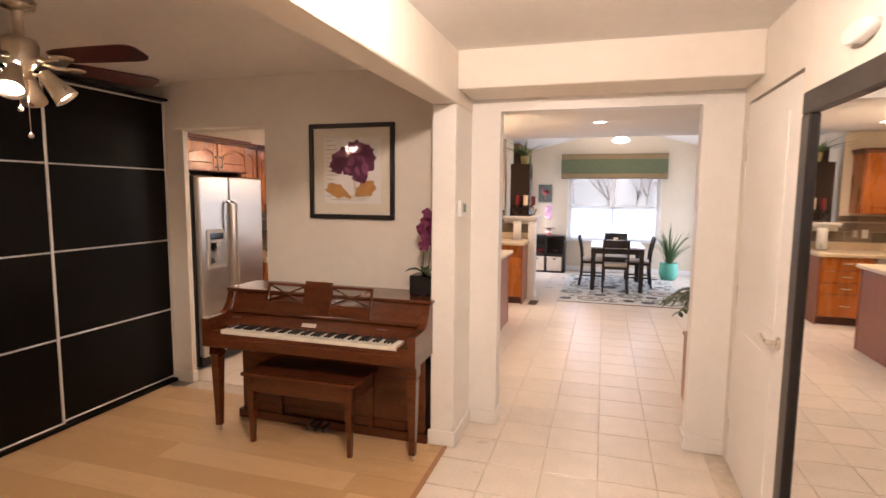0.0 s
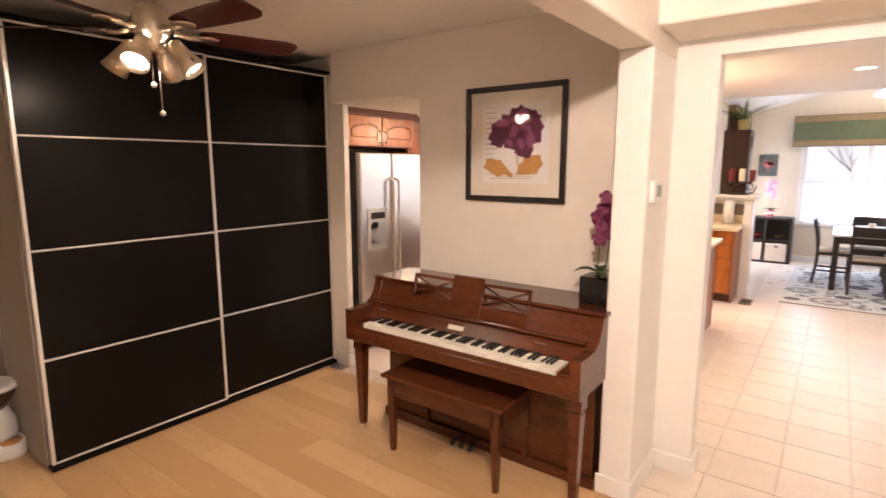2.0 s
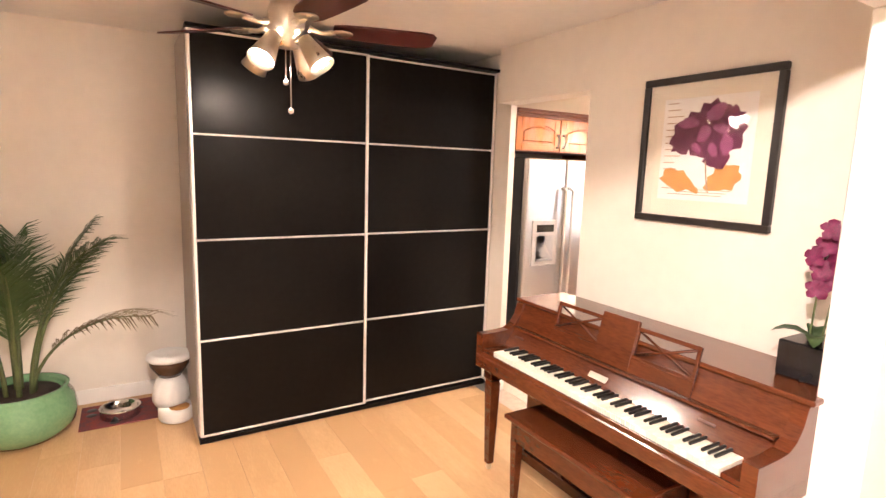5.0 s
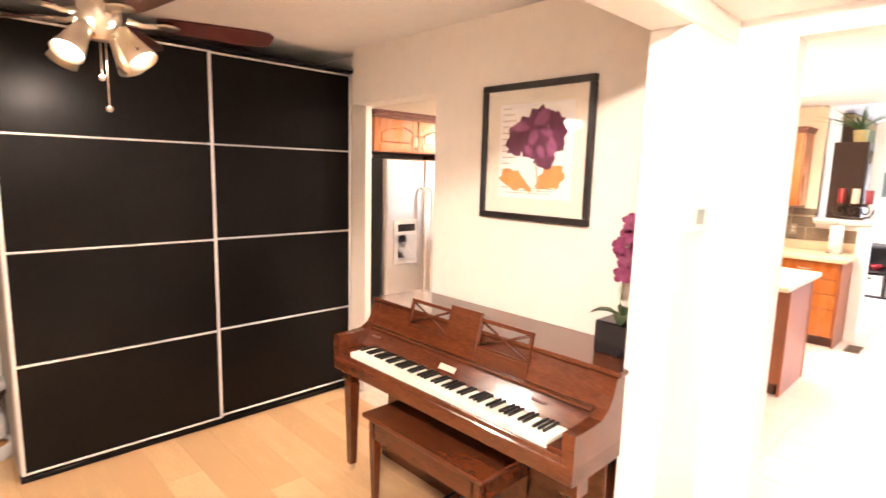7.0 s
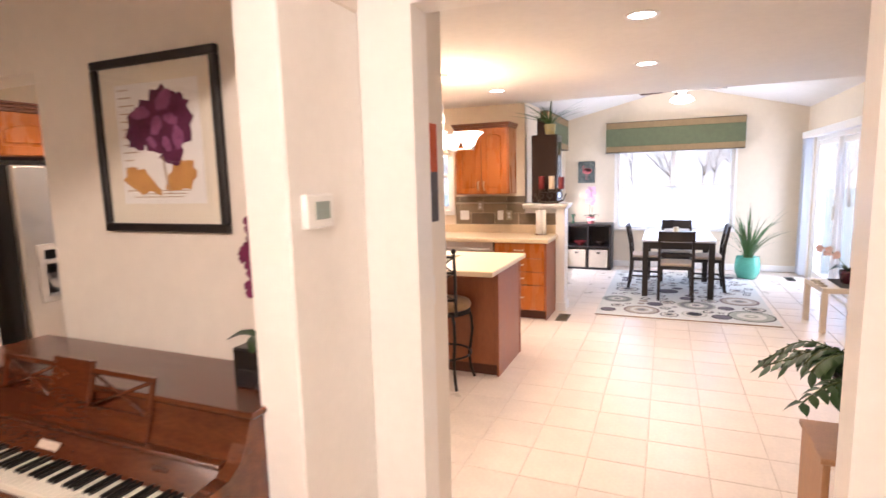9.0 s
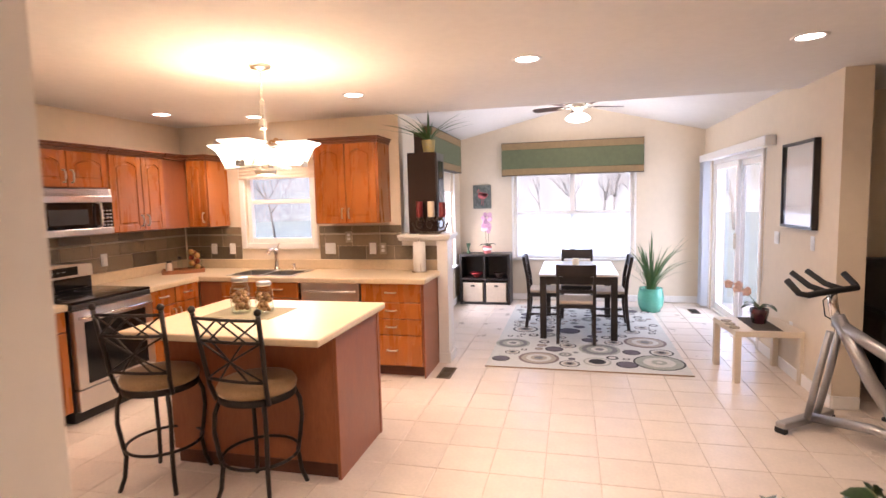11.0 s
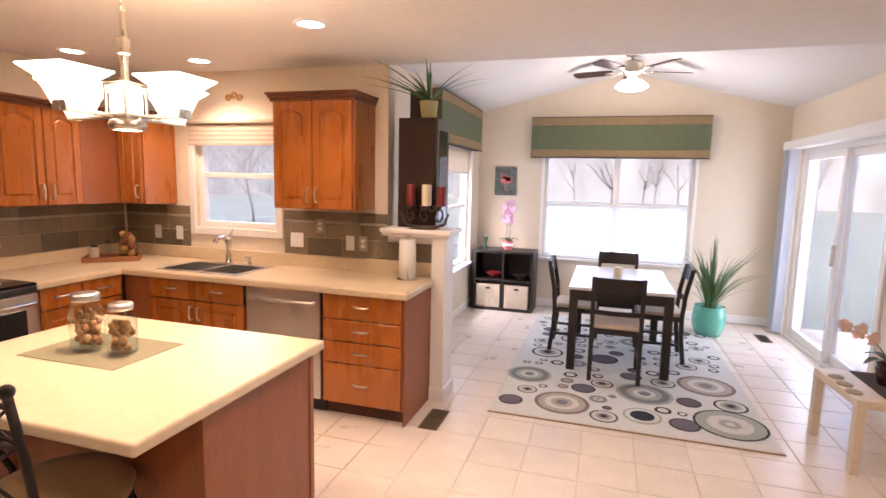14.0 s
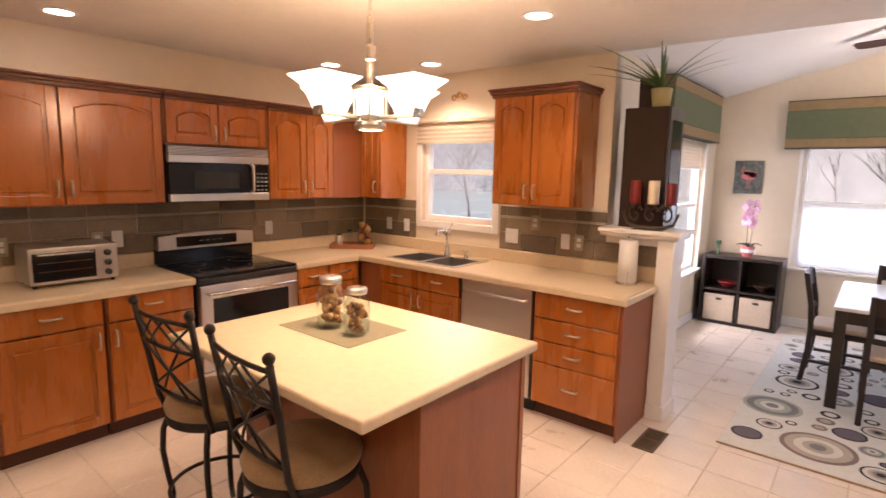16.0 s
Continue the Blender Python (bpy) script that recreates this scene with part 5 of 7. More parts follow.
tube(b, [(0.592, -0.006, 1.42), (0.592, -0.04, 1.43), (0.592, -0.045, 1.52), (0.592, -0.04, 1.61), (0.592, -0.006, 1.62)], 0.011, 10)
part("handle", b, M_STEEL, d)
cp = part("control_panel", B(0.62, 0.743, -0.006, 0.03, 1.412, 1.62, 0.003), M_BLACKG, mw)
for i in range(5):
    for j in range(3):
        part("button", B(0.638 + 0.034 * j, 0.658 + 0.034 * j, -0.0085, -0.0058, 1.425 + 0.03 * i, 1.437 + 0.03 * i, 0.001), M_GREYFR, cp)

# refrigerator seen through the doorway
fg = thing("refrigerator", "stainless side-by-side refrigerator with an ice dispenser", "refrigerator", (-3.245, 3.515, 0), 90)
part("body", B(0.0, 0.905, 0.06, 0.62, 0.02, 1.75, 0.004), M_BLACKPL, fg, "dark grey fridge body")
part("grille", B(0.01, 0.895, 0.03, 0.06, 0.02, 0.10, 0.003), M_BLACKPL, fg)
d1 = part("freezer_door", B(0.003, 0.395, 0.0, 0.058, 0.11, 1.745, 0.014, 3), M_STEEL, fg, "brushed stainless freezer door")
d2 = part("fridge_door", B(0.403, 0.902, 0.0, 0.058, 0.11, 1.745, 0.014, 3), M_STEEL, fg, "brushed stainless fridge door")
for x, d in ((0.365, d1), (0.435, d2)):
    b = nb()
    tube(b, [(x, 0.0, 0.62), (x, -0.05, 0.64), (x, -0.055, 1.05), (x, -0.05, 1.50), (x, 0.0, 1.52)], 0.013, 10)
    part("handle", b, M_STEEL, d)
part("dispenser", B(0.075, 0.325, -0.008, 0.002, 0.91, 1.27, 0.004), M_DISP, d1, "grey dispenser panel")
part("dispenser_well", B(0.115, 0.295, -0.008, -0.004, 0.95, 1.15, 0.002), M_GREYFR, d1, "grey dispenser recess")
part("dispenser_controls", B(0.115, 0.295, -0.009, -0.005, 1.175, 1.235, 0.002), M_BLACKG, d1, "black touch strip")
part("dispenser_tray", B(0.12, 0.29, -0.016, -0.006, 0.945, 0.965, 0.002), M_GREYFR, d1)

# island
isl = thing("kitchen_island", "maple island with a pale laminate top and seating overhang", "kitchen island", (0, 0, 0))
part("body", B(-2.10, -0.985, 5.585, 6.235, 0.09, 0.875, 0.002), M_OAKD, isl)
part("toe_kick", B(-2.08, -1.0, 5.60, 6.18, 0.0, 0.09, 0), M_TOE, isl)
part("end_panel", B(-0.985, -0.963, 5.575, 6.245, 0.0, 0.875, 0.002), M_OAKD, isl, "plain maple end panel")
part("corner_trim", B(-0.963, -0.957, 6.215, 6.245, 0.0, 0.875, 0.001), M_OAKD, isl)
part("top", B(-2.155, -0.912, 5.268, 6.268, 0.873, 0.915, 0.011, 3), M_COUNTER, isl, "pale speckled laminate top with rounded edge")

pm = tagged(link("place_mat", B(-1.915, -1.43, 5.66, 6.0, 0.9155, 0.918, 0.001), M_GREYMAT), "olive woven place mat on the island", "place mat")


def jar(at, r, h, seed):
    j = thing("glass_jar", "swing-lid glass jar half full of mixed nuts", "jar", at, 0, "jars on the island")
    b = nb()
    lathe(b, [(r * 0.86, 0.0), (r, 0.012), (r * 1.02, h * 0.4), (r, h * 0.68), (r * 0.74, h * 0.79), (r * 0.74, h * 0.88), (r * 0.70, h * 0.88), (r * 0.70, h * 0.79), (r * 0.94, h * 0.67), (r * 0.96, h * 0.4), (r * 0.93, 0.016), (r * 0.8, 0.008)], (0, 0, 0), 32)
    g = part("glass", b, M_JAR, j, "clear glass body", True)
    g.visible_shadow = False
    b = nb()
    lathe(b, [(r * 0.80, h * 0.885), (r * 0.82, h * 0.90), (r * 0.82, h * 0.96), (r * 0.76, h), (r * 0.2, h * 1.0), (0.002, h * 0.995)], (0, 0, 0), 32)
    part("lid", b, M_STEEL, j, "silvery metal lid")
    b = nb()
    skin(b, [ring((0, 0, h * 0.865), (0, 0, 1), r * 0.80, 24), ring((0, 0, h * 0.885), (0, 0, 1), r * 0.80, 24)])
    part("clasp", b, M_CHROME, j, "wire clasp ring")
    rnd = random.Random(seed)
    n0 = nb()
    ball(n0, (0, 0, 0), r * 0.26, 8, 0.75)
    first = None
    for k in range(46):
        a, q = rnd.random() * 6.28, math.sqrt(rnd.random()) * r * 0.68
        z = 0.03 + (k / 46) * h * 0.48
        if first is None:
            o = first = part("nut", n0, M_NUT, j)
        else:
            o = first.copy()
            scene.collection.objects.link(o)
        o.matrix_basis = pose(q * math.cos(a), q * math.sin(a), z, rnd.random() * 90, rnd.random() * 90, 0)


jar((-1.715, 5.80, 0.918), 0.062, 0.235, 1)
jar((-1.555, 5.815, 0.918), 0.056, 0.205, 2)


def stool(at, turn, first):
    if first:
        return copy_thing(first, pose(*at, 0, 0, turn))
    s = thing("bar_stool", "dark iron bar stool with tan round seat and lattice back", "bar stool", at, turn, "stools at the island")
    b = nb()
    lathe(b, [(0.17, 0.595), (0.205, 0.605), (0.212, 0.63), (0.20, 0.655), (0.14, 0.668), (0.002, 0.672)], (0, 0, 0), 36)
    part("seat", b, M_TAN, s, "tan round cushioned seat")
    b = nb()
    R = 0.205
    skin(b, [ring((0, 0, 0.565), (0, 0, 1), R, 36), ring((0, 0, 0.60), (0, 0, 1), R, 36), ring((0, 0, 0.60), (0, 0, 1), R - 0.012, 36), ring((0, 0, 0.565), (0, 0, 1), R - 0.012, 36)], caps=False)
    part("seat_ring", b, M_IRON, s)
    for k in range(4):
        a = radians(45 + 90 * k)
        b = nb()
        prof = [(0.195, 0.575), (0.225, 0.50), (0.232, 0.40), (0.215, 0.28), (0.20, 0.20), (0.215, 0.08), (0.245, 0.0)]
        tube(b, [Vector((r * math.cos(a), r * math.sin(a), z)) for r, z in prof], 0.0125, 8)
        part("leg", b, M_IRON, s)
    b = nb()
    tube(b, [Vector((0.205 * math.cos(radians(q)), 0.205 * math.sin(radians(q)), 0.235)) for q in range(0, 361, 12)], 0.009, 8)
    part("foot_ring", b, M_IRON, s)
    for sx in (-1, 1):
        b = nb()
        tube(b, [(sx * 0.165, -0.13, 0.57), (sx * 0.175, -0.16, 0.66), (sx * 0.19, -0.19, 0.86), (sx * 0.20, -0.225, 1.06)], 0.0125, 8)
        ball(b, (sx * 0.2005, -0.227, 1.078), 0.02, 12)
        part("back_post", b, M_IRON, s)

    def bk(u, z):
        t = (z - 0.66) / 0.40
        return Vector((u * (0.175 + 0.025 * t), -0.16 - 0.065 * t - 0.02 * (1 - u * u), z))
    for z in (1.035, 0.915, 0.70):
        b = nb()
        tube(b, [bk(-1 + 2 * i / 8, z) for i in range(9)], 0.009, 8)
        part("back_rail", b, M_IRON, s)
    for u0, u1, za, zb in ((-1, -0.2, 0.915, 1.035), (-0.2, -1, 0.915, 1.035), (-0.6, 0.2, 0.915, 1.035), (0.6, -0.2, 0.915, 1.035), (0.2, 1, 0.915, 1.035), (1, 0.2, 0.915, 1.035),
                           (-1, 1, 0.70, 0.915), (1, -1, 0.70, 0.915), (-0.5, 0.5, 0.70, 0.915), (0.5, -0.5, 0.70, 0.915)):
        b = nb()
        tube(b, [bk(u0 + (u1 - u0) * i / 6, za + (zb - za) * i / 6) for i in range(7)], 0.0055, 6)
        part("lattice_bar", b, M_IRON, s)
    return s


st1 = stool((-1.345, 5.375, 0), -4, None)
stool((-2.00, 5.40, 0), 6, st1)

# chandelier
cd = thing("chandelier", "nickel chandelier with flared frosted glass shades, lit", "chandelier", (-1.53, 5.87, 0))
b = nb()
lathe(b, [(0.065, 2.459), (0.06, 2.44), (0.02, 2.43), (0.008, 2.42)], (0, 0, 0), 24)
part("canopy", b, M_NICKEL, cd)
for k in range(9):
    b = nb()
    c = Vector((0, 0, 2.41 - 0.024 * k))
    ax = Vector((1, 0, 0)) if k % 2 else Vector((0, 1, 0))
    tube(b, [c + ax * 0.007 * math.cos(q) + Vector((0, 0, 0.015 * math.sin(q))) for q in [2 * math.pi * i / 12 for i in range(13)]], 0.002, 6)
    part("chain_link", b, M_NICKEL, cd)
b = nb()
box(b, -0.011, 0.011, -0.011, 0.011, 1.83, 2.22, 0.002)
tube(b, [Vector((0.014 * math.cos(q), 0, 2.232 + 0.02 * math.sin(q))) for q in [2 * math.pi * i / 12 for i in range(13)]], 0.004, 8)
box(b, -0.018, 0.018, -0.018, 0.018, 2.07, 2.13, 0.004)
part("stem", b, M_NICKEL, cd)
b = nb()
for z0, z1, h in ((1.955, 1.965, 0.055), (1.825, 1.85, 0.06)):
    box(b, -h, h, -h, h, z0, z1, 0.003)
for sx in (-1, 1):
    for sy in (-1, 1):
        box(b, sx * 0.048 - 0.004, sx * 0.048 + 0.004, sy * 0.048 - 0.004, sy * 0.048 + 0.004, 1.85, 1.955)
part("lantern_frame", b, M_NICKEL, cd)
part("lantern_glass", B(-0.04, 0.04, -0.04, 0.04, 1.852, 1.953, 0.002), M_BULBC, cd, "lit frosted lantern glass")
b = nb()
lathe(b, [(0.06, 1.825), (0.066, 1.81), (0.062, 1.795), (0.05, 1.79)], (0, 0, 0), 24, False)
part("down_lamp", b, M_NICKEL, cd)
b = nb()
lathe(b, [(0.056, 1.797), (0.04, 1.792), (0.002, 1.79)], (0, 0, 0), 24)
part("down_glass", b, M_BULBK, cd, "lit down lamp glass")
for k in range(4):
    a = radians(1 + 90 * k)
    rot = Matrix.Rotation(a, 4, "Z")
    b = nb()
    box(b, 0.05, 0.275, -0.009, 0.009, 1.832, 1.846, 0.002)
    box(b, 0.262, 0.272, -0.03, 0.03, 1.80 + 0.03, 1.90, 0.002)
    b.transform(rot)
    part("arm", b, M_NICKEL, cd)
    b = nb()
    c = Matrix.Translation((0.235, 0, 0))
    sq = [(1, 1), (-1, 1), (-1, -1), (1, -1)]
    rings = [[c @ Vector((sx * h, sy * h, z)) for sx, sy in sq] for h, z in ((0.028, 1.842), (0.032, 1.850), (0.050, 1.905), (0.068, 1.945), (0.100, 1.975), (0.100, 1.980), (0.064, 1.950), (0.046, 1.905), (0.028, 1.855))]
    skin(b, rings, True, False)
    b.transform(rot)
    part("shade", b, M_BULBC, cd, "flared frosted glass shade, lit")
lamp("chandelier_light", "POINT", (-1.53, 5.87, 2.06), P_CHAND, AMBER, 0.09)
lamp("chandelier_down_light", "SPOT", (-1.53, 5.87, 1.775), P_CHAND * 1.2, WARM, 0.04, (-1.53, 5.87, 0), 120)

# recessed lights
def downlight(x, y, power, spread):
    r = thing("recessed_light", "round white recessed ceiling light, lit", "ceiling light", (x, y, H), 0, "recessed lights")
    b = nb()
    skin(b, [ring((0, 0, -0.0005), (0, 0, 1), 0.095, 32), ring((0, 0, -0.008), (0, 0, 1), 0.09, 32), ring((0, 0, -0.006), (0, 0, 1), 0.07, 32), ring((0, 0, -0.0005), (0, 0, 1), 0.068, 32)], caps=False)
    part("trim_ring", b, M_WHITE, r)
    b = nb()
    lathe(b, [(0.068, -0.001), (0.05, -0.004), (0.002, -0.005)], (0, 0, 0), 24)
    part("lens", b, M_BULBK, r, "glowing frosted lens")
    lamp("recessed_lamp", "SPOT", (x, y, H - 0.02), power, WARM, 0.06, (x, y, 0), spread)


# last downlight, by the refrigerator, is unseen and added to brighten that corner
for x, y, k in ((-3.45, 5.33, 0.15), (-1.36, 6.92, 1.5), (-3.36, 7.13, 0.6), (-2.68, 7.57, 1.9), (0.07, 6.26, 1.6), (1.62, 6.30, 1.2), (0.09, 4.85, 1.6), (-2.60, 3.98, 1.5)):
    downlight(x, y, P_CAN * k, 150 if y < 4.5 else 130)

# small things on the worktop
to = thing("toaster_oven", "stainless countertop toaster oven with a glass door", "toaster oven", (-3.50, 5.10, CT), 90)
part("body", B(0, 0.46, 0.01, 0.30, 0.018, 0.235, 0.010, 2), M_STEEL, to)
part("glass_door", B(0.02, 0.335, 0.0, 0.012, 0.04, 0.205, 0.004), M_BLACKG, to, "dark glass door")
for k in range(2):
    part("rack", B(0.04, 0.315, -0.003, 0.0005, 0.095 + 0.05 * k, 0.099 + 0.05 * k, 0), M_CHROME, to)
b = nb()
tube(b, [(0.04, 0.0, 0.20), (0.04, -0.03, 0.20), (0.315, -0.03, 0.20), (0.315, 0.0, 0.20)], 0.007, 8)
part("handle", b, M_CHROME, to)
for z in (0.06, 0.12, 0.18):
    b = nb()
    lathe(b, [(0.02, 0), (0.018, 0.018), (0.002, 0.019)], (0, 0, 0), 16)
    b.transform(Matrix.Translation((0.40, 0.01, z)) @ Matrix.Rotation(radians(90), 4, "X"))
    part("knob", b, M_BLACKPL, to)
for x in (0.03, 0.43):
    for y in (0.04, 0.27):
        b = nb()
        lathe(b, [(0.012, 0), (0.014, 0.02)], (x, y, 0), 10)
        part("foot", b, M_BLACKPL, to)

ty = thing("serving_tray", "reddish wooden tray in the counter corner", "tray", (-3.62, 7.58, CT), 40)
b = nb()
box(b, -0.20, 0.20, -0.12, 0.12, 0.0, 0.012, 0.002)
for q in ((-0.20, 0.20, -0.12, -0.108), (-0.20, 0.20, 0.108, 0.12), (-0.20, -0.188, -0.108, 0.108), (0.188, 0.20, -0.108, 0.108)):
    box(b, *q, 0.012, 0.04, 0.002)
part("base", b, M_TRAY, ty)
for dx, r, h, m, lab in ((-0.13, 0.035, 0.12, M_CREAM, "cream ceramic canister with dark lid"), (-0.03, 0.024, 0.16, M_JAR, "slim glass bottle")):
    o = thing("canister" if r > 0.03 else "bottle", lab + " on the tray", "canister" if r > 0.03 else "bottle", (-3.62 + dx * 0.77, 7.58 + dx * 0.64, CT + 0.012))
    b = nb()
    lathe(b, [(r * 0.9, 0), (r, 0.01), (r, h * 0.7), (r * 0.7, h * 0.82), (r * 0.5, h * 0.86)], (0, 0, 0), 20)
    part("vessel", b, m, o)
    b = nb()
    lathe(b, [(r * 0.75, h * 0.83), (r * 0.78, h * 0.95), (r * 0.3, h)], (0, 0, 0), 16)
    part("cap", b, M_BLACKPL, o)
fj = thing("fruit_jar", "tall glass jar filled with red and orange fruit", "jar", (-3.54, 7.66, CT + 0.012))
b = nb()
lathe(b, [(0.06, 0), (0.07, 0.01), (0.075, 0.20), (0.07, 0.215), (0.066, 0.205), (0.066, 0.02)], (0, 0, 0), 28)
g = part("glass", b, M_JAR, fj, "", True)
g.visible_shadow = False
for k in range(9):
    b = nb()
    ball(b, (0.032 * math.cos(k * 2.1), 0.032 * math.sin(k * 2.1), 0.04 + 0.02 * k), 0.030, 12)
    part("fruit", b, M_REDAPPLE if k % 2 else M_OCHRE, fj)

pt = thing("paper_towel_holder", "white paper towel roll on a chrome stand", "paper towel", (-1.10, 7.77, CT))
b = nb()
lathe(b, [(0.075, 0), (0.078, 0.006), (0.07, 0.012), (0.006, 0.014), (0.006, 0.30), (0.011, 0.305), (0.008, 0.318), (0.001, 0.32)], (0, 0, 0), 24)
part("stand", b, M_CHROME, pt)
b = nb()
lathe(b, [(0.02, 0.015), (0.060, 0.016), (0.061, 0.15), (0.060, 0.289), (0.02, 0.29)], (0, 0, 0), 36)
part("roll", b, M_PAPERT, pt, "white paper roll")
b = nb()
tube(b, [(0.03, -0.07, 0.01), (0.03, -0.07, 0.09)], 0.003, 6)
part("arm", b, M_CHROME, pt)

for x, gang, kind in ((-3.50, 1, "outlet"), (-3.27, 1, "switch"), (-2.11, 2, "switch"), (-1.64, 1, "switch"), (-1.53, 1, "outlet")):
    plate((x, 7.940, 1.13), 0, gang, kind, "", M_SLATEL if kind == "outlet" and x > -2 else None)
plate((-1.90, 7.940, 1.25), 0, 1, "outlet", "slate-coloured outlet plate on the backsplash", M_SLATEL)
for y, tone in ((5.05, M_SLATEL), (5.56, M_SLATEL), (5.68, None), (6.85, None)):
    plate((-3.860, y, 1.13), 90, 1, "outlet", "", tone)
fe = thing("floor_register", "bronze slotted floor vent beside the half wall", "floor vent", (-0.80, 7.54, 0))
b = nb()
for q in ((-0.065, 0.065, -0.155, -0.135), (-0.065, 0.065, 0.135, 0.155), (-0.065, -0.05, -0.135, 0.135), (0.05, 0.065, -0.135, 0.135), (-0.05, 0.05, -0.008, 0.008)):
    box(b, *q, 0.0, 0.006, 0.001)
part("frame", b, M_VENT, fe)
for k in range(20):
    y = -0.128 + 0.0128 * k
    part("slat", B(-0.05, 0.05, y, y + 0.005, 0.0, 0.004, 0), M_VENT, fe)
# no opening here: a thin black sheet paints the shade between the slats
part("well", B(-0.05, 0.05, -0.135, 0.135, 0.0002, 0.001, 0), M_BLACKPL, fe, "black sheet standing for the shaded duct")
wo = thing("wall_ornament", "small gilt scroll ornament above the sink window", "wall ornament", (-2.68, 7.948, 2.25))
for k in range(3):
    b = nb()
    tube(b, [Vector(((k - 1) * 0.055 + 0.03 * math.cos(q) * (1 - q / 16), -0.008, 0.028 * math.sin(q) * (1 - q / 16) + (0.018 if k == 1 else 0))) for q in [i * 0.5 for i in range(22)]], 0.005, 6)
    part("scroll", b, M_OCHRE, wo)

# ---------- dining nook ----------


def window(name, label, m, W, T, mullions=(), rail=None, casing=0.06, depth=0.12, sill=True):
    """A window in local x, z with its inner wall face at y = 0 and the opening from 0 to depth."""
    w = tagged(new(name), label, kind="structure")
    w.matrix_basis = m
    b = nb()
    for x0, x1, z0, z1 in ((0, 0.045, 0, T), (W - 0.045, W, 0, T), (0.045, W - 0.045, 0, 0.05), (0.045, W - 0.045, T - 0.045, T)):
        box(b, x0, x1, 0.035, 0.10, z0, z1, 0.004)
    part("window_frame", b, M_TRIM, w, "white vinyl window frame")
    if casing:
        b = nb()
        for x0, x1, z0, z1 in ((-casing, 0, -casing, T + casing), (W, W + casing, -casing, T + casing), (0, W, -casing, 0), (0, W, T, T + casing)):
            box(b, x0, x1, -0.018, -0.0005, z0, z1, 0.004)
        part("window_casing", b, M_TRIM, w, "white painted casing")
    if sill:
        part("window_sill", B(-casing - 0.02, W + casing + 0.02, -0.05, 0.036, -0.022, 0.002, 0.005), M_TRIM, w, "white window sill")
    for x in mullions:
        part("mullion", B(x - 0.035, x + 0.035, 0.04, 0.095, 0.05, T - 0.045, 0.004), M_TRIM, w)
    if rail:
        part("meeting_rail", B(0.045, W - 0.045, 0.045, 0.09, rail - 0.022, rail + 0.022, 0.004), M_TRIM, w)
    xs = [0.045] + [q for x in mullions for q in (x - 0.035, x + 0.035)] + [W - 0.045]
    zs = [0.05] + ([rail - 0.022, rail + 0.022] if rail else []) + [T - 0.045]
    for i in range(0, len(xs), 2):
        for j in range(0, len(zs), 2):
            g = part("pane", B(xs[i], xs[i + 1], 0.062, 0.068, zs[j], zs[j + 1], 0), M_GLASS, w, "clear window pane")
            g.visible_shadow = False
    return w


def pleats(bm, x0, x1, y, z0, z1, n):
    rows = []
    for i in range(2 * n + 1):
        z = z0 + (z1 - z0) * i / (2 * n)
        yy = y - (0.0035 if i % 2 else 0.0)
        rows.append((bm.verts.new((x0, yy, z)), bm.verts.new((x1, yy, z))))
    for a, b in zip(rows, rows[1:]):
        bm.faces.new((a[0], a[1], b[1], b[0]))
    return bm


nwin = window("window_1", "wide white double window of the dining nook", pose(bw[0], NB, bw[2]), bw[1] - bw[0], bw[3] - bw[2], ((bw[1] - bw[0]) / 2,), 0.70, 0.035)
sh = thing("cellular_shade", "white pleated cellular shade covering the lower window half", "window shade", (bw[0], NB, bw[2]))
part("fabric", pleats(nb(), 0.05, bw[1] - bw[0] - 0.05, 0.028, 0.03, 0.68, 18), M_SHADE, sh, "white translucent pleated fabric")
for z in (0.68, 0.01):
    part("shade_rail", B(0.05, bw[1] - bw[0] - 0.05, 0.008, 0.032, z, z + 0.022, 0.004), M_WHITE, sh)
window("window_2", "white side window of the dining nook", pose(NL, lw[0], lw[2], 0, 0, 90), lw[1] - lw[0], lw[3] - lw[2], (), 0.72, 0.05)
sh = thing("cellular_shade", "cream pleated cellular shade at the top of the side window", "window shade", (NL, lw[0], lw[2]), 90)
part("fabric", pleats(nb(), 0.05, lw[1] - lw[0] - 0.05, 0.028, 1.13, 1.40, 8), M_WOVEN, sh)
part("shade_rail", B(0.05, lw[1] - lw[0] - 0.05, 0.008, 0.032, 1.11, 1.132, 0.004), M_WHITE, sh)
window("window_3", "white double-hung window above the kitchen sink", pose(kwx0, WY, kwz0), kwx1 - kwx0, kwz1 - kwz0, (), 0.44, 0.06, 0.12, False)
sh = thing("woven_shade", "tan woven roman shade at the top of the sink window", "window shade", (kwx0, WY, kwz0))
part("fabric", pleats(nb(), -0.045, kwx1 - kwx0 + 0.045, -0.025, 0.68, 0.86, 5), M_WOVEN, sh)
part("shade_rail", B(-0.05, kwx1 - kwx0 + 0.05, -0.05, -0.02, 0.855, 0.885, 0.004), M_WOVEN, sh)



def sky_lamp(at, turn, W, T, power):
    """The sky's light in a window opening: W wide, T high, shining into the room."""
    ld = bpy.data.lights.new("window_daylight", "AREA")
    ld.shape, ld.size, ld.size_y, ld.energy, ld.color = "RECTANGLE", W, T, power, DAY
    o = new("window_daylight", ld)
    o.matrix_basis = pose(*at, -90, 0, turn)
    return o


sky_lamp(((bw[0] + bw[1]) / 2, NB + 0.055, bw[2] + 0.36), 0, 1.62, 0.56, 2.4)
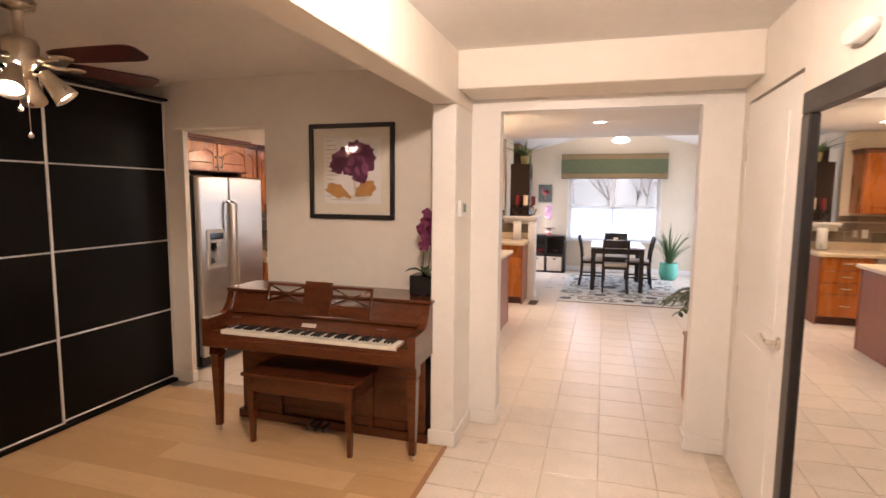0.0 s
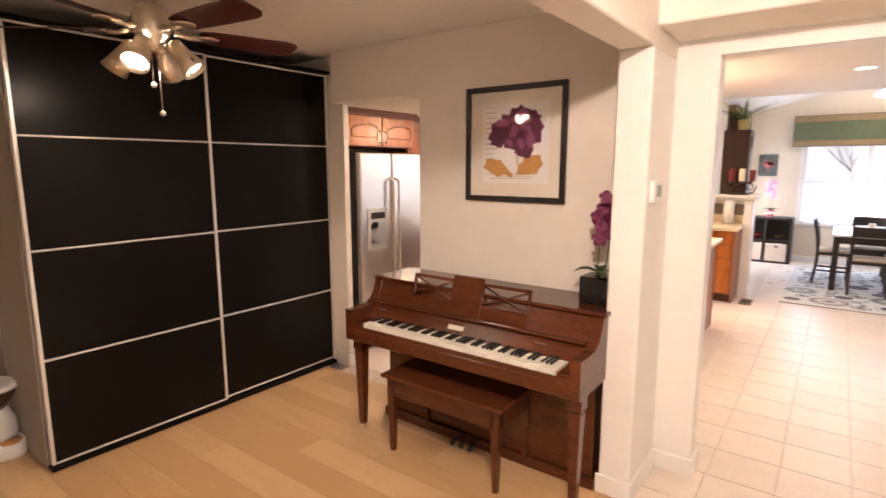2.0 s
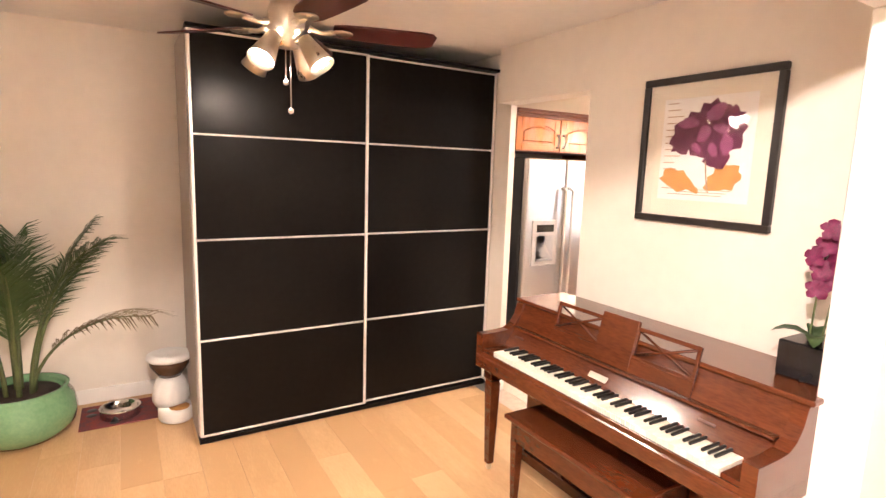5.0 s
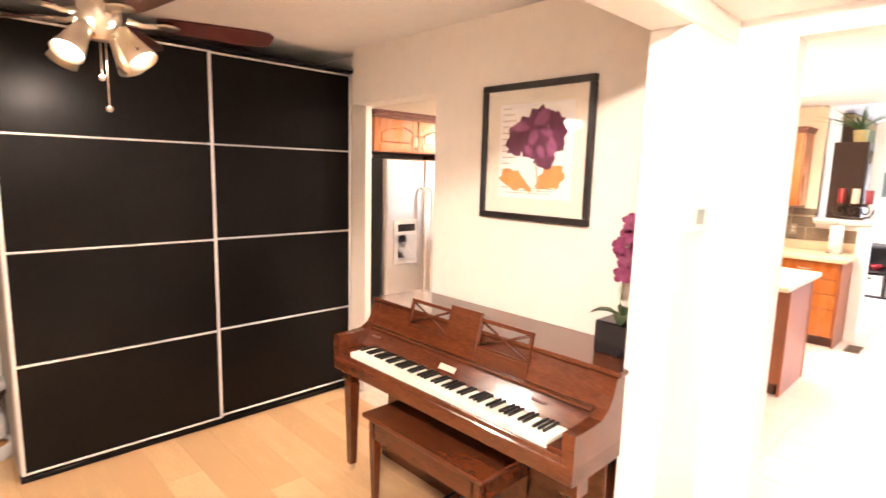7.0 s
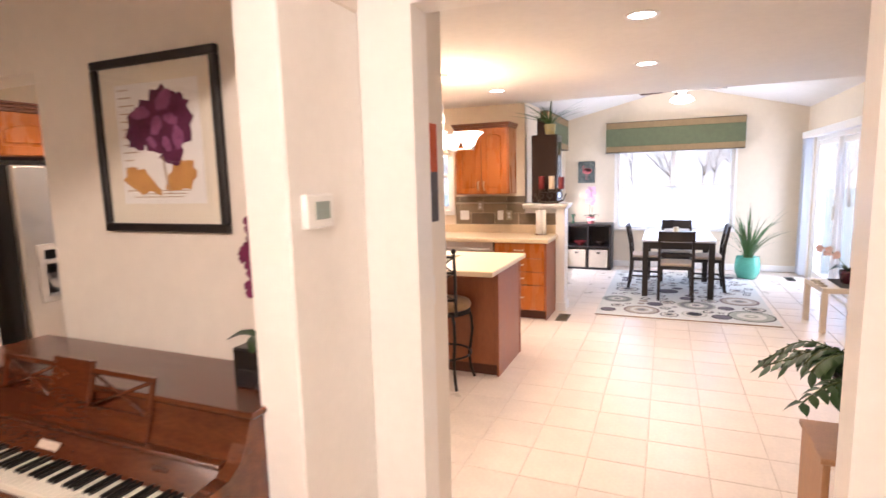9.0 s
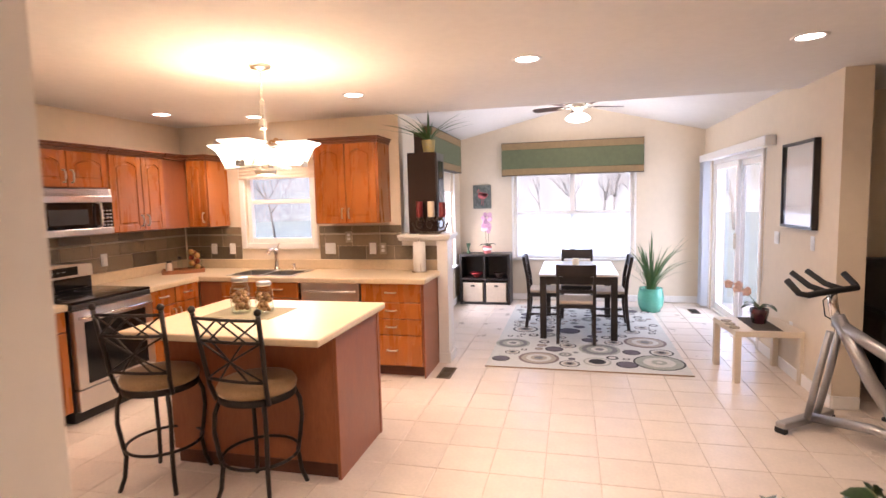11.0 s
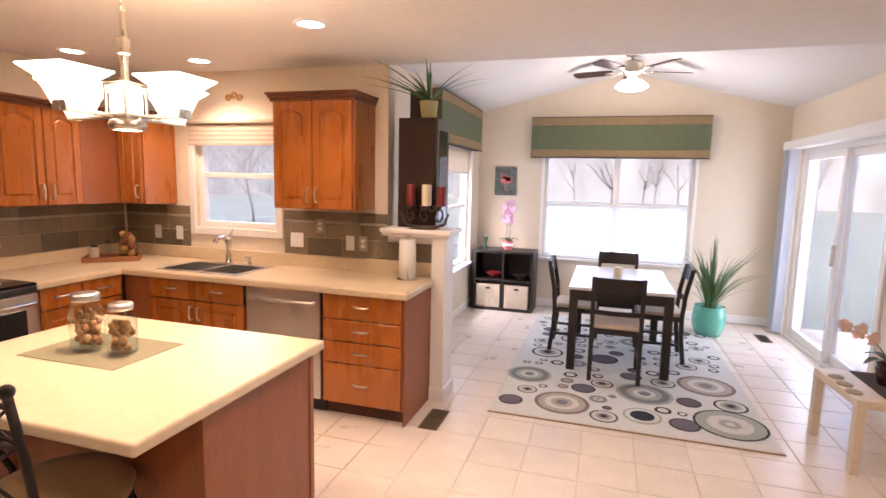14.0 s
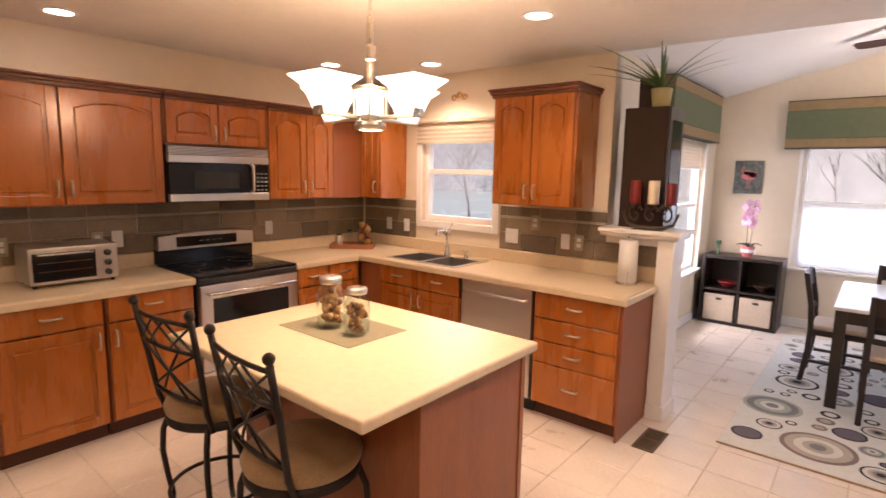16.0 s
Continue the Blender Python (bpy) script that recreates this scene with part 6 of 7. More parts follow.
sky_lamp((NL - 0.115, (lw[0] + lw[1]) / 2, lw[2] + 0.55), 90, 1.30, 1.0, 3.0)
sky_lamp((NR + 0.17, 10.32, 1.05), -90, 0.85, 1.75, 4.0)


def valance(label, at, turn, W, D, T):
    v = thing("window_valance", label, "valance", at, turn, "nook valances")
    for z0, z1, m, e in ((0, 0.095, M_GOLDF, 0.0), (0.095, T - 0.10, M_SAGE, -0.002), (T - 0.10, T, M_GOLDF, 0.0)):
        b = nb()
        box(b, 0, W, -D + e * -1, -0.002, z0, z1, 0.006)
        part("band", b, m, v, "gold band" if m is M_GOLDF else "sage green fabric")
    part("piping", B(-0.004, W + 0.004, -D - 0.005, -0.002, -0.008, 0.0, 0.003), M_DKRUN, v, "dark piping")
    part("piping", B(-0.004, W + 0.004, -D - 0.005, -0.002, T, T + 0.007, 0.003), M_DKRUN, v, "dark piping")


valance("sage green cornice valance with gold bands over the window", (-0.722, NB, 1.952), 0, 2.075, 0.13, 0.485)
valance("sage green cornice valance with gold bands over the side window", (NL, 9.20, 2.01), 90, 1.70, 0.11, 0.485)

# sliding patio door
pdr = tagged(new("door_2"), "white sliding glass patio door", kind="structure")
pdr.matrix_basis = pose(NR, pd[1], 0, 0, 0, -90)
PW, PT = pd[1] - pd[0], pd[3]
b = nb()
for x0, x1, z0, z1 in ((0, 0.05, 0, PT), (PW - 0.05, PW, 0, PT), (0.05, PW - 0.05, PT - 0.06, PT), (0.05, PW - 0.05, 0, 0.035)):
    box(b, x0, x1, 0.02, 0.15, z0, z1, 0.004)
part("door_frame", b, M_TRIM, pdr)
for x0, x1, y in ((0.05, PW / 2 + 0.03, 0.045), (PW / 2 - 0.03, PW - 0.05, 0.095)):
    b = nb()
    for q in ((x0, x0 + 0.065, 0.035, PT - 0.06), (x1 - 0.065, x1, 0.035, PT - 0.06), (x0 + 0.065, x1 - 0.065, 0.035, 0.125), (x0 + 0.065, x1 - 0.065, PT - 0.13, PT - 0.06)):
        box(b, q[0], q[1], y, y + 0.04, q[2], q[3], 0.004)
    s = part("sash", b, M_TRIM, pdr)
    g = part("pane", B(x0 + 0.065, x1 - 0.065, y + 0.018, y + 0.024, 0.125, PT - 0.13, 0), M_GLASS, s, "clear glass pane")
    g.visible_shadow = False
part("handle", B(PW / 2 + 0.0, PW / 2 + 0.022, 0.015, 0.045, 0.93, 1.13, 0.006), M_NICKEL, pdr)
b = nb()
for x0, x1, z0, z1 in ((-0.07, 0, 0, PT + 0.07), (PW, PW + 0.07, 0, PT + 0.07), (0, PW, PT, PT + 0.07)):
    box(b, x0, x1, -0.018, -0.0005, z0, z1, 0.004)
part("door_casing", b, M_TRIM, pdr)
vb = thing("vertical_blind", "white vertical blind drawn open beside the patio door", "blind", (NR, 11.13, 0), -90)
part("headrail", B(0, 2.65, -0.10, -0.002, 2.04, 2.135, 0.006), M_WHITE, vb, "white valance box")
for k in range(14):
    v = nb()
    box(v, -0.044, 0.044, -0.001, 0.001, 0.03, 2.04)
    v.transform(Matrix.Translation((0.05 + 0.017 * k, -0.055, 0)) @ Matrix.Rotation(radians(78), 4, "Z"))
    part("vane", v, M_SHADE, vb)
cw = nb()
tube(cw, [(2.45, -0.02, 2.04), (2.45, -0.018, 0.72)], 0.003, 6)
part("cord", cw, M_WHITE, vb)

# table
tb = thing("dining_table", "dark wood dining table with a white top on the rug", "table", (-0.03, 8.84, 0))
TW, TD = 0.86, 1.26
part("tabletop", B(0, TW, 0, TD, 0.725, 0.75, 0.004), M_WHITETOP, tb, "glossy white tabletop")
ap = nb()
for q in ((0.02, TW - 0.02, 0.02, 0.04), (0.02, TW - 0.02, TD - 0.04, TD - 0.02), (0.02, 0.04, 0.04, TD - 0.04), (TW - 0.04, TW - 0.02, 0.04, TD - 0.04)):
    box(ap, *q, 0.635, 0.725, 0.002)
part("apron", ap, M_DARKW, tb)
for x in (0.012, TW - 0.082):
    for y in (0.012, TD - 0.082):
        part("leg", B(x, x + 0.07, y, y + 0.07, 0.012, 0.725, 0.003), M_DARKW, tb)


def chair():
    c = thing("dining_chair", "dark wood dining chair with a cream cushioned seat", "chair", (0.375, 8.66, 0.012), 0, "chairs round the table")
    W = 0.42
    part("seat_frame", B(0 - W / 2, W / 2, 0.02, 0.42, 0.39, 0.43, 0.004), M_DARKW, c)
    part("seat", B(-W / 2 + 0.015, W / 2 - 0.015, 0.035, 0.41, 0.43, 0.47, 0.016, 3), M_CREAM, c, "cream cloth seat cushion")
    for sx in (-1, 1):
        x = sx * (W / 2 - 0.018)
        b = nb()
        skin(b, [[Vector((x + a * 0.017, y + e * 0.019, z)) for a, e in ((-1, -1), (1, -1), (1, 1), (-1, 1))] for y, z in ((0.0, 0.0), (0.03, 0.25), (0.035, 0.43), (0.02, 0.62), (-0.03, 0.875))], smooth=False)
        part("back_post", b, M_DARKW, c)
        part("front_leg", B(x - 0.017, x + 0.017, 0.375, 0.412, 0.0, 0.39, 0.003), M_DARKW, c)
        part("side_stretcher", B(x - 0.01, x + 0.01, 0.045, 0.375, 0.16, 0.185, 0.002), M_DARKW, c)
    for z0, z1, y0, y1 in ((0.745, 0.87, -0.008, -0.028), (0.555, 0.595, 0.028, 0.020)):
        b = nb()
        n = 8
        pr = []
        for i in range(n + 1):
            u = -1 + 2 * i / n
            bow = -0.022 * (1 - u * u)
            pr.append([Vector((u * (W / 2 - 0.035), y0 + bow - 0.009, z0)), Vector((u * (W / 2 - 0.035), y0 + bow + 0.009, z0)), Vector((u * (W / 2 - 0.035), y1 + bow + 0.009, z1)), Vector((u * (W / 2 - 0.035), y1 + bow - 0.009, z1))])
        skin(b, pr, True, False)
        part("back_rail", b, M_DARKW, c)
    part("front_rail", B(-W / 2 + 0.035, W / 2 - 0.035, 0.385, 0.40, 0.34, 0.39, 0.002), M_DARKW, c)
    return c


c0 = chair()
copy_thing(c0, pose(-0.215, 9.55, 0.012, 0, 0, -90))
copy_thing(c0, pose(0.985, 9.55, 0.012, 0, 0, 90))
copy_thing(c0, pose(0.40, 10.33, 0.012, 0, 0, 180))

tc = thing("pillar_candle", "cream pillar candle on a dark dish on the table", "candle", (0.375, 9.28, 0.75))
b = nb()
lathe(b, [(0.05, 0), (0.085, 0.004), (0.09, 0.014), (0.08, 0.016), (0.04, 0.012)], (0, 0, 0), 8)
part("dish", b, M_CANDST, tc)
b = nb()
lathe(b, [(0.037, 0.013), (0.038, 0.02), (0.038, 0.125), (0.034, 0.13), (0.005, 0.126)], (0, 0, 0), 24)
part("wax", b, M_IVWAX, tc)

# rug with felted circles
rug = thing("area_rug", "ivory area rug with grey and charcoal concentric circles", "rug", (0, 0, 0))
RX0, RX1, RY0, RY1 = -0.48, 1.38, 7.80, 10.78
part("field", B(RX0, RX1, RY0, RY1, 0.0, 0.0115, 0.003), M_RUG, rug)
part("binding", B(RX0 - 0.004, RX1 + 0.004, RY0 - 0.012, RY0, 0.0, 0.010, 0.003), M_RUGEDGE, rug, "brown edge binding")
CIRCLES = [(-0.3, 8.62, 0.186, 0), (0.01, 8.11, 0.201, 1), (-0.36, 8.04, 0.09, 2), (-0.27, 8.28, 0.077, 3), (0.15, 8.45, 0.095, 2), (0.31, 7.97, 0.098, 3), (0.57, 8.07, 0.133, 4), (0.84, 8.02, 0.102, 2), (1.14, 8.13, 0.236, 5), (1.1, 8.85, 0.22, 1), (1.21, 8.47, 0.118, 3), (0.61, 8.5, 0.211, 0), (0.29, 8.6, 0.089, 3), (0.77, 8.79, 0.098, 3), (-0.22, 9.27, 0.149, 3), (0.92, 8.44, 0.089, 2), (-0.31, 9.63, 0.085, 3), (1.15, 9.52, 0.091, 3)]
SCHEMES = ((2, 1, 2, 4, 1), (3, 5, 4, 5, 1), (0, 6, 6, 6, 6), (0, 4, 5, 1, 0), (2, 4, 0, 0, 0), (0, 2, 4, 2, 4))
rr = random.Random(8)
placed = [list(c) for c in CIRCLES]
for _ in range(900):
    r = rr.choice((0.035, 0.045, 0.055, 0.06, 0.07, 0.09, 0.13))
    x, y = rr.uniform(RX0 + r + 0.02, RX1 - r - 0.02), rr.uniform(RY0 + r + 0.02, RY1 - r - 0.02)
    if all((x - a) ** 2 + (y - b2) ** 2 > (r + c2 + 0.018) ** 2 for a, b2, c2, _k in placed):
        placed.append([x, y, r, rr.choice((2, 3, 3, 0, 1, 3))])
    if len(placed) > 110:
        break
for x, y, r, k in placed:
    ks = SCHEMES[k]
    steps = (1.0, 0.86, 0.62, 0.40, 0.22) if r > 0.06 else (1.0, 0.62)
    if k == 5:
        steps = (1.0, 0.93, 0.62, 0.3, 0.12)
    b = nb()
    ng = 24 if r > 0.06 else 14
    for i, s in enumerate(steps):
        outer = [Vector((x + r * s * math.cos(2 * math.pi * q / ng), y + r * s * math.sin(2 * math.pi * q / ng), 0.0125 + 0.0006 * i)) for q in range(ng)]
        vs = [b.verts.new(v) for v in outer]
        lo = [b.verts.new(v - Vector((0, 0, 0.002))) for v in outer]
        fs = [b.faces.new(vs)] + [b.faces.new((lo[q], lo[(q + 1) % ng], vs[(q + 1) % ng], vs[q])) for q in range(ng)]
        for f in fs:
            f.material_index = i
    part("circle", b, [M_RG[ks[i]] for i in range(len(steps))], rug)

# cube shelf with bins
cs = thing("cube_shelf", "dark two-by-two cube shelf with fabric bins below", "shelf", (-1.345, 10.76, 0))
SWd, SDp, SH = 0.77, 0.385, 0.77
for z0 in (0, SH / 2 - 0.0125, SH - 0.035):
    part("board", B(0.035, SWd - 0.035, 0, SDp, z0, z0 + (0.035 if z0 != SH / 2 - 0.0125 else 0.025), 0.002), M_DARKW, cs)
for x in (0, SWd - 0.035):
    part("side", B(x, x + 0.035, 0, SDp, 0, SH, 0.002), M_DARKW, cs)
part("divider", B(SWd / 2 - 0.012, SWd / 2 + 0.012, 0.002, SDp, 0.035, SH - 0.035, 0.001), M_DARKW, cs)
part("back", B(0.035, SWd - 0.035, SDp - 0.006, SDp - 0.001, 0.035, SH - 0.035, 0), M_DKRUN, cs)
for x in (0.045, SWd / 2 + 0.02):
    bn = thing("fabric_bin", "cream woven storage bin in the shelf", "storage bin", (-1.345 + x, 10.772, 0.035), 0, "bins in the shelf")
    part("box", B(0, 0.308, 0, 0.34, 0, 0.30, 0.008, 2), M_BASKET, bn)
    # the bin front is closed; a dark patch paints the shade of its grip hole
    part("grip", B(0.125, 0.185, -0.004, 0.002, 0.235, 0.262, 0.004), M_DKRUN, bn, "dark patch standing for the shaded grip hole")
for x, r, m in ((-1.10, 0.10, M_REDWAX), (-0.75, 0.09, M_DARKC)):
    bo = thing("shelf_bowl", "dark decorative bowl in the shelf", "bowl", (x, 10.90, 0.398))
    b = nb()
    lathe(b, [(r * 0.4, 0), (r * 0.45, 0.012), (r * 0.9, 0.055), (r, 0.075), (r * 0.95, 0.077), (r * 0.8, 0.05), (r * 0.3, 0.02)], (0, 0, 0), 28)
    part("dish", b, m, bo)
vz = thing("small_vase", "small green glass vase on the shelf", "vase", (-1.22, 10.88, 0.77))
b = nb()
lathe(b, [(0.03, 0), (0.028, 0.02), (0.012, 0.05), (0.018, 0.10), (0.035, 0.155), (0.033, 0.157), (0.014, 0.10)], (0, 0, 0), 20)
part("vessel", b, M_HEDGE, vz)
b = nb()
lathe(b, [(0.045, 0), (0.05, 0.006), (0.068, 0.10), (0.066, 0.115), (0.058, 0.115), (0.055, 0.09)], (0, 0, 0), 28)
po = orchid("orchid", "pale pink orchid in a red and white pot on the shelf", (-0.93, 10.90, 0.77), b, M_FLAMP, M_PINK, 0.50, 2, 9, 9, 0.11)
part("pot_band", lathe(nb(), [(0.062, 0.05), (0.066, 0.055), (0.069, 0.082), (0.065, 0.088)], (0, 0, 0), 28, False), M_WHITE, po, "white painted band")

fl = thing("flamingo_canvas", "small canvas print of a pink flamingo in foliage", "picture", (-1.195, NB, 1.452))
part("canvas", B(0, 0.285, -0.03, -0.001, 0, 0.37, 0.002), M_FLAMG, fl)
b = nb()
for cx, cz, rx, rz in ((0.15, 0.20, 0.075, 0.05), (0.12, 0.235, 0.03, 0.025), (0.19, 0.215, 0.05, 0.03)):
    b.faces.new([b.verts.new((cx + rx * math.cos(-q), -0.0315, cz + rz * math.sin(-q))) for q in [2 * math.pi * i / 18 for i in range(18)]])
tube(b, [(0.09, -0.031, 0.22), (0.075, -0.031, 0.27), (0.09, -0.031, 0.30), (0.105, -0.031, 0.285)], 0.006, 6)
for x in (0.14, 0.165):
    tube(b, [(x, -0.031, 0.16), (x - 0.005, -0.031, 0.05)], 0.0035, 5)
part("bird", b, M_FLAMP, fl, "painted pink bird")


def grass_plant(name, label, at, pot, pot_mat, top, R, n, L, wid, seed, m, soil_r):
    g = thing(name, label, "plant", at)
    b = nb()
    lathe(b, pot, (0, 0, 0), 36)
    part("pot", b, pot_mat, g)
    b = nb()
    lathe(b, [(soil_r, top), (soil_r * 0.5, top + 0.008), (0.002, top + 0.01)], (0, 0, 0), 20)
    part("soil", b, M_SOIL, g)
    rnd = random.Random(seed)
    lv = nb()
    for k in range(n):
        a = rnd.random() * 6.283
        ln = L * (0.45 + 0.6 * rnd.random())
        sp = R * rnd.random() ** 0.7
        dr2 = 0.2 + 0.8 * rnd.random()
        base = Vector((soil_r * 0.5 * rnd.random() * math.cos(a), soil_r * 0.5 * rnd.random() * math.sin(a), top))
        pts = []
        for s in [i / 7 for i in range(8)]:
            pts.append(base + Vector((sp * s ** 1.5 * math.cos(a), sp * s ** 1.5 * math.sin(a), ln * (s - 0.45 * dr2 * sp * 1.6 * s ** 3))))
        blade(lv, pts, [wid * w for w in (0.7, 0.95, 1.0, 0.95, 0.85, 0.65, 0.4, 0.05)], (-math.sin(a), math.cos(a), 0.2), 0.18)
    part("leaves", lv, m, g, "long strap-like green leaves")
    return g


grass_plant("potted_grass_plant", "strappy green plant in a round turquoise glazed pot", (1.385, 10.56, 0), [(0.10, 0), (0.125, 0.008), (0.165, 0.10), (0.172, 0.19), (0.16, 0.28), (0.15, 0.315), (0.157, 0.33), (0.143, 0.33), (0.138, 0.30)],
            M_TURQ, 0.29, 0.52, 62, 0.82, 0.022, 4, M_LEAF2, 0.14)

# tall box on the half wall with plant, plaque and candles
dc = thing("dark_cabinet", "tall dark walnut box cabinet standing on the half wall", "cabinet", (-1.25, 7.945, 1.275))
part("body", B(0, 0.285, 0, 0.30, 0, 0.80, 0.003), M_DARKC, dc)
d = part("door", B(0.287, 0.300, 0.004, 0.296, 0.004, 0.796, 0.002), M_DARKW, dc, "dark framed door")
part("pane", B(0.3005, 0.303, 0.05, 0.25, 0.06, 0.715, 0), M_BLACKG, d, "glossy dark glass")
pq = thing("wooden_block", "dark brown wooden block on the cabinet", "ornament", (-1.16, 8.12, 2.075))
part("block", B(-0.055, 0.055, -0.04, 0.04, 0, 0.21, 0.004), M_DARKC, pq)
grass_plant("spider_plant", "spidery green plant in a yellow patterned basket pot", (-1.05, 8.04, 2.075), [(0.05, 0), (0.055, 0.005), (0.068, 0.12), (0.066, 0.125), (0.06, 0.11)], M_CREAMPOT, 0.105, 0.55, 30, 0.30, 0.015, 6, M_LEAF2, 0.058)
ch = thing("candle_holder", "scrolled dark metal holder with red and ivory candles", "candle holder", (-1.01, 7.865, 1.275))
b = nb()
tube(b, [(-0.18, 0, 0.09), (-0.15, 0, 0.03), (-0.08, 0, 0.012), (0.0, 0, 0.010), (0.08, 0, 0.012), (0.15, 0, 0.03), (0.18, 0, 0.09)], 0.009, 8)
box(b, -0.10, 0.10, -0.045, 0.045, 0.0, 0.006, 0.002)
part("base", b, M_CANDST, ch)
for x, s in ((-0.10, 1), (0.0, 1), (0.10, -1)):
    b = nb()
    tube(b, [Vector((x + s * 0.052 * (1 - q / 9) * math.cos(q + 0.5), 0.0, 0.075 + 0.052 * (1 - q / 9) * math.sin(q + 0.5))) for q in [i * 0.4 for i in range(20)]], [0.009 - 0.0003 * i for i in range(20)], 8)
    lathe(b, [(0.006, 0.10), (0.03, 0.125), (0.034, 0.132), (0.02, 0.13)], (x, 0, 0), 16)
    part("scroll", b, M_CANDST, ch)
for x, m, h in ((-0.115, M_REDWAX, 0.115), (0.015, M_IVWAX, 0.115), (0.14, M_REDWAX, 0.105)):
    b = nb()
    lathe(b, [(0.033, 0.131), (0.034, 0.14), (0.034, 0.131 + h), (0.03, 0.135 + h), (0.004, 0.132 + h)], (x * 0.9, 0, 0), 20)
    part("candle", b, m, ch, "red pillar candle" if m is M_REDWAX else "ivory pillar candle")
for o in ch.children:
    o.data.transform(Matrix.Diagonal((1.0, 1.2, 1.28, 1)))

# fan over the table
nf = ceiling_fan("ceiling_fan", "nook ceiling fan with walnut blades and a lit frosted lamp", (0.41, 10.05, 0), 20, 5, 0.60, 2.935, M_NFANW, M_NICKEL, 2.755, 0.105, 11)
b = nb()
lathe(b, [(0.05, 2.675), (0.10, 2.66), (0.145, 2.625), (0.16, 2.60), (0.12, 2.575), (0.05, 2.56), (0.003, 2.556)], (0, 0, 0), 30)
part("lamp_bowl", b, M_BULBN, nf, "lit frosted glass lamp bowl", True)
lamp("nook_fan_light", "POINT", (0.41, 10.05, 2.50), P_NFAN, (1.0, 0.86, 0.68), 0.10)

# white side table and its things
s0 = thing("side_table", "square white birch side table against the wall", "side table", (1.665, 7.675, 0), 4)
part("top", B(0, 0.55, 0, 0.56, 0.40, 0.45, 0.003), M_BIRCH, s0)
for x in (0.0, 0.5):
    for y in (0.0, 0.51):
        part("leg", B(x, x + 0.05, y, y + 0.05, 0, 0.40, 0.002), M_BIRCH, s0)
tagged(link("table_runner", B(1.82, 2.04, 7.72, 8.23, 0.4503, 0.4535, 0.001), M_DKRUN), "dark woven runner across the side table", "table runner")
b = nb()
lathe(b, [(0.05, 0), (0.055, 0.005), (0.074, 0.09), (0.076, 0.13), (0.068, 0.13), (0.065, 0.11)], (0, 0, 0), 28)
orchid("orchid", "blush orchid in a plum glazed pot on the side table", (1.94, 8.0, 0.4535), b, M_PLUMPOT, M_BLUSH, 0.30, 1, 6, 14, 0.12, (-0.24, 0.03), 0.35, 4, 0.17)
for k in range(3):
    rs = thing("shell_coaster", "small scalloped stone coaster on the side table", "coaster", (1.69, 7.80 + 0.13 * k, 0.45), 0, "coasters")
    b = nb()
    for q in range(7):
        a = q * 2 * math.pi / 7
        lathe(b, [(0.018, 0), (0.02, 0.005), (0.012, 0.012), (0.001, 0.013)], (0.026 * math.cos(a), 0.026 * math.sin(a), 0), 8)
    lathe(b, [(0.02, 0), (0.02, 0.012), (0.001, 0.014)], (0, 0, 0), 10)
    part("petals", b, M_RG[5], rs)

fr0 = thing("framed_print", "thin black framed pale print on the tan wall", "picture", (NR, 8.185, 1.298), -90)
FW, FT = 0.645, 0.715
b = nb()
for x0, x1, z0, z1 in ((0, FW, 0, 0.022), (0, FW, FT - 0.022, FT), (0, 0.022, 0.022, FT - 0.022), (FW - 0.022, FW, 0.022, FT - 0.022)):
    box(b, x0, x1, -0.05, -0.002, z0, z1, 0.003)
part("frame", b, M_ESPR, fr0)
part("print", B(0.02, FW - 0.02, -0.016, -0.004, 0.02, FT - 0.02, 0), M_PAPER, fr0, "pale print sheet")
g = part("glazing", B(0.02, FW - 0.02, -0.04, -0.037, 0.02, FT - 0.02, 0), M_FGLASS, fr0, "reflective glass")
g.visible_shadow = False
plate((NR - 0.0005, 8.38, 1.18), -90, 2, "switch")
plate((NR - 0.0005, 7.62, 1.19), -90, 1, "outlet")
plate((NR - 0.0005, 7.98, 0.42), -90, 1, "outlet")
fe2 = thing("floor_register", "pale slotted floor vent near the patio door", "floor vent", (1.95, 10.62, 0))
part("frame", B(-0.06, 0.06, -0.15, 0.15, 0, 0.005, 0.001), M_VENT, fe2)
for k in range(12):
    part("slat", B(-0.045, 0.045, -0.13 + 0.022 * k, -0.12 + 0.022 * k, 0.005, 0.007, 0), M_BLACKPL, fe2)


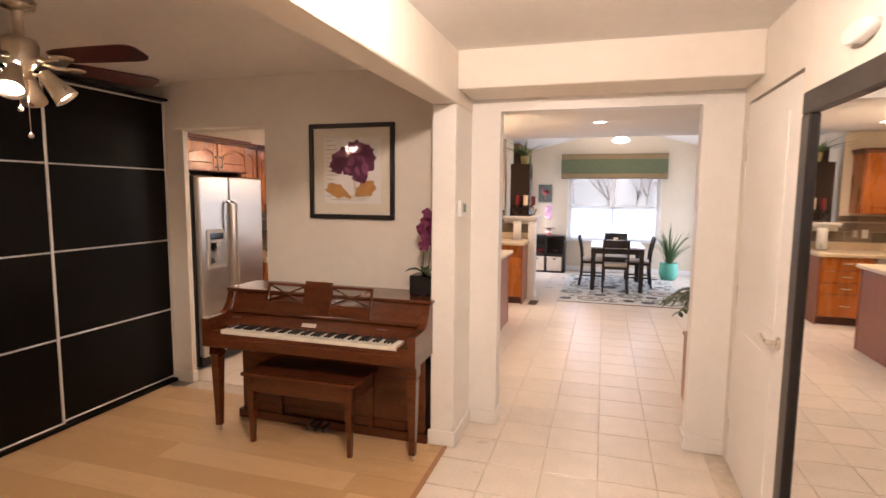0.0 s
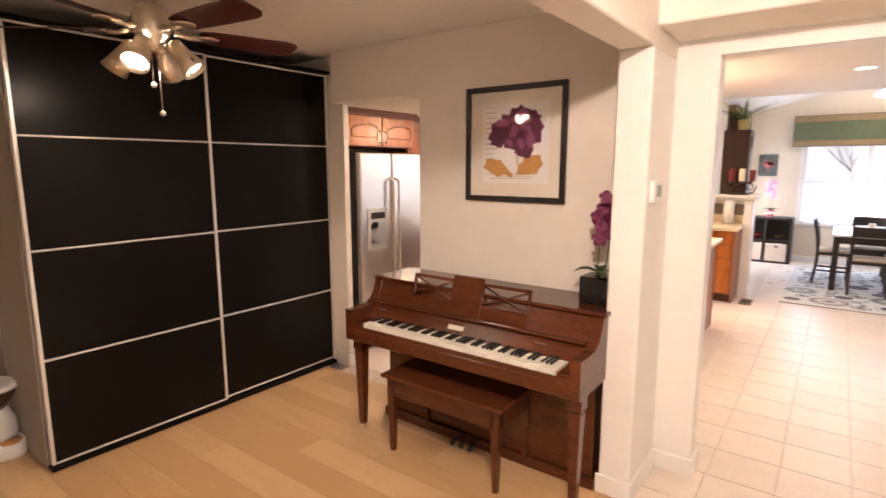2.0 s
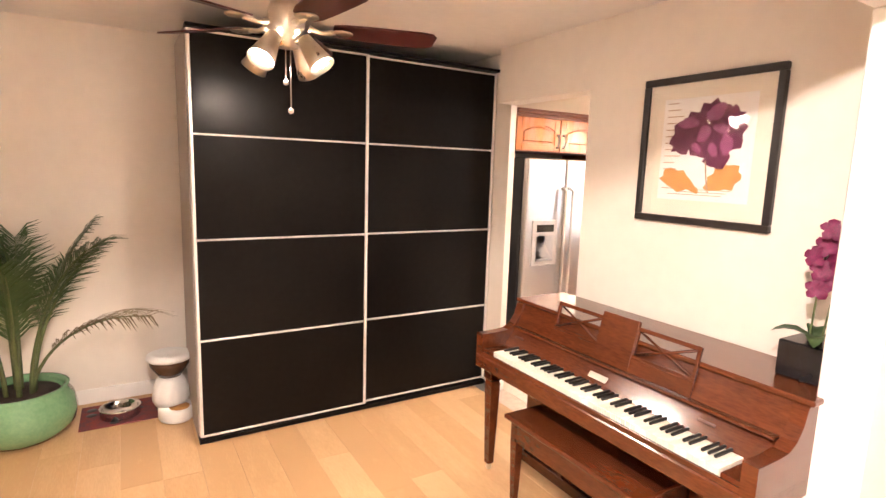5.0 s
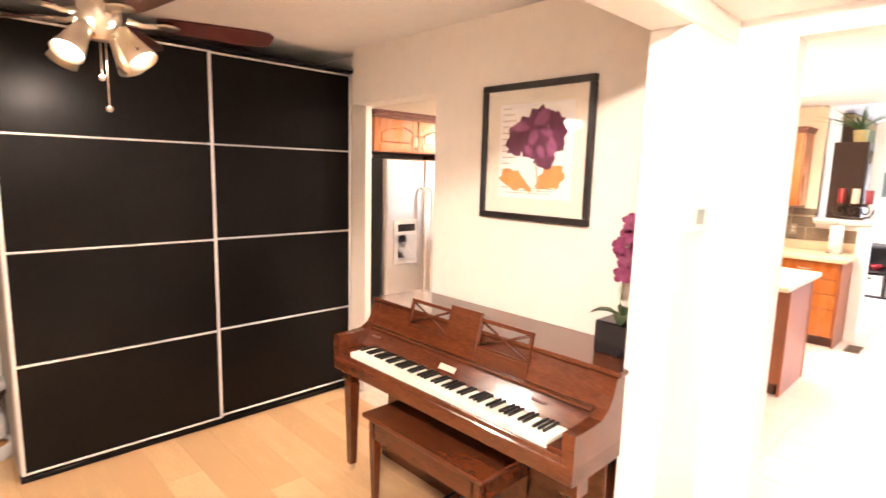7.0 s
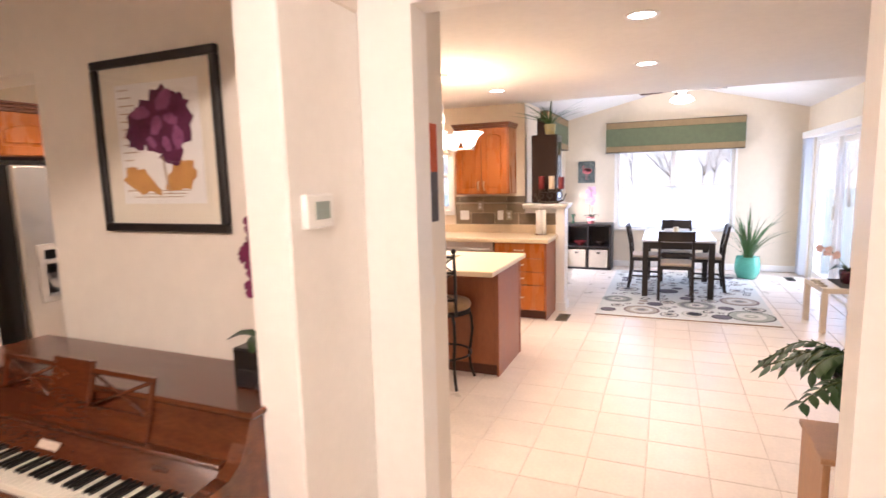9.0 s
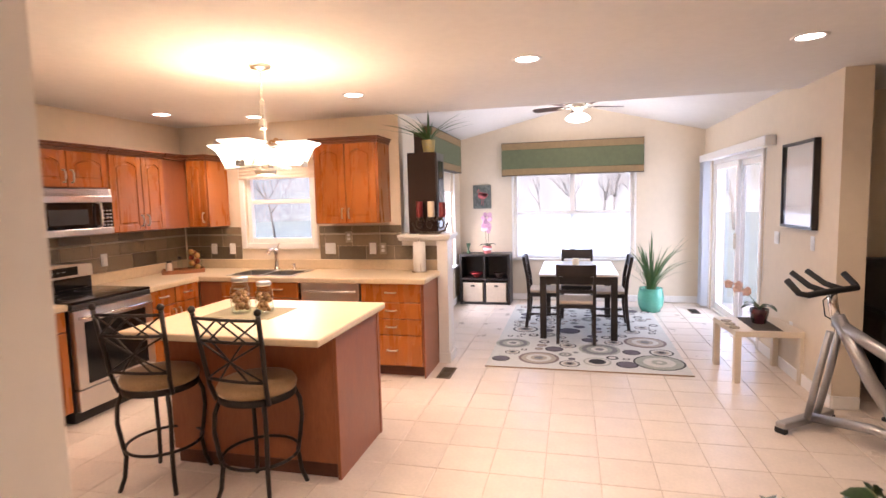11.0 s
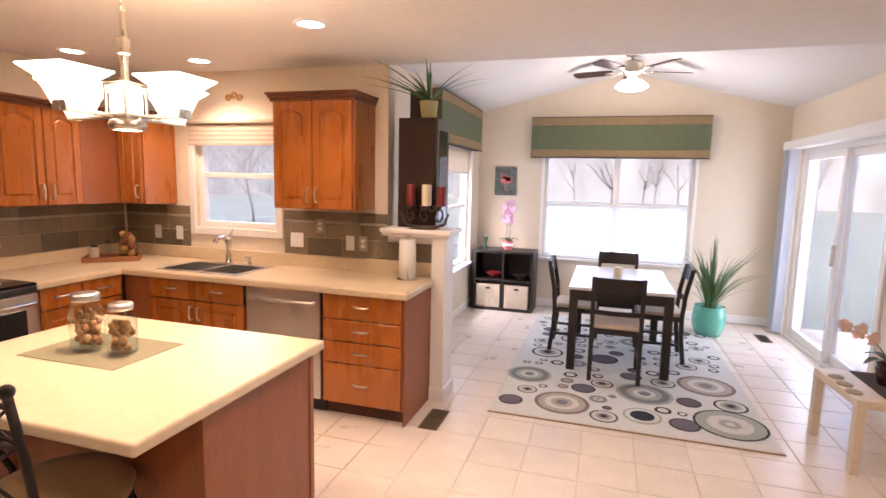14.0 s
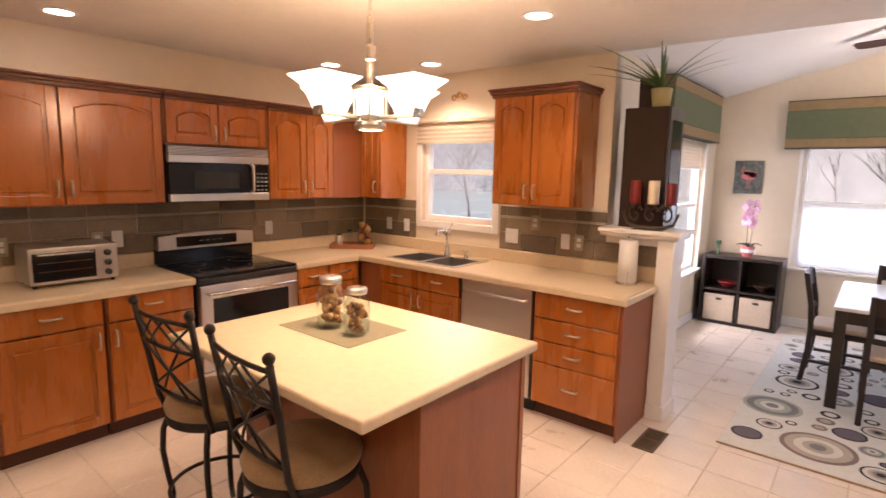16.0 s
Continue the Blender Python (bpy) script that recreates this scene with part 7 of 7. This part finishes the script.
def bike():
    k = thing("exercise_bike", "silver spin bike with black handlebars by the wall", "exercise bike", (2.20, 6.47, 0), 38)

    def tb2(name, pts, r, m, label="", parent=k, seg=10):
        return part(name, tube(nb(), pts, r, seg), m, parent, label)
    for y, nm in ((0.50, "front_stabiliser"), (-0.52, "rear_stabiliser")):
        s = part(nm, B(-0.27, 0.27, y - 0.035, y + 0.035, 0.025, 0.075, 0.012, 2), M_GREYFR, k)
        for x in (-0.255, 0.255):
            part("rubber_foot", B(x - 0.02, x + 0.02, y - 0.037, y + 0.037, 0.0, 0.04, 0.006), M_RUBBER, s)
    tb2("lower_beam", [(0, 0.49, 0.07), (0, 0.10, 0.13), (0, -0.50, 0.07)], 0.032, M_GREYFR)
    tb2("down_tube", [(0, 0.33, 0.80), (0, 0.12, 0.42), (0, -0.10, 0.12)], 0.042, M_GREYFR)
    tb2("main_tube", [(0, 0.34, 0.76), (0, 0.02, 0.60), (0, -0.30, 0.40)], 0.040, M_GREYFR)
    tb2("seat_tube", [(0, -0.10, 0.12), (0, -0.30, 0.50), (0, -0.36, 0.72)], 0.036, M_GREYFR)
    tb2("fork", [(0.05, 0.34, 0.70), (0.06, 0.40, 0.38), (0.05, 0.46, 0.08)], 0.022, M_GREYFR)
    tb2("fork", [(-0.05, 0.34, 0.70), (-0.06, 0.40, 0.38), (-0.05, 0.46, 0.08)], 0.022, M_GREYFR)
    tb2("handlebar_post", [(0, 0.33, 0.74), (0, 0.36, 0.88), (0, 0.37, 0.95)], 0.028, M_CHROME, "chrome handlebar post")
    b = nb()
    tube(b, [(-0.30, 0.47, 1.04), (-0.30, 0.39, 0.965), (-0.26, 0.36, 0.955), (-0.12, 0.35, 0.96), (0.12, 0.35, 0.96), (0.26, 0.36, 0.955), (0.30, 0.39, 0.965), (0.30, 0.47, 1.04)], 0.020, 10)
    tube(b, [(-0.09, 0.35, 0.96), (-0.085, 0.46, 0.985), (-0.08, 0.58, 1.06)], 0.019, 10)
    tube(b, [(0.09, 0.35, 0.96), (0.085, 0.46, 0.985), (0.08, 0.58, 1.06)], 0.019, 10)
    part("handlebar", b, M_RUBBER, k, "black rubber handlebar")
    tb2("cable", [(0.0, 0.36, 0.95), (-0.07, 0.38, 0.90), (-0.06, 0.37, 0.80), (0, 0.34, 0.76)], 0.004, M_RUBBER)
    tb2("seat_post", [(0, -0.36, 0.70), (0, -0.38, 0.88)], 0.024, M_CHROME)
    b = nb()
    skin(b, [[Vector((w * math.cos(q), y, 0.90 + h * math.sin(q))) for q in [2 * math.pi * i / 14 for i in range(14)]] for y, w, h in ((-0.50, 0.04, 0.015), (-0.47, 0.085, 0.03), (-0.40, 0.09, 0.035), (-0.30, 0.045, 0.028), (-0.23, 0.025, 0.02))])
    part("saddle", b, M_LEATHER, k, "black saddle")
    b = nb()
    tube(b, [(0.06, -0.02, 0.32), (0.10, -0.02, 0.32), (0.11, 0.06, 0.20), (0.12, 0.08, 0.17)], 0.012, 8)
    part("crank", b, M_CHROME, k)
    part("pedal", B(0.12, 0.21, 0.04, 0.12, 0.155, 0.18, 0.006), M_RUBBER, k)
    part("pedal", B(-0.21, -0.12, -0.16, -0.08, 0.455, 0.48, 0.006), M_RUBBER, k)


bike()
rc = thing("armchair", "black leather armchair in the living room", "armchair", (2.82, 7.62, 0), 0)
part("seat", B(0.0, 0.62, 0.0, 0.55, 0.22, 0.46, 0.05, 3), M_LEATHER, rc)
part("backrest", B(-0.12, 0.72, 0.45, 0.66, 0.10, 1.02, 0.07, 3), M_LEATHER, rc)
for x in (-0.14, 0.60):
    part("armrest", B(x, x + 0.16, -0.04, 0.5, 0.05, 0.62, 0.05, 3), M_LEATHER, rc)
part("base", B(-0.08, 0.70, 0.02, 0.6, 0.0, 0.22, 0.01), M_BLACKPL, rc)

# ---------- outdoors ----------
GZ = -0.55
b = nb()
for q in ((-220, 220, -220, -4.0), (-220, -4.8, -4.0, 13), (6.5, 220, -4.0, 13), (-220, 220, 13, 220), (-4.8, 6.5, -4.0, 13)):
    b.faces.new([b.verts.new(v) for v in ((q[0], q[2], GZ), (q[1], q[2], GZ), (q[1], q[3], GZ), (q[0], q[3], GZ))])
structure("ground", b, M_GRASS, "dull winter lawn reaching the horizon")
dk = thing("deck", "weathered brown wooden deck outside the patio door", "deck", (2.5, 8.5, 0))
for i in range(20):
    part("board", B(0.0, 2.6, 0.14 * i, 0.14 * i + 0.133, -0.10, -0.07, 0.002), M_DECK, dk)
part("frame", B(0.05, 2.55, 0.05, 2.75, GZ, -0.10, 0), M_DECK, dk)
rl = thing("deck_railing", "brown wooden deck railing with balusters", "railing", (5.02, 8.5, -0.07))
part("top_rail", B(-0.05, 0.06, 0.0, 2.8, 0.98, 1.02, 0.004), M_DECK, rl)
part("lower_rail", B(-0.02, 0.02, 0.0, 2.8, 0.12, 0.16, 0.003), M_DECK, rl)
for i in range(3):
    part("post", B(-0.045, 0.045, 1.355 * i, 1.355 * i + 0.09, 0.0, 0.98, 0.003), M_DECK, rl)
for i in range(19):
    part("baluster", B(-0.015, 0.015, 0.13 + 0.14 * i, 0.16 + 0.14 * i, 0.16, 0.98, 0), M_DECK, rl)


def evergreen(at, h, r, seed):
    e = thing("evergreen_shrub", "dense dark evergreen shrub beyond the deck", "shrub", at, 0, "shrubs by the deck")
    part("trunk", tube(nb(), [(0, 0, 0), (0.02, 0, h * 0.5), (0, 0, h * 0.95)], [0.05, 0.035, 0.01], 8), M_BARK, e)
    rnd = random.Random(seed)
    b = nb()
    for k in range(1500):
        z = h * (0.04 + 0.94 * rnd.random())
        rad = r * (1 - (z / h) ** 1.6) * (0.55 + 0.5 * rnd.random()) + 0.03
        a = rnd.random() * 6.283
        p = Vector((rad * math.cos(a), rad * math.sin(a), z))
        d = Vector((math.cos(a), math.sin(a), 0.2 - 0.6 * rnd.random())).normalized()
        blade(b, [p, p + d * 0.06, p + d * 0.12], [0.02, 0.055, 0.004], (-math.sin(a), math.cos(a), 0.3), 0.2)
    part("crown", b, M_HEDGE, e, "dense needle foliage")


for at, h, r, s in (((6.1, 10.0, GZ), 1.7, 0.7, 1), ((6.4, 11.3, GZ), 2.1, 0.8, 2), ((6.2, 12.6, GZ), 1.6, 0.75, 3), ((5.6, 14.2, GZ), 1.9, 0.8, 4)):
    evergreen(at, h, r, s)


def bare_tree(at, h, seed):
    t = thing("bare_tree", "leafless grey-brown winter tree", "tree", at, 0, "bare trees")
    rnd = random.Random(seed)
    tr, cr = nb(), nb()

    def grow(bm, p, d, L, r, lev):
        n = 4
        pts, rs = [p], [r]
        q, dd = p.copy(), d.copy()
        for i in range(n):
            dd = (dd + Vector((rnd.uniform(-1, 1), rnd.uniform(-1, 1), rnd.uniform(-0.3, 0.6))) * 0.14).normalized()
            q = q + dd * L / n
            pts.append(q.copy())
            rs.append(r * (1 - 0.55 * (i + 1) / n))
        tube(bm, pts, rs, 6 if lev < 2 else 4)
        if lev >= 4:
            return
        for k in range(5 if lev == 0 else 4 if lev < 3 else 3):
            i = rnd.randint(1 if lev else 2, n)
            a = rnd.random() * 6.283
            nd = (dd * 0.55 + Vector((math.cos(a), math.sin(a), 0.35 + 0.3 * rnd.random())) * 0.75).normalized()
            grow(cr, pts[i], nd, L * (0.55 + 0.2 * rnd.random()), rs[i] * 0.62, lev + 1)
    grow(tr, Vector((0, 0, -0.1)), Vector((0, 0, 1)), h * 0.42, h * 0.010, 0)
    part("trunk", tr, M_BARK, t)
    part("crown", cr, M_BARK, t, "bare branching limbs and twigs")
    return t


kinds = [bare_tree((-3.5, 37.0, GZ), 8.0, 1), bare_tree((2.6, 35.5, GZ), 7.0, 2), bare_tree((6.5, 40.0, GZ), 9.0, 3)]
rt = random.Random(33)
for x, y in ((0.6, 41), (-6.5, 34), (-11, 31), (4.8, 43), (-2.0, 45), (9.5, 37), (12.5, 28), (15.0, 33), (17, 26), (21, 22), (-16, 26), (-19, 20), (-13, 36), (2.8, 48), (8.0, 47), (18, 38), (-22, 14), (-18, 33), (13, 44), (-8, 43)):
    copy_thing(kinds[rt.randrange(3)], pose(x, y, GZ, 0, 0, rt.random() * 360))
b = nb()
prev = None
for i in range(61):
    a = radians(-20 + 220 * i / 60)
    R = 70
    hgt = 7.5 + 1.6 * noise.noise((i * 0.37, 0, 0)) + 0.8 * noise.noise((i * 1.7, 3, 0))
    cur = (b.verts.new((R * math.cos(a), R * math.sin(a), GZ)), b.verts.new((R * math.cos(a), R * math.sin(a), hgt)))
    if prev:
        b.faces.new((prev[0], cur[0], cur[1], prev[1]))
    prev = cur
M_WOODS = mat("distant_winter_woods", (0.19, 0.20, 0.205), 0.95, color2=(0.08, 0.09, 0.09), scale=0.5, stretch=(1, 1, 0.35))
structure("backdrop", b, M_WOODS, "hazy grey-brown line of distant winter woods")

# ---------- floor pieces ----------
TS, X0T, Y0T = 0.316, -0.14, 7.40
half = TS / 2 - 0.0022


def tile_mesh():
    b = nb()
    box(b, -half, half, -half, half, -0.012, 0.0)
    top = [e for e in b.edges if all(v.co.z > -0.001 for v in e.verts)]
    bmesh.ops.bevel(b, geom=top, offset=0.0025, segments=1, affect="EDGES")
    me = bpy.data.meshes.new("tile")
    b.to_mesh(me)
    b.free()
    me.materials.append(M_TILE)
    return me


tm = tile_mesh()
rest_v, rest_f = [], []
count = 0
spots = []
for i in range(-14, 20):
    for j in range(-36, 13):
        x, y = X0T + (i + 0.5) * TS, Y0T + (j + 0.5) * TS
        hall = -0.76 < x < 0.92 and -3.0 < y < 3.33
        kit = -3.87 < x < 5.5 and 3.25 < y < 7.95
        nook = -1.42 < x < 2.3 and 7.9 < y < 11.25
        if not (hall or kit or nook):
            continue
        near = (-1.0 < x < 2.2 and 2.4 < y < 8.2)
        spots.append((0 if near else 1, x, y))
spots.sort()
for k, (_, x, y) in enumerate(spots):
    x0, x1 = x - half, x + half
    if x0 < -0.757 and y < 3.2:
        x0 = -0.757
    if k < 290 and x0 == x - half:
        o = new("tile", tm)
        o.parent = floor
        o.location = (x, y, 0)
    else:
        v = len(rest_v)
        e = 0.0025
        rest_v += [(x0, y - half, -0.012), (x1, y - half, -0.012), (x1, y + half, -0.012), (x0, y + half, -0.012),
                   (x0 + e, y - half + e, 0), (x1 - e, y - half + e, 0), (x1 - e, y + half - e, 0), (x0 + e, y + half - e, 0)]
        rest_f += [(v + 4, v + 5, v + 6, v + 7)] + [(v + a, v + (a + 1) % 4, v + 4 + (a + 1) % 4, v + 4 + a) for a in range(4)]
me = bpy.data.meshes.new("tiles_beyond")
me.from_pydata(rest_v, [], rest_f)
me.materials.append(M_TILE)
o = new("tiles_beyond", me)
o.parent = floor
o["kind"] = "stuff"

PLW, PLL = 0.19, 1.25
pmesh = {}
rp = random.Random(2)
row = 0
y = -3.0
while y < 3.1295:
    y1 = min(y + PLW, 3.129)
    x = -4.2 - rp.random() * PLL
    while x < -0.765:
        xa, xb = max(x, -4.199), min(x + PLL, -0.765)
        if xb - xa > 0.02:
            b = nb()
            box(b, xa - xa, xb - xa - 0.0012, 0, y1 - y - 0.0012, -0.007, 0.0)
            o = link("plank", b, M_PLANK, floor_piano)
            o.location = (xa, y, 0)
        x += PLL
    y += PLW
structure("trim_threshold", B(-0.775, -0.745, -3.0, 2.82, -0.001, 0.006, 0.002), M_PINE, "slim wooden threshold between tile and laminate")

# backsplash pieces
def splash(name, at, turn, L, label, skip):
    w = tagged(new(name), label, kind="structure")
    w.matrix_basis = pose(*at, 0, 0, turn)
    part("adhesive_bed", B(0, L, -0.004, -0.0006, 1.016, 1.364, 0) if not skip else B(0, 0.01, -0.004, -0.0006, 1.016, 1.2, 0), M_GROUT, w)
    for r, (z0, z1) in enumerate(((1.017, 1.155), (1.158, 1.272), (1.275, 1.287), (1.290, 1.364))):
        x = -0.15 * (r % 2)
        while x < L:
            a, b2 = max(0, x), min(L, x + 0.302)
            segs = [(a, b2)]
            for s0, s1, sz in skip:
                if z1 > sz:
                    segs = [q for sg in segs for q in ((sg[0], min(sg[1], s0)), (max(sg[0], s1), sg[1])) if q[1] - q[0] > 0.01]
            for a, b2 in segs:
                part("listello" if r == 2 else "tile", B(a + 0.001, b2 - 0.001, -0.009, -0.001, z0, z1, 0.0015), M_SLATEL if r == 2 else M_SLATE, w)
            x += 0.305


splash("backsplash_north", (-3.85, 7.95, 0), 0, 2.90, "mottled slate tile backsplash on the window wall", [(0.69, 1.62, 1.12), (2.52, 3.0, 1.21)])
splash("backsplash_west", (-3.87, 4.44, 0), 90, 3.49, "mottled slate tile backsplash behind the range", [])
